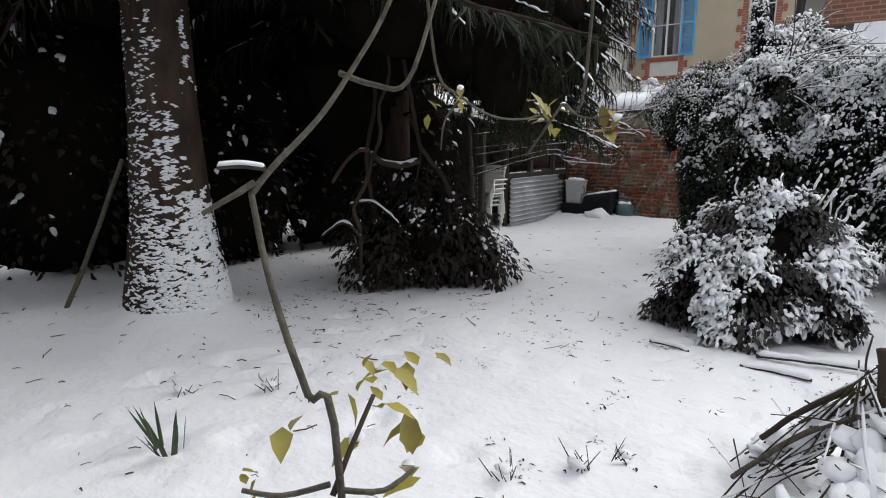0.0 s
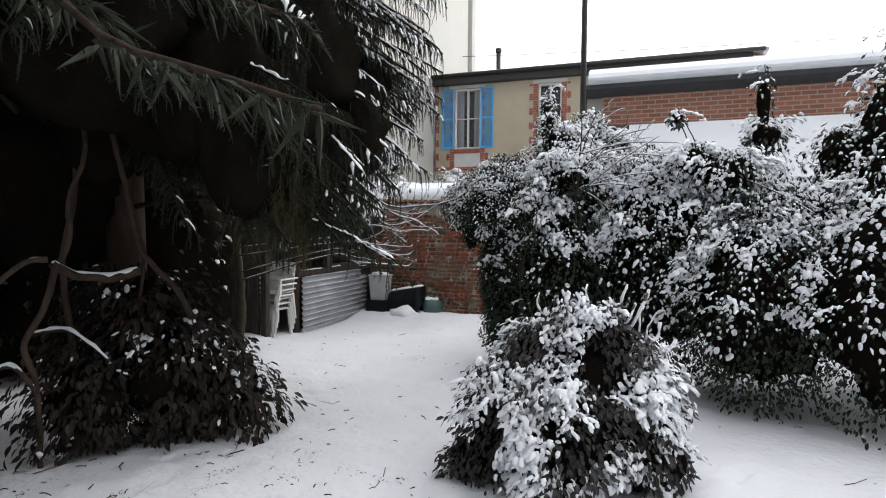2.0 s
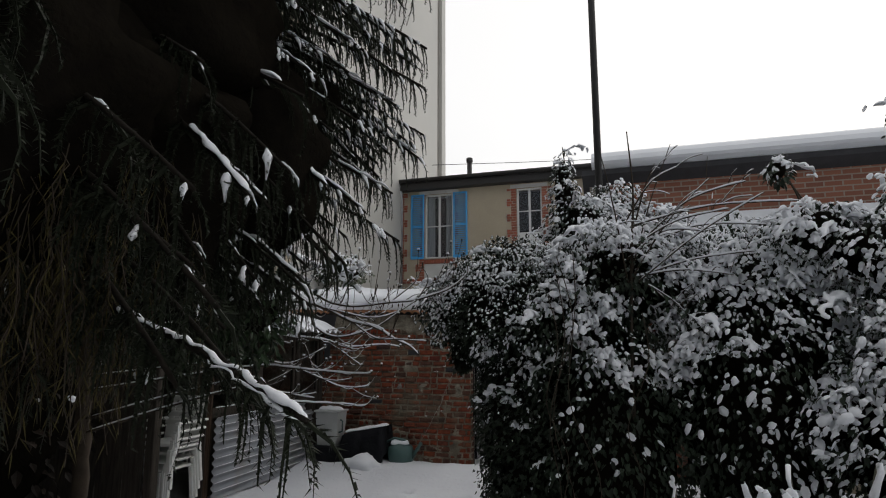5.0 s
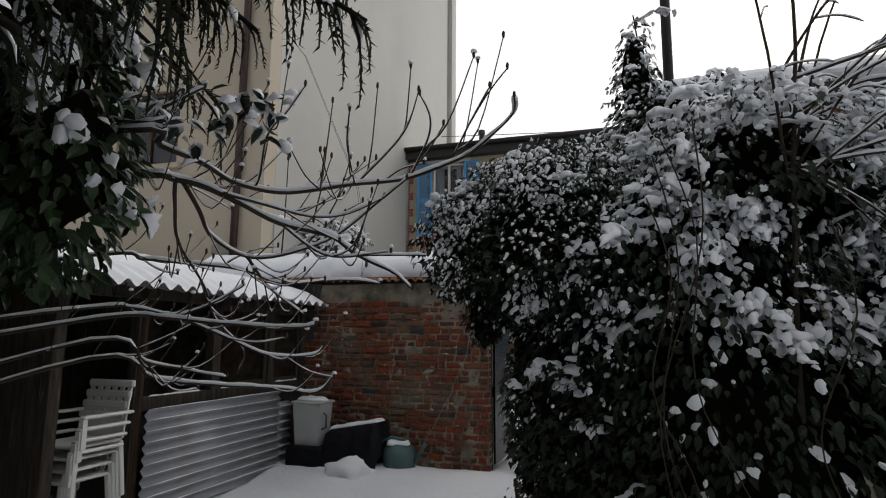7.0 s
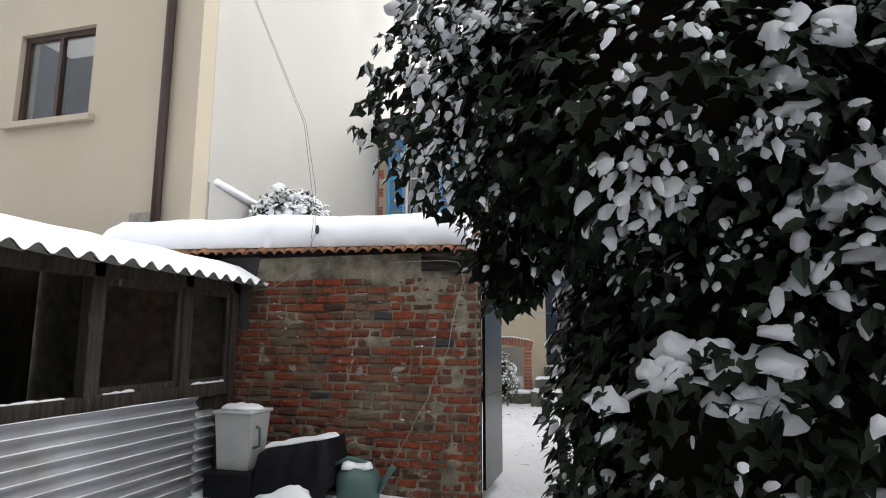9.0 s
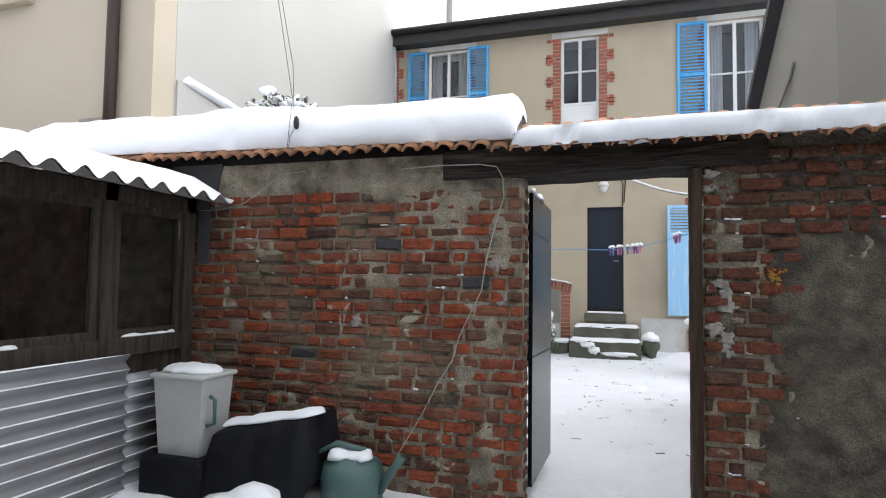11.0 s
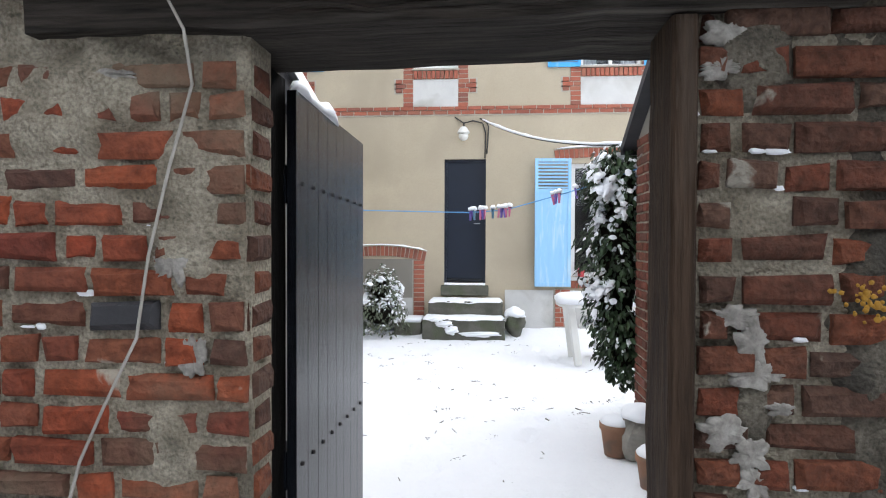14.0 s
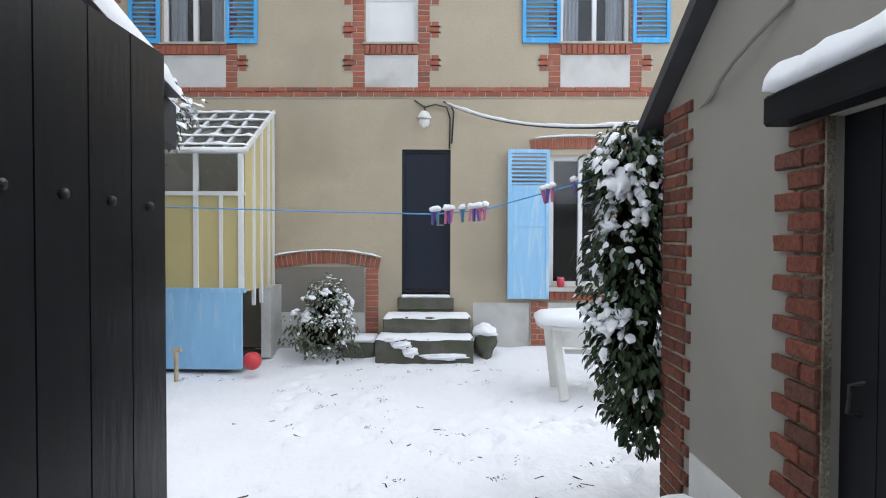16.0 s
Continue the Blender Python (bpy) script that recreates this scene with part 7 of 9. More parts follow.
def spruce():
    """A spruce whose bowed boughs carry hanging shoots, with thick snow along the outer boughs."""
    t = thing("spruce", "dark spruce with drooping snow-laden boughs", "tree", (-3.9, 5.9, 0))
    rng = np.random.default_rng(3)
    bx, by = -3.9, 5.9
    part("trunk", Mesh().tube([(bx, by, -0.05 + 9.0 * i / 12) for i in range(13)], [0.2 * (1.5 if i == 0 else 1.1 if i == 1 else 1.0) * (1 - 0.85 * i / 12) for i in range(13)], 16), BARK, t, smooth=True)
    tips = []
    for k in range(150):
        bearing, z = (rng.uniform(52, 118) if k < 112 else rng.uniform(48, 152)), (1.6 + 3.1 * rng.random() ** 1.35)
        low = np.interp(bearing, [48, 60, 72, 84, 95, 105, 152], [3.05, 2.6, 2.15, 1.88, 1.75, 1.62, 1.75])
        if z < low:
            z = low + (z - 1.6) * 0.5
        reach = np.interp(bearing, [48, 63, 83, 100, 108, 116, 123, 133, 152], [2.8, 3.0, 2.75, 2.95, 3.2, 3.5, 3.55, 3.3, 2.9]) * (1 - 0.1 * max(0.0, z - 3.3)) * rng.uniform(0.8, 1.0)
        if z < 2.1 and bearing > 108:
            reach *= 0.86
        tips.append((bearing, z, reach, rng.uniform(0.5, 1.0), rng.uniform(0.016, 0.03)))
    # the ones that stand out against the light, and the low one over the path
    tips += [(63.5, 3.06, 3.08, 0.55, 0.03), (66, 3.2, 2.9, 0.6, 0.03), (72, 2.9, 2.75, 0.6, 0.028), (82, 2.08, 2.76, 1.0, 0.036), (84, 2.4, 2.7, 0.9, 0.034), (100, 2.14, 2.95, 0.9, 0.034), (98, 2.24, 3.0, 0.9, 0.034), (108, 2.05, 3.2, 0.8, 0.04), (107, 1.8, 3.2, 0.8, 0.03), (104.8, 1.56, 3.38, 0.36, 0.034), (103, 1.6, 3.1, 0.7, 0.03), (106, 1.62, 3.0, 0.8, 0.026)]
    for k in range(18):
        tips.append((rng.uniform(58, 74), 2.9 + 1.6 * k / 17, rng.uniform(2.85, 3.1), rng.uniform(0.5, 0.8), 0.028))
    for k in range(46):
        tips.append((rng.uniform(150, 408), rng.uniform(2.4, 5.0), rng.uniform(2.2, 2.9), rng.uniform(0.5, 1.0), 0.02))
    for k in range(26):
        z = rng.uniform(4.8, 8.4)
        tips.append((rng.uniform(0, 360), z, 2.6 - 0.5 * (z - 4.8), rng.uniform(0.4, 0.8), 0.022))
    lots = {k: ([], [], []) for k in range(4)}
    snowy = {k: ([], [], []) for k in range(4)}
    strips = Mesh()
    for bearing, zt, reach, drop, load in tips:
        a = radians(bearing)
        out = Vector((math.sin(a), math.cos(a), 0))
        side = Vector((out.y, -out.x, 0))
        n = 26
        path = []
        for i in range(n + 1):
            u = i / n
            w = 0.05 * reach * noise.noise(Vector((u * 2.2, zt, bearing * 0.1)))
            path.append(Vector((bx, by, zt + drop)) + out * (reach * u) + side * w + Vector((0, 0, 0.12 * math.sin(math.pi * u) - drop * u ** 2.6)))
        part("bough", Mesh().tube(path, [0.024 * (1 - 0.85 * i / n) + 0.003 for i in range(n + 1)], 6), DARK_BOUGH, t, smooth=True)
        seen = 45 < bearing < 155 and zt < 4.8
        # snow in long broken loads along the outer part
        i = 12
        while i < n - 1:
            run = int(rng.integers(2, 6))
            if rng.random() < (0.6 if seen and bearing < 92 else 0.42 if seen and bearing < 101 else 0.0 if zt < 1.65 else 0.1):
                fine = [path[q].lerp(path[q + 1], f / 6) + Vector((0, 0, 0.014)) for q in range(i, min(i + run, n)) for f in range(6)]
                snow_strip(strips, [p + 0.014 * noise.noise_vector(p * 14) for p in fine], load * rng.uniform(0.8, 1.25), load * 0.8, 8, 1.0)
            i += run + int(rng.integers(0, 4))
        if zt < 1.58:
            # the low bough carries one rough load of snow to its tip
            fine = [path[q].lerp(path[q + 1], f / 9) + Vector((0, 0, 0.008)) for q in range(20, n) for f in range(9)]
            snow_strip(strips, [p + 0.012 * noise.noise_vector(p * 22) for p in fine], 0.023, 0.019, 9, 1.3)
            snow_strip(strips, [p - side * 0.012 - Vector((0, 0, 0.012)) + 0.016 * noise.noise_vector(p * 26) for p in fine[20:]], 0.015, 0.013, 8, 1.5)
            snow_strip(strips, [p + side * 0.012 - Vector((0, 0, 0.01)) + 0.016 * noise.noise_vector(p * 24) for p in fine[30:]], 0.014, 0.013, 8, 1.5)
        m = int(reach * (22 if seen else 8))
        for j in range(m):
            u = 0.4 + 0.6 * ((j + rng.random()) / m) ** 0.85
            q = min(n - 1, int(u * n))
            p = path[q].lerp(path[q + 1], u * n - q)
            fwd = (path[q + 1] - path[q]).normalized()
            sgn = rng.choice((-1.0, 1.0))
            y = side * (sgn * rng.uniform(0.5, 1.0)) + fwd * rng.uniform(0.3, 0.9)
            y.z = min(y.z, 0.1) - 0.1
            y.normalize()
            z = Vector((0, 0, 1)) - y * y.z
            z.normalize()
            x = y.cross(z)
            size = rng.uniform(0.17, 0.31) * (1.1 - 0.35 * u)
            if not seen:
                size *= 1.5
            k = int(rng.integers(0, 4))
            T = np.array([list(x), list(y), list(z)]).T
            lots[k][0].append(list(p)), lots[k][1].append(T), lots[k][2].append(size)
            if u > 0.5 and rng.random() < (0.3 + 0.9 * noise.noise(p * 2.6)) * (1.3 if seen and bearing < 92 else 0.45 if seen and bearing < 102 else 0.2):
                snowy[k][0].append(list(p)), snowy[k][1].append(T), snowy[k][2].append(size * rng.uniform(0.75, 1.0))
    for name, which, pool, mat in (("needles", 0, lots, NEEDLE), ("shoot_snow", 1, snowy, SNOW)):
        pieces = []
        for k in range(4):
            if pool[k][0]:
                tv, tf = np.array(FINGERS[k][which][0]), np.array(FINGERS[k][which][1])
                P, T, S = np.array(pool[k][0]), np.array(pool[k][1]), np.array(pool[k][2])
                v = np.einsum("nij,nkj->nki", T, tv[None] * S[:, None, None]) + P[:, None, :]
                pieces.append((v.reshape(-1, 3), (tf[None] + (np.arange(len(P)) * len(tv))[:, None, None]).reshape(-1, 3)))
        part(name, array_mesh(name, *join_arrays(pieces), mat, which == 1), mat, t, kind="stuff")
    part("bough_snow", strips, SNOW, t, smooth=True, kind="stuff")
    # lank olive twigs that hang in a curtain from the nearer boughs
    P, D, S = [], [], []
    hub = [(rng.uniform(99, 114), rng.uniform(2.1, 2.65), rng.uniform(1.9, 2.4)) for k in range(60)]
    bare = Mesh()
    for k in range(250):
        b, r, z = hub[int(rng.integers(len(hub)))]
        a = radians(b + rng.normal(0, 1.2))
        r = r + rng.normal(0, 0.05)
        p = Vector((bx + r * math.sin(a), by + r * math.cos(a), z))
        long = rng.uniform(0.25, 0.65)
        if p.z - long < 1.4:
            long = max(0.15, p.z - 1.4 - rng.uniform(0, 0.25))
        line = bend(p, p + Vector((rng.normal(0, 0.06), rng.normal(0, 0.06), -long)), 0, 0.05, 6, k)
        bare.tube(line, 0.0018, 3, False)
        for q in range(int(long / 0.045)):
            u = (q + rng.random()) * 0.045 / long * 6
            i = min(5, int(u))
            P.append(list(line[i].lerp(line[i + 1], min(1, u - i))))
            D.append([rng.normal(0, 0.45), rng.normal(0, 0.45), -1.0])
            S.append(rng.uniform(0.05, 0.085))
    part("hanging_twigs", bare, TWIG, t, "thin brown hanging twigs", kind="stuff")
    P, D, S = np.array(P), np.array(D), np.array(S)
    part("hanging_needles", scatter("hanging_needles", needle_spray(5, 12, 1.0, 0.55), P, dir_frames(D, rng), S, CEDAR, False), CEDAR, t, "yellowish hanging sprays", kind="stuff")
    # bare reddish twigs hanging from the highest near boughs
    reds = Mesh()
    for k in range(26):
        p = Vector((-0.3 + rng.normal(0, 0.1), 4.45 + rng.normal(0, 0.2), 3.4))
        e = p + Vector((rng.normal(0.02, 0.08), rng.normal(0, 0.08), -rng.uniform(0.25, 0.55)))
        line = bend(p, e, 0, 0.07, 7, k)
        reds.tube(line, [0.0026 - 0.0002 * i for i in range(8)], 4, False)
        for q in (3, 5):
            reds.tube([line[q], line[q] + Vector((rng.normal(0, 0.03), rng.normal(0, 0.03), -0.09))], 0.0015, 3, False)
    part("bare_twigs", reds, TWIG, t, "bare reddish hanging twigs", kind="stuff")
    return t


SPRUCE = spruce()
# the big spruce, of which mostly the snow-plastered trunk shows
LARGE_SPRUCE = conifer("large_spruce", "tall spruce with a thick trunk plastered with snow", (-4.05, 2.95, 0), 12.0, 0.34,
        spruce_boughs(8, 2.9, 11, 56, 3.6, 1.0, (0, 360), (0.6, 1.4)), NEEDLE, 8, 0.06, spray=0.2, per=0.8, needles=9, fine=1.3)


def crown_shade(t, lobes):
    """Added near-black lobes for the shade inside a dense conifer; they also block light."""
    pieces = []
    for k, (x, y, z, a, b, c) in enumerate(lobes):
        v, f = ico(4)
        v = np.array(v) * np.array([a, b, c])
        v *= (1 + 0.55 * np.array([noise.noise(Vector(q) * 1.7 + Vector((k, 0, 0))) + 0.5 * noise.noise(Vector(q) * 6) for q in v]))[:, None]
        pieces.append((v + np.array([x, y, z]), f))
    part("inner_tangle", array_mesh("inner_tangle", *join_arrays(pieces), SHADE_CORE), SHADE_CORE, t, kind="stuff")


crown_shade(SPRUCE, [(-3.6, 5.8, 3.3, 1.15, 1.1, 0.95), (-3.9, 5.9, 4.6, 1.6, 1.6, 1.3), (-4.5, 5.6, 2.4, 0.7, 0.8, 1.0), (-2.4, 5.95, 3.1, 0.6, 0.45, 0.5), (-2.8, 6.2, 2.6, 0.5, 0.45, 0.4), (-3.2, 6.6, 3.4, 0.7, 0.6, 0.6), (-2.3, 6.5, 3.3, 0.42, 0.36, 0.4), (-2.5, 5.3, 2.7, 0.6, 0.5, 0.45), (-2.0, 4.95, 2.8, 0.45, 0.4, 0.5), (-2.6, 4.7, 3.0, 0.6, 0.5, 0.5), (-1.75, 5.5, 2.5, 0.42, 0.5, 0.5), (-1.8, 6.1, 2.55, 0.42, 0.45, 0.42), (-1.7, 5.0, 2.4, 0.42, 0.4, 0.5), (-2.0, 6.6, 3.1, 0.45, 0.4, 0.45), (-1.9, 5.6, 3.2, 0.5, 0.6, 0.5)])
# mostly unseen lobes, added to cut sky light and close bright gaps
crown_shade(LARGE_SPRUCE, [(-4.05, 2.95, 5.0, 2.1, 2.1, 1.5), (-5.6, 4.4, 4.6, 1.4, 1.4, 1.1), (-5.7, 1.6, 4.6, 1.4, 1.4, 1.1), (-6.6, 1.0, 3.4, 0.9, 1.7, 1.0), (-6.6, 4.0, 3.5, 0.9, 1.7, 1.0), (-6.2, 6.6, 3.5, 0.9, 1.3, 1.0), (-3.0, 4.0, 4.3, 1.4, 1.2, 0.6), (-2.6, 2.4, 4.6, 1.3, 1.2, 0.7)])


def trunk_snow():
    """Snow driven against the big spruce's trunk."""
    rng = np.random.default_rng(5)
    n = 15000
    z = rng.uniform(0.0, 1, n) ** 1.3 * 3.8
    a = rng.normal(0.75, 0.8, n)
    drift = np.array([0.6 * noise.noise(Vector((q * 1.8, w * 1.6, 1.0))) + 0.7 * noise.noise(Vector((q * 6, w * 17, 4.0))) for q, w in zip(a, z)]) + 1.4 * np.exp(-z * 1.7) - 0.04 * z - 0.25 * (a - 0.75)
    w = drift > 0.36
    z, a = z[w], a[w]
    n = len(z)
    r = np.interp(z, [0, 0.95, 1.95, 2.95, 3.95], [0.5, 0.354, 0.292, 0.268, 0.244]) + 0.003
    p = np.stack((-4.05 + r * np.sin(a + 1.1), 2.95 - r * np.cos(a + 1.1), z), 1)
    nrm = np.stack((np.sin(a + 1.1), -np.cos(a + 1.1), np.full(n, 0.25)), 1)
    b = rng.uniform(0.003, 0.013, n) * (1.3 - 0.15 * z)
    sz = np.stack((b * rng.uniform(1.4, 4.0, n), b * rng.uniform(0.5, 1.0, n), b * 0.4), 1)
    ob = new("snow", scatter("snow", SMALL_BLOB, p, frames(nrm, rng, 0.5), sz, SNOW))
    tagged(ob, "patches of snow stuck to the spruce trunk", "snow", kind="stuff")


trunk_snow()

# hedge to the right of the path, ivy over an old shrub
hedge = thing("ivy_hedge", "tall overgrown ivy hedge loaded with clumps of snow", "hedge", (0.6, 8.9, 0))
shrub(hedge, [(-0.12, 8.75, 1.05, 0.8, 0.75, 1.25), (-0.3, 8.9, 1.85, 0.85, 0.75, 0.75), (0.0, 8.8, 2.2, 0.7, 0.65, 0.6), (1.0, 8.9, 1.3, 1.1, 1.0, 1.35), (2.1, 9.0, 1.35, 1.2, 1.0, 1.35), (3.3, 9.1, 1.35, 1.3, 1.1, 1.35), (4.7, 9.0, 1.5, 1.4, 1.2, 1.7),
              (0.9, 9.0, 2.05, 0.9, 0.8, 0.65), (6.2, 9.0, 1.5, 1.4, 1.2, 1.7), (1.9, 8.0, 1.0, 0.9, 0.8, 1.15), (2.9, 7.6, 1.1, 1.0, 0.85, 1.35), (3.0, 8.4, 2.3, 0.42, 0.4, 1.35), (-0.48, 9.45, 3.1, 0.14, 0.14, 0.5), (-0.3, 9.5, 2.75, 0.4, 0.35, 0.4), (-0.05, 9.95, 2.7, 0.45, 0.4, 0.7), (0.35, 9.9, 2.6, 0.5, 0.4, 0.5), (2.6, 8.5, 2.5, 0.3, 0.25, 0.35),
              (1.92, 8.5, 3.0, 0.1, 0.1, 0.42), (1.95, 8.5, 2.72, 0.22, 0.2, 0.18), (1.11, 8.5, 2.95, 0.09, 0.09, 0.1), (1.08, 8.3, 2.92, 0.08, 0.08, 0.11), (1.3, 8.3, 2.45, 0.3, 0.25, 0.25), (1.6, 8.2, 2.3, 0.4, 0.4, 0.3)],
      40000, OVAL_LEAF, 0.054, IVY, 11, 0.85, 0.95, 0, 0.6, shelves=560, shelf=(0.21, 0.036), heavy=(2.2, 8.65, 1.4), depth=0.34, rough=0.2, zmin=0.02, lee_y=8.6, drift=(3.4, 0.46, 1.7, 1.25, 0.4),
      seen=lambda x, y, z: (1.0 if x < 0.6 else 0.65 if x < 2.2 else 0.35) * (1.0 if y < 9.2 or x < 0.1 or z > 2.3 else 0.1), droop=0.9)
# the ivy at the end of the hedge, hanging over the path
ivy = thing("ivy_hedge", "dark glossy ivy hanging over the path with lumps of snow", "ivy", (-0.9, 9.0, 0))
shrub(ivy, [(-0.88, 8.6, 2.0, 0.5, 0.42, 0.5), (-1.1, 8.75, 2.15, 0.4, 0.36, 0.36), (-0.72, 9.2, 1.25, 0.45, 0.45, 1.2), (-0.9, 9.3, 2.3, 0.55, 0.48, 0.48), (-1.24, 8.68, 2.06, 0.38, 0.3, 0.34), (-1.08, 8.75, 1.83, 0.34, 0.3, 0.28), (-1.1, 9.1, 2.1, 0.36, 0.33, 0.34), (-1.32, 8.85, 1.68, 0.15, 0.15, 0.24), (-0.75, 8.7, 1.2, 0.42, 0.4, 0.9), (-0.95, 9.25, 0.6, 0.3, 0.3, 0.45), (-1.04, 9.1, 1.0, 0.22, 0.26, 0.8), (-1.1, 8.95, 1.3, 0.17, 0.2, 0.5), (-0.8, 8.9, 0.5, 0.4, 0.4, 0.5)],
      18000, IVY_LEAF, 0.037, IVY, 12, 1.0, 0.8, 34, 0.66, depth=0.4, rough=0.3, drift=(4.6, 0.78, 1.6, 1.3), near_x=-1.28, droop=1.0, blob_size=(0.014, 0.034), shelves=24, shelf=(0.1, 0.016))
def snow_lumps(parent, at, wide, tall, count, seed):
    """A clot of snow caught on bent twigs: lumps leaning together, flatter below."""
    rng = np.random.default_rng(seed)
    q = rng.normal(size=(count, 3)) * np.array([wide, wide * 0.6, tall]) * 0.45
    r = rng.uniform(0.018, 0.038, count)
    sz = np.stack((r * rng.uniform(0.9, 1.4, count), r, r * rng.uniform(0.6, 1.0, count)), 1)
    v = scatter("snow_clot", ico(3, seed, 0.5, 0.45), np.array(at) + q, frames(np.array([[0, 0, 1.0]]) + rng.normal(size=(count, 3)) * 0.3, rng), sz, SNOW)
    part("snow_clot", v, SNOW, parent, kind="stuff")


for k, (at, wide, tall, count) in enumerate((((-0.93, 8.42, 1.36), 0.16, 0.1, 15), ((-0.82, 8.46, 1.29), 0.12, 0.05, 8), ((-0.68, 8.42, 1.68), 0.16, 0.1, 13), ((-0.58, 8.3, 1.95), 0.16, 0.12, 13), ((-0.5, 8.28, 2.08), 0.14, 0.1, 12), ((-0.98, 8.5, 1.86), 0.1, 0.05, 8), ((-0.76, 8.4, 1.14), 0.14, 0.03, 6))):
    snow_lumps(ivy, at, wide, tall, count, k)
# a half-bare shrub in front of the hedge, its long shoots bowed under snow
fan = thing("snowy_shrub", "half-bare shrub with long snow-lined shoots against the hedge", "shrub", (0.1, 8.3, 0))
# heap of cut branches in the middle of the garden
heap = thing("brush_heap", "heap of cut leafy branches covered in snow", "brush heap", (0.42, 5.8, 0))
shrub(heap, [(0.42, 5.95, 0.5, 0.6, 0.48, 0.68), (0.02, 5.75, 0.28, 0.46, 0.42, 0.52), (0.78, 5.9, 0.3, 0.44, 0.42, 0.55), (0.4, 5.52, 0.28, 0.42, 0.36, 0.42), (0.5, 6.0, 0.95, 0.4, 0.32, 0.26), (0.15, 5.95, 0.85, 0.3, 0.3, 0.3), (0.34, 5.24, 0.1, 0.17, 0.15, 0.16), (-0.3, 5.6, 0.1, 0.2, 0.2, 0.18), (1.0, 5.95, 0.16, 0.24, 0.25, 0.28)],
      9500, OVAL_LEAF, 0.056, HEAP_LEAF, 13, 0.8, 1.05, 0, 0.66, shelves=190, shelf=(0.18, 0.03), depth=0.32, rough=0.6, drift=(2.6, 0.28, 2.9, 0.0), droop=0.8)
twig_line(heap, [(0.6, 6.3, 0.84), (0.85, 6.36, 0.85), (1.1, 6.4, 0.86)], 0.02, 0.018, PALE_TWIG, 0.024, "cut_branch", 4, 2)
rk = random.Random(3)
for i, (a, b, r) in enumerate([((0.6, 6.02, 0.7), (0.74, 6.1, 1.36), 0.012), ((0.66, 6.05, 0.75), (0.89, 6.1, 1.33), 0.013), ((0.74, 6.0, 0.7), (0.97, 6.1, 1.1), 0.014), ((0.72, 6.1, 0.5), (1.08, 6.12, 0.98), 0.015), ((0.55, 6.0, 0.8), (0.62, 6.05, 1.27), 0.009),
                               ((0.62, 6.05, 0.8), (0.8, 6.0, 1.24), 0.008), ((0.7, 6.05, 0.62), (0.86, 6.2, 1.2), 0.008), ((0.8, 5.95, 0.55), (0.84, 6.0, 0.98), 0.009), ((0.45, 5.95, 0.9), (0.47, 6.0, 1.36), 0.007), ((0.2, 5.9, 0.8), (0.14, 5.9, 1.3), 0.006), ((0.9, 6.0, 0.45), (1.2, 6.05, 0.72), 0.008), ((0.66, 6.0, 0.7), (1.0, 6.0, 1.2), 0.007)]):
    pth = bend(a, b, 0, 0.06, 6, i)
    part("cut_branch", Mesh().tube(pth, [r * (1 - 0.05 * q) for q in range(7)], 7), PALE_TWIG, heap, "bare cut stub", smooth=True)
    # snow down the side of the stub that faces the camera, to fit its view
    fine = bend(a, b, 0, 0.06, 18, i)
    s = Mesh().tube([p + Vector((0.0, -0.5 * r, 0.3 * r)) for p in fine], [r * 0.75 + 0.008 * abs(noise.noise(Vector((q * 0.7, i, 0)))) + 0.0015 * (q % 2) for q in range(19)], 8)
    part("branch_snow", s, SNOW, heap, smooth=True)
# bush under the spruces
bush = thing("laurel_bush", "low dark evergreen bush with reddish withered leaves", "bush", (-2.95, 5.15, 0))
shrub(bush, [(-2.95, 5.45, 0.45, 0.62, 0.5, 0.55), (-2.55, 5.75, 0.3, 0.45, 0.4, 0.38), (-3.3, 5.5, 0.9, 0.62, 0.5, 0.6), (-3.25, 5.0, 0.35, 0.5, 0.42, 0.5)], 6500, OVAL_LEAF, 0.085, RED_LEAF, 17, 0.2, 0.7, 0, 0.6, rough=0.6, depth=0.45, drift=(3.0, -0.1, 1.5, 0.0), droop=0.9)
# dim evergreen screen along the far side of the garden
screen = thing("evergreen_screen", "dark evergreen shrubs along the garden boundary", "shrubs", (-7, 4, 0))
shrub(screen, [(-7.2, 1.0, 1.4, 1.2, 1.4, 1.8), (-7.0, 3.2, 1.6, 1.2, 1.4, 2.0), (-6.9, 5.4, 1.7, 1.2, 1.4, 2.2), (-6.6, 7.6, 1.8, 1.2, 1.4, 2.2), (-5.6, 7.9, 1.5, 1.0, 0.9, 1.6), (-5.9, 6.6, 1.0, 0.9, 1.0, 1.3), (-5.9, 4.6, 0.9, 0.9, 1.2, 1.2), (-6.8, -1.2, 1.5, 1.2, 1.4, 2.0)],
      8000, LEAF, 0.12, RED_LEAF, 19, 0.3, 0.75, 0, 0.85, drift=(2.6, 0.1, 1.8, 0.0), droop=0.7)
# ivy at the corner of the outbuilding
corner = thing("corner_ivy", "glossy evergreen climber hanging from the outbuilding corner with snow", "climber", (-0.5, 16.3, 0.3))
shrub(corner, [(-0.5, 16.3, 1.3, 0.3, 0.32, 0.9), (-0.45, 16.3, 2.0, 0.38, 0.34, 0.36), (-0.42, 16.3, 0.65, 0.25, 0.3, 0.42)], 3800, OVAL_LEAF, 0.072, LAUREL, 23, 0.6, 0.95, 8, 0.6, depth=0.45, zmin=0.1, drift=(4.0, 0.2, 1.6, 0.0), droop=0.9, blob_size=(0.025, 0.05))
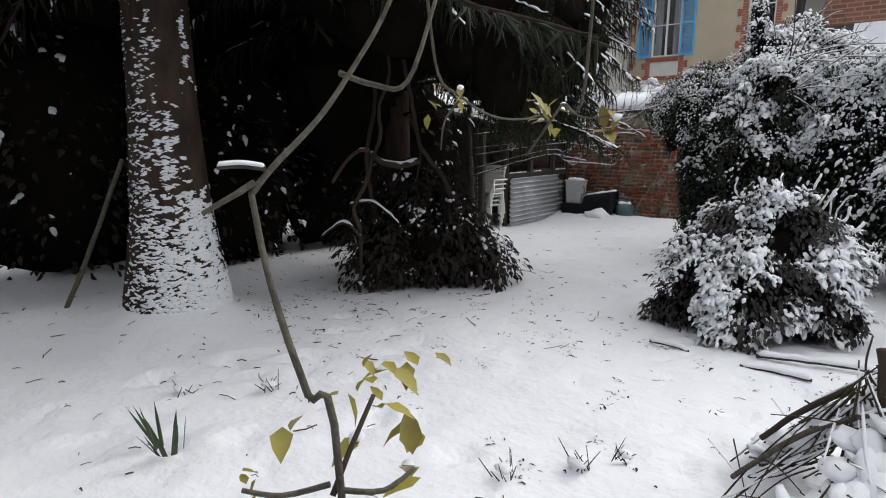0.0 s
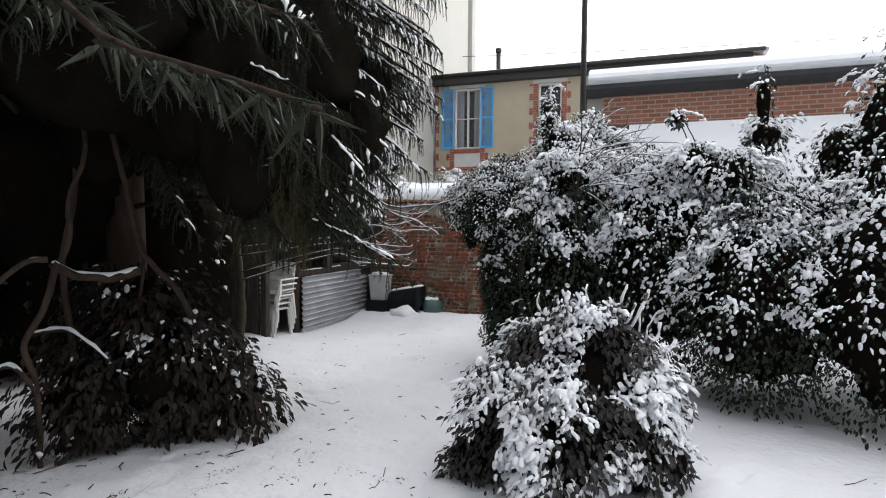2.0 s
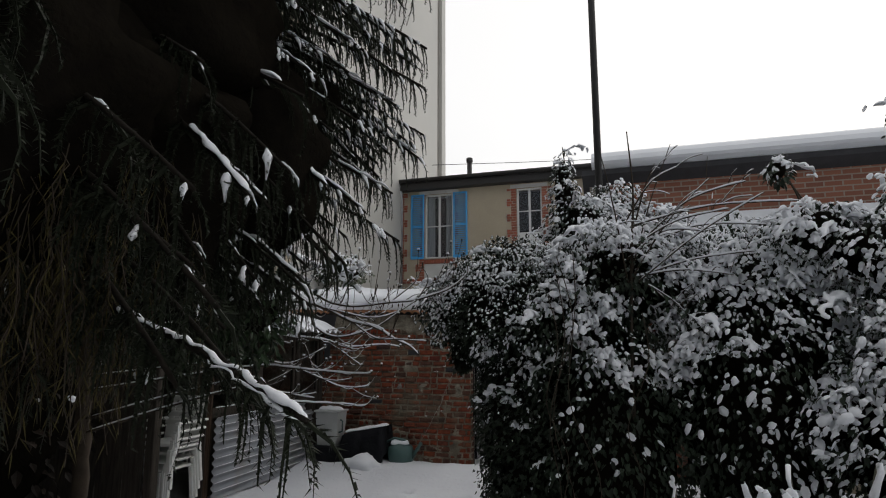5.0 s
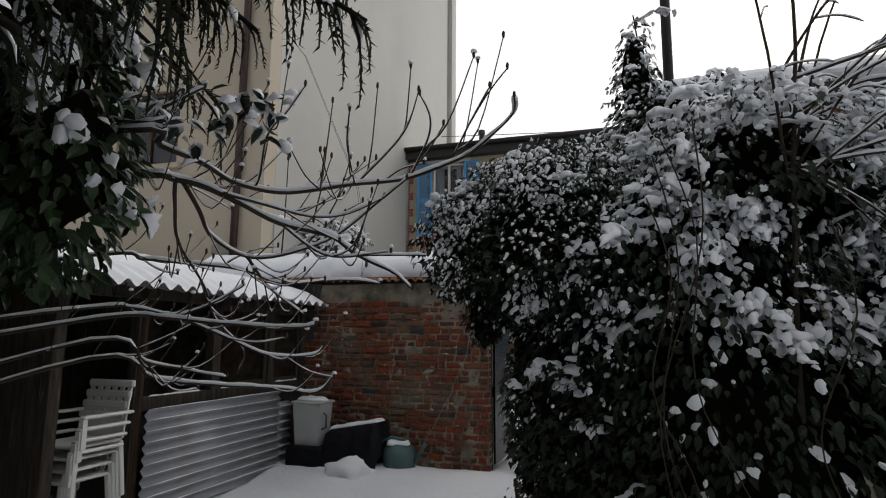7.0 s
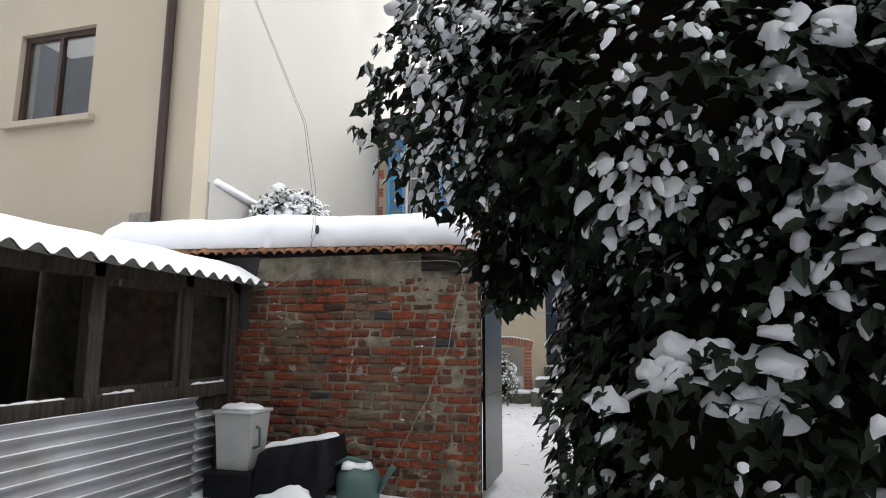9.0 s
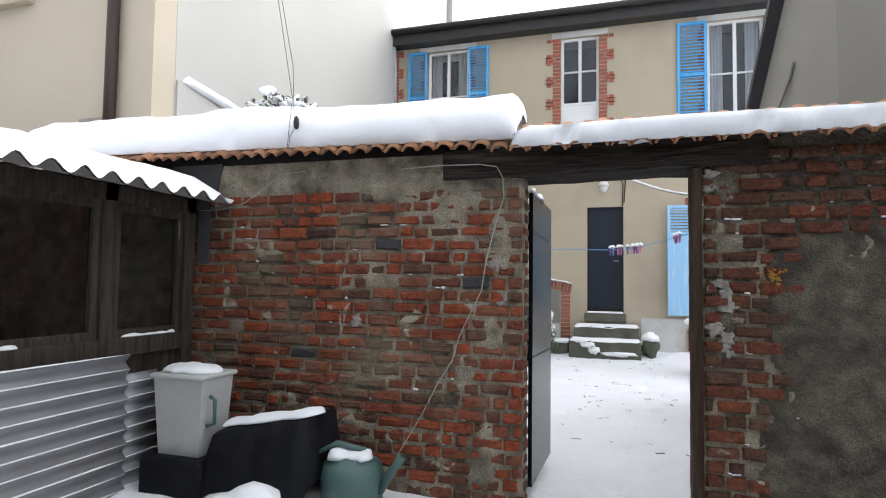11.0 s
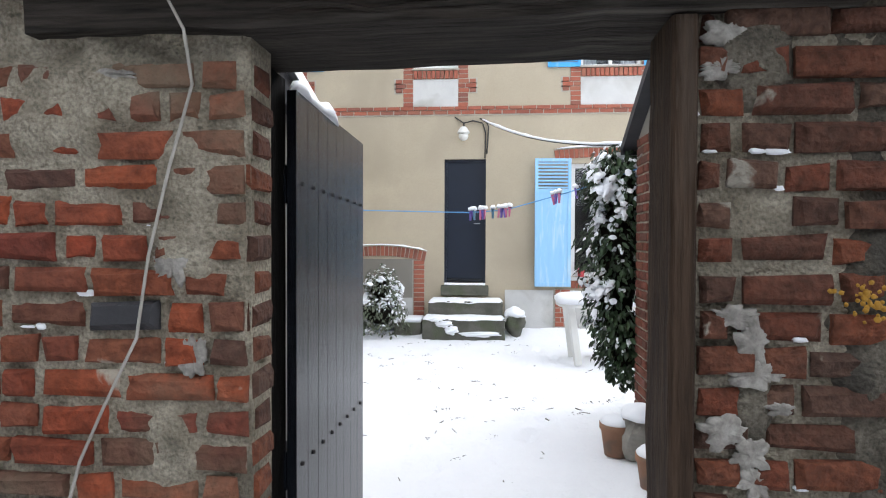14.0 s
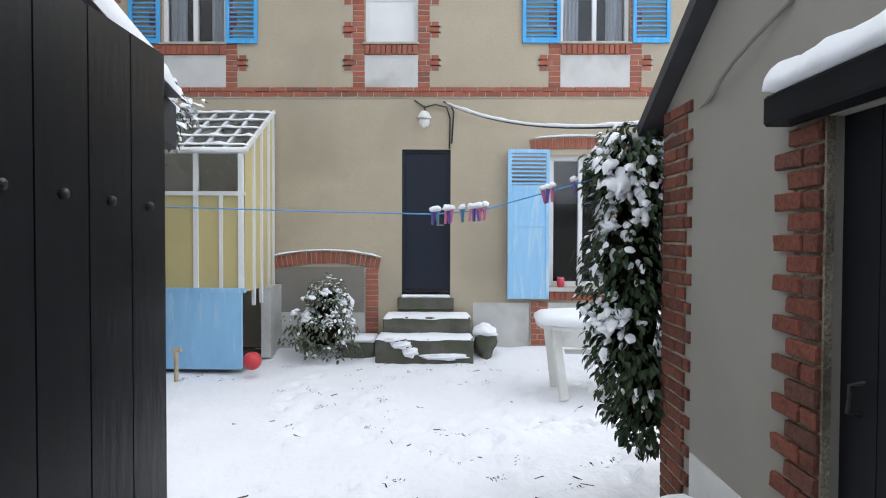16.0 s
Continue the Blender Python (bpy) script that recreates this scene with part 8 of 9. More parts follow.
# small snowy shrub in front of the cellar arch
small = thing("snowy_shrub", "small twiggy shrub covered with snow by the house", "shrub", (-3.35, 20.3, 0))
shrub(small, [(-3.4, 20.35, 0.4, 0.5, 0.35, 0.45), (-3.35, 20.35, 0.75, 0.3, 0.28, 0.35)], 1500, LEAF, 0.06, PALE_SHRUB, 29, 0.7, 1.1, 14, 0.5, rough=0.6, depth=0.5, blob_size=(0.02, 0.045))
small2 = thing("snowy_shrub", "snow-laden shrub rising over the glazed lean-to", "shrub", (-5.4, 18.4, 0))
shrub(small2, [(-5.3, 18.2, 2.7, 0.7, 0.6, 0.6), (-4.9, 18.6, 2.9, 0.5, 0.5, 0.4), (-5.4, 18.4, 1.4, 0.5, 0.5, 1.3)], 2400, LEAF, 0.08, PALE_SHRUB, 31, 0.75, 1.2, 26, 0.5, rough=0.6, depth=0.5)
wall_shrub = thing("snowy_shrub", "snow-covered shrub looking over the white yard wall", "shrub", (-5.75, 15.0, 0))
shrub(wall_shrub, [(-5.8, 15.0, 3.3, 0.5, 0.45, 0.32), (-5.5, 15.05, 3.2, 0.4, 0.4, 0.25), (-5.8, 15.0, 2.2, 0.35, 0.35, 0.95), (-6.0, 15.0, 3.2, 0.35, 0.4, 0.25)], 1500, LEAF, 0.08, PALE_SHRUB, 41, 0.75, 1.2, 26, 0.5, rough=0.7, depth=0.5, blob_size=(0.025, 0.06))
# unseen shrubs added behind and beside the path's start; they cut light from behind
rear = thing("evergreen_screen", "unseen evergreen shrubs added behind the path's start to cut light", "shrubs", (0, -3.6, 0))
shrub(rear, [(-4.6, -3.6, 2.0, 1.8, 1.1, 2.8), (-1.8, -3.9, 2.0, 1.8, 1.1, 3.0), (1.0, -3.8, 2.0, 1.8, 1.1, 2.7), (3.8, -3.6, 2.0, 1.8, 1.1, 3.1), (6.4, -2.4, 2.0, 1.3, 1.8, 2.8), (7.2, 0.8, 1.8, 1.2, 1.9, 2.7), (7.4, 4.2, 1.8, 1.2, 1.9, 2.6)],
      3500, LEAF, 0.22, LAUREL, 37, 0.25, 0.9, 0, 0.85)


def bowed_shoots():
    rk = random.Random(8)
    root = Vector((0.08, 8.28, 2.2))
    twig_line(fan, [(0.1, 8.4, -0.05), (0.05, 8.35, 1.2), (0.08, 8.28, 2.2), (0.12, 8.25, 2.8), (0.1, 8.25, 3.28)], 0.016, 0.004, TWIG, 0.008, "stem", 6)
    ends = [(0.92, 2.7), (0.9, 2.36), (0.82, 2.78), (0.42, 2.95), (0.4, 3.18), (-0.1, 3.12), (0.7, 2.6), (0.62, 2.85), (0.95, 2.52), (0.55, 2.5), (0.6, 1.75), (0.42, 1.9), (0.28, 3.02), (1.1, 2.62), (0.75, 2.2)]
    for k, (x, z) in enumerate(ends):
        e = Vector((x, 8.2 + rk.uniform(-0.25, 0.15), z))
        a = root + Vector((rk.uniform(-0.03, 0.05), 0, rk.uniform(-0.1, 0.45) if z > 2.4 else 0))
        mid = a.lerp(e, 0.5) + Vector((0, rk.uniform(-0.06, 0.06), rk.uniform(0.03, 0.12)))
        path = twig_line(fan, [a, mid, e], 0.007, 0.003, TWIG, 0.013 if z < 3 else 0.004, "shoot", 8, k, 6)
        for q in range(4 if z < 3 else 2):
            i = rk.randrange(4, len(path) - 1)
            f = path[i] + Vector((rk.uniform(0.02, 0.2), rk.uniform(-0.08, 0.08), rk.uniform(-0.02, 0.2)))
            twig_line(fan, [path[i], path[i].lerp(f, 0.5) + Vector((0, 0, 0.02)), f], 0.0035, 0.002, TWIG, 0.008, "twig", 4, k * 5 + q, 5)
    # stalks that carry the leafy tops of the hedge
    for k, (a, b) in enumerate([((1.4, 8.5, 2.3), (1.12, 8.5, 3.0)), ((1.95, 8.5, 2.4), (1.92, 8.5, 3.45)), ((1.25, 8.35, 2.4), (1.08, 8.3, 2.95)), ((3.0, 8.4, 2.2), (3.0, 8.4, 3.7)), ((-0.45, 9.5, 2.6), (-0.48, 9.45, 3.62)), ((1.6, 8.1, 2.3), (2.3, 7.9, 1.9)), ((1.3, 8.2, 2.2), (1.9, 8.0, 1.75))]):
        twig_line(hedge, [a, Vector(a).lerp(Vector(b), 0.5) + Vector((0.03, 0, 0.02)), b], 0.009, 0.005, TWIG, 0.006, "stalk", 5, k, 6)


bowed_shoots()
# broad-leaved evergreen between the spruce and the shed
broad = thing("evergreen_shrub", "broad-leaved evergreen shrub with snow on its leaves", "shrub", (-2.5, 6.9, 0))
shrub(broad, [(-1.98, 6.78, 1.95, 0.26, 0.26, 0.34), (-2.4, 6.85, 2.0, 0.36, 0.36, 0.42), (-2.8, 6.9, 2.1, 0.4, 0.4, 0.45), (-2.3, 6.9, 2.4, 0.4, 0.35, 0.4)], 4200, OVAL_LEAF, 0.062, LAUREL, 43, 0.6, 0.95, 0, 0.55, depth=0.5, rough=0.5, drift=(3.6, 0.2, 1.6, 0.0), droop=0.8, near_x=9.0)


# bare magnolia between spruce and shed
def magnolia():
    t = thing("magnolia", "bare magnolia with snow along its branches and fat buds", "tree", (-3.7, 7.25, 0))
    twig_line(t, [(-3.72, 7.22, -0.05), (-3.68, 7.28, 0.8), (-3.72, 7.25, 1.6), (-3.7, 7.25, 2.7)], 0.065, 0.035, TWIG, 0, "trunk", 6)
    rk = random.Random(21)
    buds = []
    # camera eye at 8 s: limbs are placed to fit its view, scaled outward
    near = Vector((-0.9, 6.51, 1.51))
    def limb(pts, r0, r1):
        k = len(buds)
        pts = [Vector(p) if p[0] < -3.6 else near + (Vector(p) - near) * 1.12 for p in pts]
        path = twig_line(t, pts, r0, r1, TWIG, 0.006 + 0.55 * r0, "branch", 5, k)
        buds.append(path[-1])
        for q in range(7 if r0 > 0.004 else 2):
            i = rk.randrange(len(path) // 6, max(len(path) // 6 + 2, int(len(path) * 0.7)))
            a = path[i]
            d = (path[min(i + 2, len(path) - 1)] - path[i - 1]).normalized()
            v = (d * rk.uniform(0.4, 1) + Vector((rk.uniform(-0.3, 0.4), rk.uniform(-0.4, 0.3), rk.uniform(-0.5, 0.8)))).normalized()
            w = rk.uniform(0.08, 0.3)
            mid = a + v * w * 0.5 + Vector((0, 0, rk.uniform(-0.06, 0.04)))
            end = a + v * w + Vector((0, 0, rk.uniform(0, 0.12)))
            twig_line(t, [a, mid, end], 0.0028, 0.0016, TWIG, 0.005, "twig", 4, k * 7 + q, 5)
            buds.append(end)
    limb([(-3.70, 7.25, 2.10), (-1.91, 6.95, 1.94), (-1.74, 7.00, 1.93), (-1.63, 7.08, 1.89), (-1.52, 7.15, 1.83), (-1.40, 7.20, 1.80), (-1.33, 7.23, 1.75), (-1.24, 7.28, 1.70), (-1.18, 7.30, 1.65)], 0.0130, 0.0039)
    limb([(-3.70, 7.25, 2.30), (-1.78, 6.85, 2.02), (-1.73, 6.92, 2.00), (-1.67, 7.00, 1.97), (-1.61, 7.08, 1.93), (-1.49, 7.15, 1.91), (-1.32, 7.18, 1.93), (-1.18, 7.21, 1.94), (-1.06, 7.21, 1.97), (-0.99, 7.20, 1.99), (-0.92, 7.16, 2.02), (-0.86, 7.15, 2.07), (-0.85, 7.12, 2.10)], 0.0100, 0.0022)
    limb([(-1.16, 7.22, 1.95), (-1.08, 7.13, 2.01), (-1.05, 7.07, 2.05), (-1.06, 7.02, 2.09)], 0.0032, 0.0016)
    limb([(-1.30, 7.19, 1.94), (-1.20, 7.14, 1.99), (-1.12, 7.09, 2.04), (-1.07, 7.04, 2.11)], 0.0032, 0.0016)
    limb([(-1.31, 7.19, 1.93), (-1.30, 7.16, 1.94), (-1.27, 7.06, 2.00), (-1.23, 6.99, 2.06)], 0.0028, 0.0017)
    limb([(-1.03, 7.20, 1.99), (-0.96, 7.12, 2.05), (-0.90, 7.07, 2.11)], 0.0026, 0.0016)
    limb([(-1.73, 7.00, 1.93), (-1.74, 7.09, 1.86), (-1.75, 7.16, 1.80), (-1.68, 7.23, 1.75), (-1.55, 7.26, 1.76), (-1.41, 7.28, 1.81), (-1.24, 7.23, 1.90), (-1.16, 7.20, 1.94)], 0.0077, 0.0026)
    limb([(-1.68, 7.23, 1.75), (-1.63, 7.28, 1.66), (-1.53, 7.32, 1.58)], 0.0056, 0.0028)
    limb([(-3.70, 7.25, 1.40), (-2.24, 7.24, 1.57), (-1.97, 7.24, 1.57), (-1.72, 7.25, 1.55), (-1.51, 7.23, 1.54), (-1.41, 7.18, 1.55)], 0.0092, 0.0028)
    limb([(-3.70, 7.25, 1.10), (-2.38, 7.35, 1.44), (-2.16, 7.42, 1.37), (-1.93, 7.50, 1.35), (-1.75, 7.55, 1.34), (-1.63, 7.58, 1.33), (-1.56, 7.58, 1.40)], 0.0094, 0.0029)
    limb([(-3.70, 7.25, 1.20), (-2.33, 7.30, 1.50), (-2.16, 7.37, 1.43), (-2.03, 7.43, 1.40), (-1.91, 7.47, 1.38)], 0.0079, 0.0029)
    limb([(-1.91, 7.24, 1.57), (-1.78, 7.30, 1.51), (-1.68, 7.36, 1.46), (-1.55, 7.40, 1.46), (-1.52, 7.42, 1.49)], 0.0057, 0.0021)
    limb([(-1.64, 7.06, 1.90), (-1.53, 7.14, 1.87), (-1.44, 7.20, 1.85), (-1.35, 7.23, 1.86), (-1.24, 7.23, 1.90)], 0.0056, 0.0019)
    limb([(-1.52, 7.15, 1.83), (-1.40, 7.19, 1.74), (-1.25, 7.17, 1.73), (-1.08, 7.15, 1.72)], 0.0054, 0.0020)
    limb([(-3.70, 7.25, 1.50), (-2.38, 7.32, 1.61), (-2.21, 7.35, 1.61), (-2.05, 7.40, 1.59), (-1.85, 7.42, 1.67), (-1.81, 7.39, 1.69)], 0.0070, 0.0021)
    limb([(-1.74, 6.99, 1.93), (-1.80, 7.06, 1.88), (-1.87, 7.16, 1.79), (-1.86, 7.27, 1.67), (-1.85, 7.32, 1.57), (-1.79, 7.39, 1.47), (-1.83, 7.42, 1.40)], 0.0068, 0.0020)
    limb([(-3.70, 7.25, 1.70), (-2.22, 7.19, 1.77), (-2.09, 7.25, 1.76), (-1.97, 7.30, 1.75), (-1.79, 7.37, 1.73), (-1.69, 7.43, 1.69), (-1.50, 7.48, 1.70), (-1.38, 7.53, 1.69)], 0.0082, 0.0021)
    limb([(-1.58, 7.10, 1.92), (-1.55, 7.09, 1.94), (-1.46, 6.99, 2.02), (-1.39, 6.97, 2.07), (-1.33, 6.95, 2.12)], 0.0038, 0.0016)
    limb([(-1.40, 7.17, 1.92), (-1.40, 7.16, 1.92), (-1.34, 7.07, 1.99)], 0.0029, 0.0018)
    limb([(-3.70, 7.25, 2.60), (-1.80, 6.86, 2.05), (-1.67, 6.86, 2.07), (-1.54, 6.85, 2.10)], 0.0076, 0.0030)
    rng = np.random.default_rng(71)
    c = np.repeat(np.array([(-1.66, 7.02, 2.13), (-1.56, 7.02, 2.16), (-1.48, 7.02, 2.12), (-1.72, 6.98, 2.08), (-1.6, 7.05, 2.2), (-1.8, 6.95, 2.16)]), 9, 0)
    at = c + rng.normal(size=c.shape) * 0.045
    out = rng.normal(size=c.shape) * np.array([1, 1, 0.2]) + np.array([0, 0, 0.2])
    out /= np.linalg.norm(out, axis=1, keepdims=True)
    turn = hanging(out, rng, 0.5)
    part("leaves", scatter("leaves", OVAL_LEAF, at, turn, np.full(len(at), 0.06), IVY, False), IVY, t, "few dark leaves left on", kind="stuff")
    w = rng.random(len(at)) < 0.6
    part("leaf_snow", scatter("leaf_snow", FINE_PILLOW, at[w], turn[w], np.full(w.sum(), 0.052), SNOW), SNOW, t, kind="stuff")
    for p in buds:
        m = Mesh().add(*ico(2, 2, 0.15))
        m.v = [(p.x + x * 0.0045, p.y + y * 0.0045, p.z + 0.006 + z * 0.011) for x, y, z in m.v]
        part("bud", m, TWIG, t, smooth=True)
        if rk.random() < 0.45:
            m = Mesh().add(*ico(2, rk.randrange(99), 0.4, 0.4))
            m.v = [(p.x + x * 0.0085, p.y + y * 0.008, p.z + 0.014 + z * 0.0075) for x, y, z in m.v]
            part("bud_snow", m, SNOW, t, smooth=True)


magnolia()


def understorey_limbs():
    t = thing("old_shrub", "gnarled bare shrub limbs edged with snow under the spruces", "shrub", (-3.06, 4.4, 0))
    for k, (pts, r0, r1, sn) in enumerate([([(-3.3, 4.6, -0.05), (-3.22, 4.55, 0.3), (-3.12, 4.45, 0.7), (-3.16, 4.42, 0.95), (-3.06, 4.5, 1.2), (-2.99, 4.53, 1.49)], 0.02, 0.024, 0),
                                       ([(-3.01, 4.55, 1.46), (-2.94, 4.6, 1.7), (-3.0, 4.64, 1.95), (-2.9, 4.7, 2.3), (-3.05, 4.75, 2.7), (-3.3, 4.8, 3.1)], 0.022, 0.012, 0),
                                       ([(-3.07, 4.05, 1.22), (-3.05, 4.2, 1.4), (-3.0, 4.33, 1.52), (-2.96, 4.45, 1.53)], 0.016, 0.022, 0.012),
                                       ([(-2.98, 4.5, 1.5), (-3.04, 4.7, 1.41), (-3.01, 4.95, 1.36), (-2.9, 5.16, 1.41)], 0.03, 0.036, 0.03),
                                       ([(-2.95, 4.95, 2.5), (-2.9, 5.05, 2.0), (-2.86, 5.1, 1.63), (-2.84, 5.16, 1.5), (-2.75, 5.35, 1.26), (-2.72, 5.5, 1.0), (-2.69, 5.6, 0.8), (-2.59, 5.72, 0.66), (-2.5, 5.82, 0.62)], 0.022, 0.026, 0.022),
                                       ([(-3.0, 5.1, 1.9), (-2.93, 5.2, 1.6), (-2.98, 5.25, 1.35), (-3.1, 5.3, 1.1)], 0.02, 0.012, 0.0),
                                       ([(-3.05, 4.42, 0.62), (-3.3, 4.4, 0.78), (-3.6, 4.35, 0.6)], 0.022, 0.012, 0.02),
                                       ([(-3.64, 4.8, 0.9), (-3.3, 4.85, 0.95), (-3.0, 4.95, 0.72)], 0.02, 0.01, 0.02),
                                       ([(-3.5, 4.9, -0.05), (-3.38, 4.95, 0.6), (-3.5, 4.95, 1.4), (-3.4, 5.0, 2.1), (-3.6, 5.1, 3.0)], 0.03, 0.02, 0)]):
        twig_line(t, pts, r0, r1, BARK, sn, "limb", 7, k)
    s = thing("leaning_pole", "bare pale pole leaning beside the big spruce trunk", "pole", (-4.8, 2.2, 0))
    twig_line(s, [(-4.8, 2.2, -0.03), (-4.56, 2.45, 0.7), (-4.3, 2.66, 1.45)], 0.024, 0.02, PALE_TWIG, 0.014, "pole", 5)


understorey_limbs()


def leafy_twigs():
    """Thin magnolia twigs hanging close beside the path, some with olive leaves."""
    rng = np.random.default_rng(77)
    def leaves(t, at, n, size, mat, spread=0.05):
        p = np.array(at) + rng.normal(size=(n, 3)) * spread * 0.35
        d = rng.normal(size=(n, 3)) * np.array([1, 1, 0.5]) + np.array([0, 0, -0.5])
        tv, tf = np.array(LEAF[0]), np.array(LEAF[1])
        for i in range(n):
            y = d[i] / np.linalg.norm(d[i])
            z = np.array([0, 0, 1.0]) - y * y[2]
            z /= np.linalg.norm(z)
            T = np.stack((np.cross(y, z), y, z), 1)
            v = (tv * size * rng.uniform(0.7, 1.2)) @ T.T + p[i]
            part("leaf", array_mesh("leaf", v, tf, mat), mat, t)
            if rng.random() < 0.16:
                v2 = (np.array(SNOW_CAP[0]) * size * 0.5) @ T.T + p[i] + np.array([0, 0, 0.002])
                part("leaf_snow", array_mesh("leaf_snow", v2, SNOW_CAP[1], SNOW), SNOW, t)
    a = thing("sapling", "young pale-barked sapling with a few brown leaves", "sapling", (1.05, 0.3, 0))
    e = Vector((1.24, 0.216, 1.643))
    f = Vector((-1.2, 1.557, -0.371)).normalized()
    r = f.cross(Vector((0, 0, 1))).normalized()
    u = r.cross(f)
    def at(x, y, d):
        return e + d * (f + r * (x - 784) / 1032 + u * (441 - y) / 1032)
    foot = at(605, 880, 0.42)
    twig_line(a, [(foot.x + 0.02, foot.y - 0.01, 0.0), (foot.x + 0.01, foot.y, 0.7), foot, at(545, 700, 0.41), at(505, 590, 0.41), at(470, 470, 0.42), at(445, 345, 0.43)], 0.0033, 0.0024, PALE_TWIG, 0, "stem", 5)
    twig_line(a, [at(445, 345, 0.43), at(480, 300, 0.44), at(560, 215, 0.46), at(615, 135, 0.48), at(690, 0, 0.5), at(720, -120, 0.55)], 0.0027, 0.0018, PALE_TWIG, 0, "branch", 5)
    twig_line(a, [at(450, 325, 0.43), at(410, 350, 0.42), at(360, 380, 0.42)], 0.0027, 0.0018, PALE_TWIG, 0, "branch", 5)
    twig_line(a, [at(470, 300, 0.435), at(430, 295, 0.43), at(385, 298, 0.43)], 0.0024, 0.0018, PALE_TWIG, 0.003, "branch", 6)
    twig_line(a, [at(600, 130, 0.48), at(660, 150, 0.5), at(720, 145, 0.5), at(770, 0, 0.52)], 0.0027, 0.0018, PALE_TWIG, 0, "branch", 5)
    twig_line(a, [at(590, 880, 0.42), at(620, 800, 0.43), at(662, 700, 0.45)], 0.0024, 0.0018, TWIG, 0, "twig", 4)
    twig_line(a, [at(600, 870, 0.42), at(680, 870, 0.43), at(735, 830, 0.45)], 0.0024, 0.0018, PALE_TWIG, 0, "twig", 4)
    twig_line(a, [at(585, 860, 0.42), at(500, 880, 0.42), at(430, 870, 0.42)], 0.0024, 0.0018, PALE_TWIG, 0, "twig", 4)
    leaves(a, at(665, 680, 0.45), 7, 0.022, OLIVE_LEAF, 0.03)
    leaves(a, at(705, 640, 0.5), 6, 0.028, OLIVE_LEAF, 0.04)
    leaves(a, at(600, 720, 0.46), 5, 0.03, OLIVE_LEAF, 0.04)
    leaves(a, at(720, 790, 0.5), 5, 0.032, OLIVE_LEAF, 0.04)
    leaves(a, at(440, 850, 0.42), 4, 0.017, OLIVE_LEAF, 0.02)
    # its higher twigs arch over and hang down with olive leaves
    twig_line(a, [at(720, -120, 0.55), (1.0, 0.75, 2.2), (0.93, 0.93, 2.25), (0.89, 0.99, 1.73), (0.862, 0.977, 1.69), (0.85, 0.957, 1.66), (0.83, 0.937, 1.62)], 0.0030, 0.0016, PALE_TWIG, 0, "twig", 5)
    twig_line(a, [(0.862, 0.977, 1.69), (0.887, 0.992, 1.673), (0.92, 1.007, 1.675)], 0.0017, 0.0012, PALE_TWIG, 0, "twig", 5)
    twig_line(a, [(0.85, 0.96, 1.665), (0.838, 0.957, 1.68), (0.83, 0.957, 1.692)], 0.0017, 0.0012, PALE_TWIG, 0, "twig", 5)
    leaves(a, (0.92, 1.007, 1.675), 5, 0.032, OLIVE_LEAF, 0.03)
    leaves(a, (0.83, 0.957, 1.692), 5, 0.032, OLIVE_LEAF, 0.03)
    twig_line(a, [(0.93, 0.93, 2.25), (0.7, 1.0, 2.3), (0.5, 1.12, 2.1), (0.46, 1.2, 1.8), (0.485, 1.26, 1.73), (0.5, 1.36, 1.695), (0.52, 1.46, 1.69), (0.536, 1.53, 1.705)], 0.0036, 0.0022, PALE_TWIG, 0, "twig", 6)
    twig_line(a, [(0.485, 1.26, 1.73), (0.47, 1.22, 1.68), (0.475, 1.2, 1.62)], 0.0026, 0.0016, PALE_TWIG, 0, "twig", 5)
    for at_, n, size in (((0.54, 1.54, 1.715), 9, 0.042), ((0.56, 1.57, 1.7), 5, 0.038), ((0.47, 1.25, 1.735), 5, 0.034), ((0.45, 1.2, 1.7), 3, 0.032)):
        leaves(a, at_, n, size, OLIVE_LEAF, 0.05)


leafy_twigs()


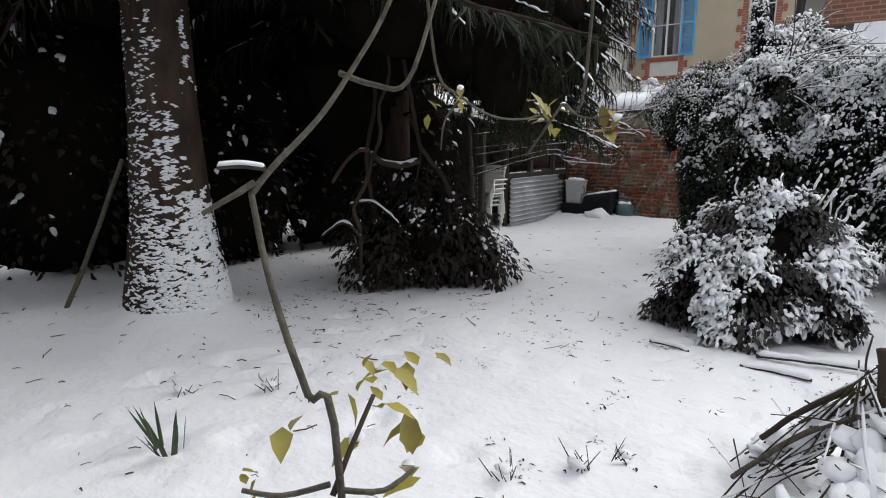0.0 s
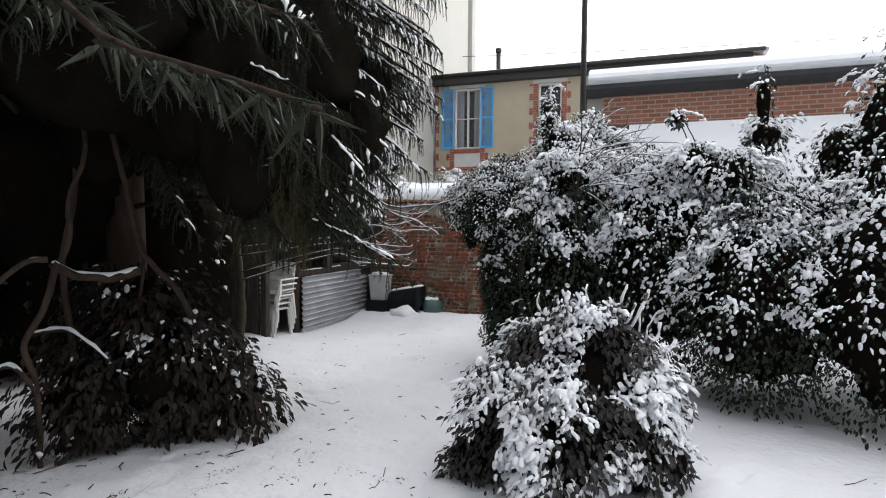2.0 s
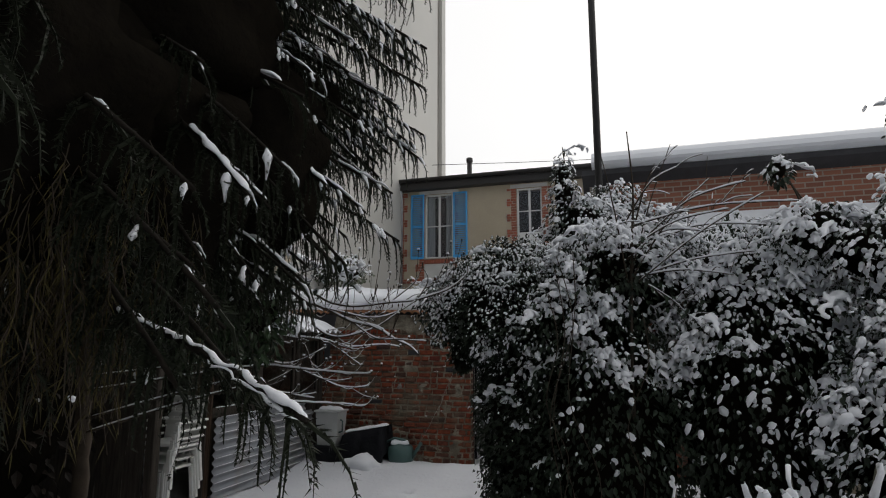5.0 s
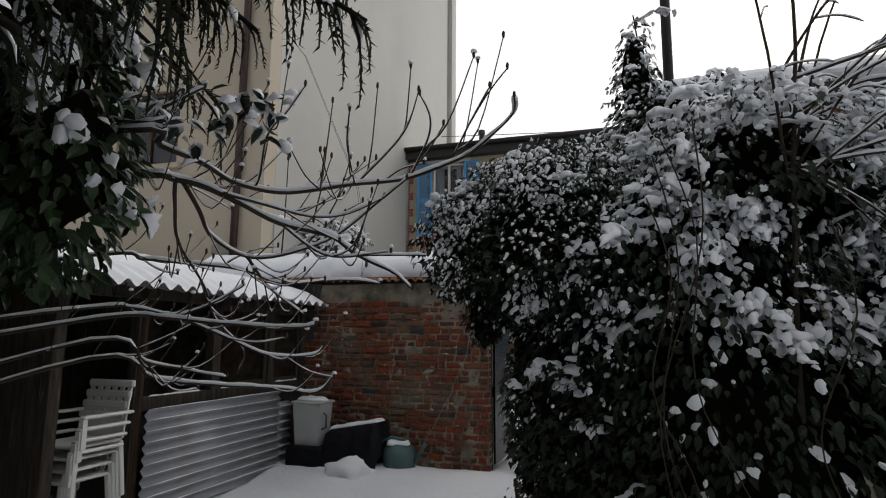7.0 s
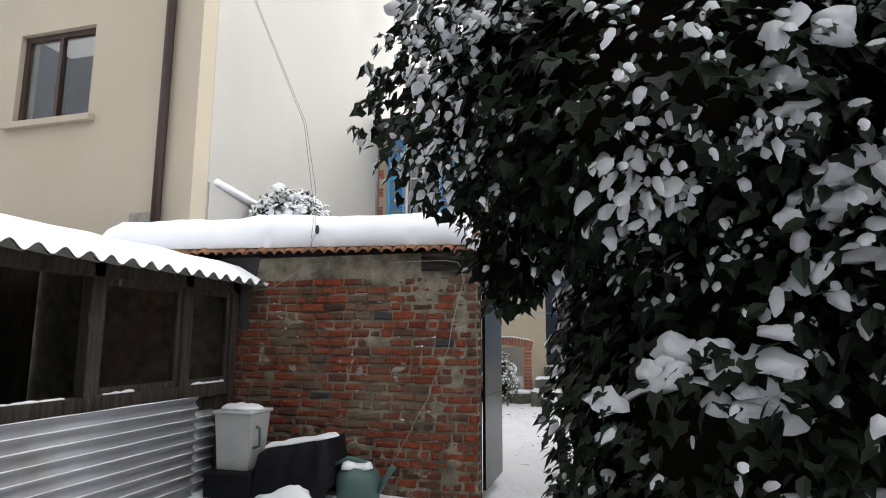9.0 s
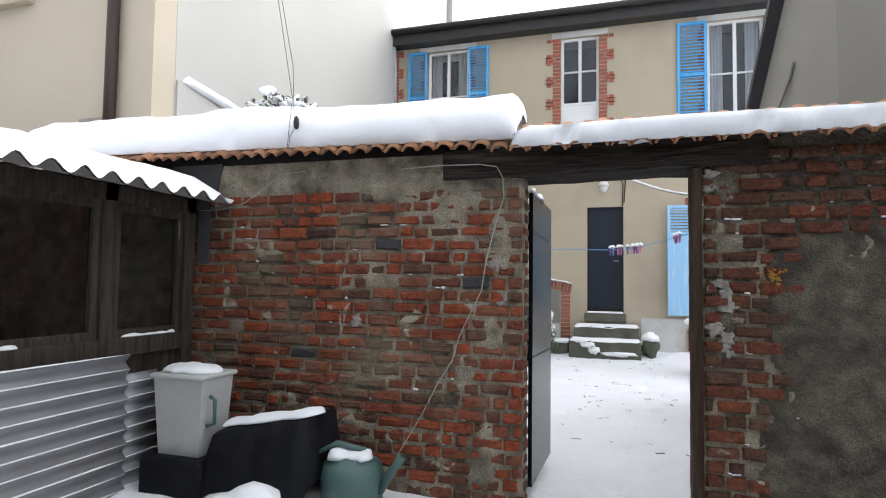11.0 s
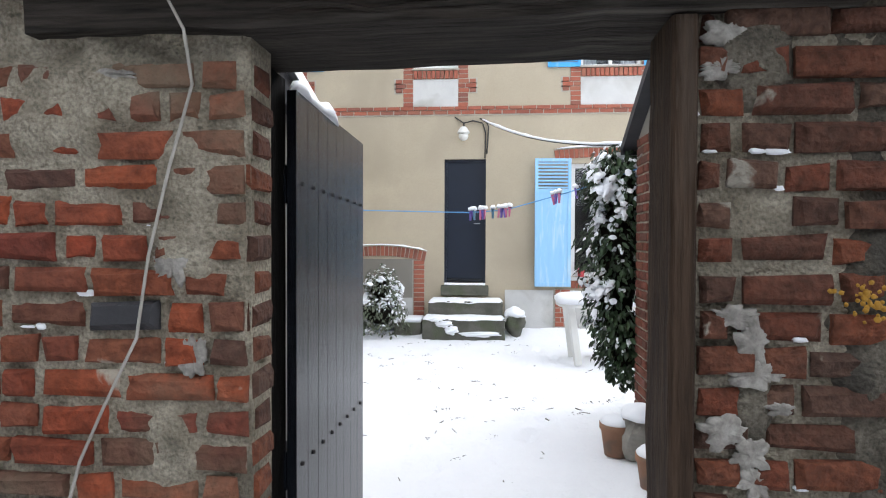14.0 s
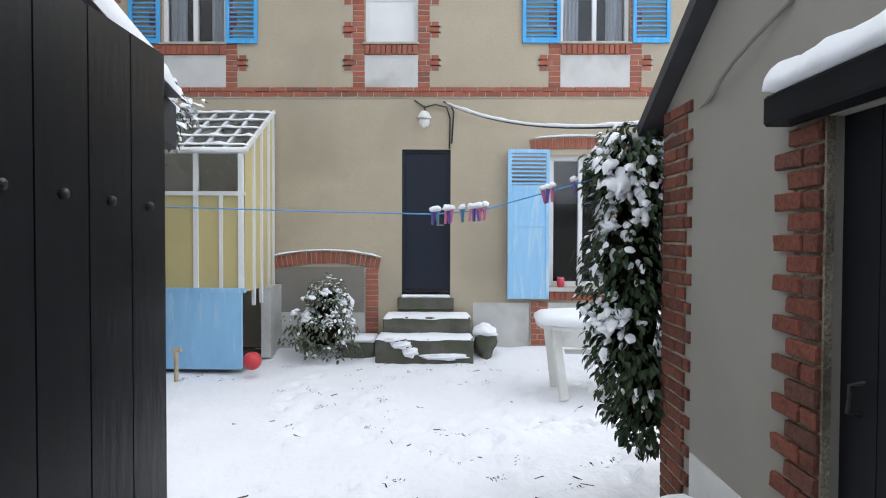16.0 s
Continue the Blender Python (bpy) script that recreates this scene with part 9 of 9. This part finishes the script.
def wood_pile():
    w = thing("wood_pile", "heap of cut branches stacked tent-like under snow", "wood pile", (1.36, 3.08, 0))
    rk = random.Random(31)
    top = Vector((1.3, 3.05, 0.7))
    for i in range(46):
        a = rk.uniform(0, 2 * math.pi)
        R = rk.uniform(0.35, 0.68)
        foot = Vector((1.36 + R * math.cos(a), 3.08 + R * math.sin(a), rk.uniform(-0.02, 0.05)))
        tip = top + Vector((rk.uniform(-0.1, 0.1), rk.uniform(-0.1, 0.1), rk.uniform(-0.2, 0.08)))
        r = rk.uniform(0.003, 0.009)
        mid = foot.lerp(tip, 0.5) + Vector((rk.uniform(-0.1, 0.1), rk.uniform(-0.1, 0.1), rk.uniform(-0.1, 0.05)))
        twig_line(w, [foot, mid, tip], r, r * 0.7, TWIG, 0.014 + r * 0.8 if rk.random() < 0.55 else 0, "branch", 5, i, 7)
    for i in range(85):
        a = rk.uniform(0, 2 * math.pi)
        h = rk.uniform(0.05, 0.5)
        c = Vector((1.36 + (0.62 - h * 0.8) * math.cos(a), 3.08 + (0.62 - h * 0.8) * math.sin(a), h))
        d = Vector((rk.uniform(-1, 1), rk.uniform(-1, 1), rk.uniform(-0.3, 0.5))).normalized() * rk.uniform(0.1, 0.26)
        twig_line(w, [c - d, c + Vector((0, 0, rk.uniform(-0.04, 0.04))), c + d], 0.0045, 0.0022, TWIG, 0.007 if rk.random() < 0.5 else 0, "twig", 4, i, 5)
    # a sawn stub standing out of the top, long curved branches and a thin stick
    twig_line(w, [(1.33, 3.06, 0.4), (1.3, 3.03, 0.66), (1.275, 3.02, 0.83)], 0.022, 0.019, TWIG, 0, "stub", 4, 1, 9)
    twig_line(w, [(0.8, 3.0, 0.1), (1.0, 2.96, 0.36), (1.16, 2.98, 0.5), (1.36, 2.95, 0.62)], 0.012, 0.014, PALE_TWIG, 0.012, "branch", 5, 3)
    twig_line(w, [(0.88, 3.15, 0.26), (1.02, 3.13, 0.44), (1.2, 3.1, 0.62)], 0.013, 0.015, TWIG, 0.014, "branch", 5, 5)
    twig_line(w, [(1.36, 3.0, 0.66), (1.5, 2.9, 0.5), (1.66, 2.78, 0.2)], 0.02, 0.016, TWIG, 0.03, "branch", 5, 6)
    twig_line(w, [(1.26, 3.6, 0.4), (1.23, 3.56, 0.58), (1.24, 3.55, 0.73)], 0.007, 0.004, TWIG, 0, "twig", 4, 7, 6)
    rng = np.random.default_rng(4)
    # the snow lies in broad tongues down the pile
    n = 150
    a = rng.choice([-2.0, -1.2, -0.3, 0.6, 2.4], n) + rng.normal(0, 0.2, n)
    R = rng.uniform(0.05, 0.62, n)
    p = np.stack((1.36 + R * np.cos(a), 3.06 + R * np.sin(a), 0.64 * (1 - R / 0.72) - 0.01), 1)
    b = rng.uniform(0.03, 0.085, n)
    part("snow_clumps", scatter("snow_clumps", BLOB, p, frames(np.array([[0, 0, 1.0]]) + rng.normal(size=(n, 3)) * 0.4, rng), np.stack((b, b * 1.4, b * 0.6), 1), SNOW), SNOW, w, kind="stuff")


wood_pile()


def fallen():
    rk = random.Random(9)
    # logs lying half under snow by the heap
    for k, (a, b, r) in enumerate([((-0.2, 4.86), (0.12, 4.8), 0.014), ((0.55, 5.02), (1.3, 5.2), 0.018), ((0.5, 4.72), (0.95, 4.74), 0.016), ((1.39, 5.0), (1.37, 4.55), 0.02), ((2.22, 6.0), (2.17, 5.15), 0.025), ((1.75, 4.6), (2.4, 4.4), 0.03), ((1.5, 4.5), (2.2, 4.1), 0.022)]):
        l = thing("fallen_branch", "fallen branch half buried in snow", "branch", (*a, 0.02), group="branches on the snow")
        twig_line(l, [(*a, 0.01 + r), ((a[0] + b[0]) / 2 + 0.02, (a[1] + b[1]) / 2 + 0.02, 0.015 + r), (*b, 0.01 + r)], r, r * 0.85, BARK if r > 0.03 else TWIG, 0.015 + r * 1.2, "branch", 6, k, 9)
    # small litter of twigs over the garden snow
    m = Mesh()
    for i in range(420):
        x, y = rk.uniform(-5, 2.5), rk.uniform(0.8, 10.5)
        if rk.random() < 0.45:
            x, y = rk.gauss(-2.6, 1.0), rk.gauss(4.2, 1.3)
        L = rk.uniform(0.01, 0.07) if rk.random() < 0.8 else rk.uniform(0.07, 0.28)
        a = rk.uniform(0, 6.28)
        d = Vector((math.cos(a), math.sin(a), rk.uniform(-0.05, 0.25))) * L / 2
        c = Vector((x, y, ground_height(x, y) + 0.006))
        m.tube([c - d, c + Vector((0, 0, 0.01)) * rk.random() + Vector((d.y, -d.x, 0)) * rk.uniform(-0.3, 0.3), c + d], rk.uniform(0.0015, 0.005), 4)
    ob = part("twig_litter", m, TWIG)
    tagged(ob, "small dark twigs and leaf scraps strewn on the snow", "twigs", kind="stuff")
    m = Mesh()
    for i in range(40):
        x, y = rk.uniform(-3.6, -0.3), rk.uniform(14.0, 20.0)
        c = Vector((x, y, ground_height(x, y) + 0.004))
        a = rk.uniform(0, 6.28)
        d = Vector((math.cos(a), math.sin(a), rk.uniform(-0.05, 0.3))) * rk.uniform(0.01, 0.05)
        m.tube([c - d, c + d], rk.uniform(0.002, 0.005), 4)
    ob = part("leaf_litter", m, TWIG)
    tagged(ob, "dark leaf scraps on the yard snow", "leaves", kind="stuff")
    # stiff spiky plant
    y = thing("yucca", "small spiky plant poking out of the snow", "plant", (-1.67, 1.6, 0))
    for i in range(13):
        a = rk.uniform(0, 6.28)
        t = rk.uniform(0.1, 0.7)
        L = rk.uniform(0.16, 0.3)
        d = Vector((math.sin(t) * math.cos(a), math.sin(t) * math.sin(a), math.cos(t)))
        s = Vector((-math.sin(a), math.cos(a), 0)) * 0.012
        c = Vector((-1.67, 1.6, 0.0)) + Vector((math.cos(a), math.sin(a), 0)) * 0.07
        n = d.cross(s).normalized() * 0.004
        mm = Mesh().add([c - s, c + n, c + s, c + d * L * 0.6 - s * 0.8, c + d * L * 0.6 + n, c + d * L * 0.6 + s * 0.8, c + d * L], [(0, 1, 4, 3), (1, 2, 5, 4), (3, 4, 6), (4, 5, 6), (0, 3, 6, 5, 2)])
        part("leaf", mm, LAUREL, y)
    for k, (x, yy) in enumerate([(-0.13, 2.5), (0.13, 2.77), (0.29, 3.0), (-2.3, 2.0), (-1.9, 2.4)]):
        g = thing("dead_tuft", "tuft of dead stalks under snow", "plant", (x, yy, 0), group="dead tufts")
        for i in range(9):
            a = rk.uniform(0, 6.28)
            d = Vector((math.cos(a) * 0.6, math.sin(a) * 0.6, rk.uniform(0.4, 1.0))) * rk.uniform(0.06, 0.15)
            c = Vector((x + rk.uniform(-0.06, 0.06), yy + rk.uniform(-0.06, 0.06), 0.0))
            part("stalk", Mesh().tube([c, c + d * 0.6, c + d], [0.004, 0.003, 0.002], 4), TWIG, g)
        mm = Mesh().add(*ico(2, k, 0.5, 0.3))
        mm.v = [(x + p * 0.05, yy + q * 0.04, 0.035 + z * 0.022) for p, q, z in mm.v]
        part("snow_cap", mm, SNOW, g, smooth=True)
    for i in range(5):
        x = rk.uniform(-0.6, 1.6)
        a = Vector((x, 8.05 + rk.uniform(-0.05, 0.2), rk.uniform(1.8, 2.4)))
        b = Vector((x + rk.uniform(-0.3, 0.3), 7.9, rk.uniform(0.2, 0.9)))
        twig_line(hedge, [a, a.lerp(b, 0.25) + Vector((0.05, -0.06, 0)), a.lerp(b, 0.55) + Vector((-0.06, -0.04, 0)), a.lerp(b, 0.8) + Vector((0.05, 0, 0)), b], 0.0035, 0.0025, TWIG, 0.0, "hanging_stem", 5, i, 5)


fallen()


def scattered_debris():
    """Clusters of fallen needles, leaves and scuffed-up soil lying on the snow."""
    rng = np.random.default_rng(77)
    # clusters under the spruces also darken the snow in place of tree shade
    spots = [(-1.5, 4.6, 0.55, 150), (-2.1, 4.3, 0.5, 110), (-0.95, 5.0, 0.4, 80), (-0.25, 5.1, 0.25, 50), (-0.3, 4.5, 0.3, 30), (0.2, 4.7, 0.5, 60), (0.75, 4.75, 0.4, 60), (-1.2, 3.4, 0.6, 60), (-2.6, 3.6, 0.6, 70),
             (0.3, 2.6, 0.4, 40), (0.0, 3.5, 0.5, 30), (-1.9, 17.3, 0.35, 30), (-1.4, 16.2, 0.3, 16), (-1.75, 15.5, 0.3, 14), (-1.3, 17.6, 0.25, 20), (-2.6, 18.6, 0.35, 50), (-2.0, 20.1, 0.4, 70), (-3.3, 19.95, 0.4, 80), (-1.3, 20.2, 0.25, 40), (-4.4, 19.6, 0.35, 40), (-3.2, 4.2, 0.4, 60), (-3.9, 4.0, 0.5, 90), (-3.4, 3.4, 0.5, 60), (-4.6, 4.6, 0.5, 90), (-2.0, 16.6, 0.5, 24), (-1.6, 14.9, 0.2, 10)]
    spots += [(x, y, 0.03, n) for x, y, n in ((-1.36, 16.54, 14), (-1.82, 17.03, 8), (-1.89, 16.21, 8), (-1.59, 16.83, 6), (-1.15, 16.92, 8), (-0.65, 16.76, 12), (-0.41, 16.89, 14), (-1.61, 17.41, 8), (-0.86, 16.39, 8), (-2.4, 17.6, 12), (-2.9, 18.2, 14))]
    p, s = [], []
    for cx, cy, r, n in spots:
        hub = rng.normal(0, r, (max(3, n // 7), 2))
        for k in range(n):
            h = hub[rng.integers(len(hub))] + rng.normal(0, 0.035, 2)
            x, y = cx + h[0], cy + h[1]
            p.append((x, y, ground_height(x, y) + 0.004)), s.append(rng.uniform(0.012, 0.04))
    p, s = np.array(p), np.array(s)
    up = np.tile([0.0, 0.0, 1.0], (len(p), 1)) + rng.normal(0, 0.3, (len(p), 3))
    sz = np.stack((s * rng.uniform(0.25, 0.8, len(s)), s, s), 1)
    ob = part("debris", scatter("debris", LEAF, p, frames(up, rng), sz, TWIG, False), TWIG)
    tagged(ob, "scattered dead leaves and soil crumbs on the snow", "litter", kind="stuff")


scattered_debris()


# ---- bricks of the garden wall, of the pier and of the outbuilding ----
LIME = material("old_limewash", (0.42, 0.4, 0.365), 0.95, colour2=(0.2, 0.185, 0.165), scale=20, bump=0.9, grain=0.35, grain_scale=70)
BLACK_BRICK = material("burnt_brick", (0.035, 0.035, 0.04), 0.7, scale=9, bump=0.8)


def lay_wall(parent, x0, x1, z0, z1, seed, gaps, odd=()):
    rk = random.Random(seed)
    pitch = 0.081
    n = int((z1 - z0) / pitch)
    for c in range(n):
        z = z0 + (c + 0.5) * pitch
        x = x0
        first = True
        while x < x1 - 0.05:
            w = rk.uniform(0.095, 0.125) if rk.random() < 0.45 else rk.uniform(0.18, 0.225)
            if first:
                w *= rk.choice((0.5, 0.75, 1.0))
                first = False
            w = min(w, x1 - x)
            cx = x + w / 2
            if not any(((cx - gx) / ga) ** 2 + ((z - gz) / gb) ** 2 < 1 for gx, gz, ga, gb in gaps) and rk.random() > 0.012:
                mat = BRICK if parent == WALL_L else PIER_BRICK
                for ox, oz, om in odd:
                    if abs(cx - ox) < 0.08 and abs(z - oz) < 0.043:
                        mat = om
                out = rk.choice((0.008, 0.011, 0.014, 0.005, 0.016, 0.018))
                lay_brick(parent, pose(cx, WY + 0.03 - out, z + rk.uniform(-0.005, 0.005), 0, rk.uniform(-1, 1), rk.uniform(-0.8, 0.8)), w - rk.uniform(0.011, 0.025), 0.07, rk.choice((0.056, 0.06, 0.063, 0.066)), mat, rk.randrange(5), 0.008)
            x += w


lay_wall(WALL_L, -4.62, GATE_L - 0.02, 0.03, 2.05, 3, [(-3.6, 2.02, 0.9, 0.07)],
         ((-3.097, 1.636, BLACK_BRICK), (-2.45, 1.38, BLACK_BRICK), (-3.6, 0.9, BLACK_BRICK)))
lay_wall(WALL_R, GATE_R + 0.045, 0.75, 0.03, 2.18, 6, [(-0.1, 1.0, 0.4, 0.8), (-0.5, 1.2, 0.3, 0.5), (-0.5, 0.5, 0.4, 0.5)], ())
# the sides of the bricks in the reveal beside the gate, in the darker pier brick
for i in range(24):
    lay_brick(WALL_L, pose(GATE_L - 0.045, WY + 0.065, 0.07 + i * 0.081, 0, 0, 90), 0.105 if i % 2 else 0.12, 0.07, 0.06, PIER_BRICK, i, 0.008)


def flecks():
    """Snow caught on brick edges."""
    rng = np.random.default_rng(15)
    n = 130
    left = rng.random(n) < 0.6
    x = np.where(left, rng.uniform(-4.5, -2.25, n), rng.uniform(-1.2, 0.4, n))
    z = 0.04 + (np.round(rng.uniform(0.5, 23, n)) ) * 0.081 + 0.001
    p = np.stack((x, np.full(n, WY + 0.0), z), 1)
    b = rng.uniform(0.004, 0.015, n)
    sz = np.stack((b * rng.uniform(1.0, 2.6, n), b * 0.7, b * rng.uniform(0.4, 1.0, n)), 1)
    T = np.repeat(np.eye(3)[None], n, 0)
    ob = new("snow", scatter("snow", BLOB, p, T, sz, SNOW))
    tagged(ob, "flecks of snow caught on the brick edges", "snow", kind="stuff")
    rl = np.random.default_rng(3)
    k = 46
    q = np.stack((-0.83 + rl.normal(0, 0.028, k), np.full(k, WY - 0.03), 1.43 + rl.normal(0, 0.02, k)), 1)
    g = rl.uniform(0.003, 0.009, k)
    part("lichen", scatter("lichen", SMALL_BLOB, q, frames(np.tile([0.0, -1.0, 0.1], (k, 1)), rl), np.stack((g, g, g * 0.5), 1), LICHEN), LICHEN, WALL_R, "orange lichen spot", kind="stuff")


def lime_patch(parent, cx, cz, a, b, seed):
    """A ragged scab of old white limewash."""
    m, n = Mesh(), 56
    def ring(k, y):
        out = []
        for i in range(n):
            w = 2 * math.pi * i / n
            r = k * (1 + 0.7 * noise.noise(Vector((math.cos(w) * 1.8, math.sin(w) * 1.8, seed * 3.3))) + k * 0.34 * noise.noise(Vector((math.cos(w) * 5, math.sin(w) * 5, seed))) + k * 0.12 * noise.noise(Vector((math.cos(w) * 17, math.sin(w) * 17, seed))))
            out.append((cx + a * r * math.cos(w), WY + y + 0.003 * noise.noise(Vector((i * 1.7, k * 5, seed))), cz + b * r * math.sin(w)))
        return out
    m.add([(cx, WY - 0.019, cz)] + ring(0.5, -0.019) + ring(0.93, -0.018) + ring(1.0, -0.006),
          [(0, 1 + i, 1 + (i + 1) % n) for i in range(n)] + [(1 + r * n + i, 1 + (r + 1) * n + i, 1 + (r + 1) * n + (i + 1) % n, 1 + r * n + (i + 1) % n) for r in range(2) for i in range(n)])
    part("lime_patch", m, LIME, parent, "scab of old white limewash", smooth=True)


for k, (cx, cz, a, b) in enumerate(((-1.055, 1.33, 0.034, 0.055), (-1.1, 1.385, 0.055, 0.024), (-1.05, 1.265, 0.06, 0.03), (-1.115, 1.14, 0.05, 0.034), (-1.06, 1.09, 0.04, 0.03), (-1.05, 1.03, 0.03, 0.035), (-1.115, 1.99, 0.05, 0.03), (-1.13, 1.92, 0.045, 0.022), (-1.0, 1.19, 0.03, 0.014))):
    lime_patch(WALL_R, cx, cz, a, b, k)
for k, (cx, cz, a, b) in enumerate(((-3.285, 1.107, 0.04, 0.04), (-2.35, 1.5, 0.035, 0.05), (-2.3, 1.28, 0.03, 0.06), (-2.52, 1.93, 0.08, 0.012))):
    lime_patch(WALL_L, cx, cz, a, b, k + 20)


flecks()


def side_bricks():
    """Toothed brick corner and hatch jambs on the outbuilding, seen from the yard."""
    part("corner_bed", Mesh().box(RX - 0.008, RX + 0.02, 15.68, 16.004, -0.1, 2.36), MORTAR, OUT)
    part("jamb_bed", Mesh().box(RX - 0.008, RX + 0.02, 14.498, 14.68, 0.3, 2.054), MORTAR, OUT)
    for i in range(31):
        z = 0.0 + (i + 0.5) * 0.0765
        w = 0.33 if i % 2 else 0.4
        cuts = ((0, 0.22), (0.22, w)) if i % 2 else ((0, 0.11), (0.11, 0.33), (0.33, w))
        for a, b in cuts:
            lay_brick(OUT, pose(RX + 0.018, 16.004 - (a + b) / 2, z, 0, 0, -90), b - a - 0.012, 0.07, 0.062, YARD_BRICK, i + int(a * 50), 0.004)
        lay_brick(OUT, pose(RX + 0.11, 15.99, z, 0, 0, 180), 0.2, 0.05, 0.062, YARD_BRICK, i, 0.004)
    for i in range(22):
        z = 0.36 + (i + 0.5) * 0.0765
        w = 0.2 if i % 2 else 0.29
        cuts = ((0, w),) if i % 2 else ((0, 0.1), (0.1, w))
        for a, b in cuts:
            if z > 0.66 or a > 0:
                lay_brick(OUT, pose(RX + 0.014, 14.505 + (a + b) / 2, z, 0, 0, -90), b - a - 0.012, 0.08, 0.062, YARD_BRICK, i + int(a * 50), 0.004)
    for i in range(14):
        lay_brick(OUT, pose(RX + 0.02, 13.47 + i * 0.077, 0.59, 0, 0, -90), 0.066, 0.1, 0.13, YARD_BRICK, i, 0.004)


side_bricks()
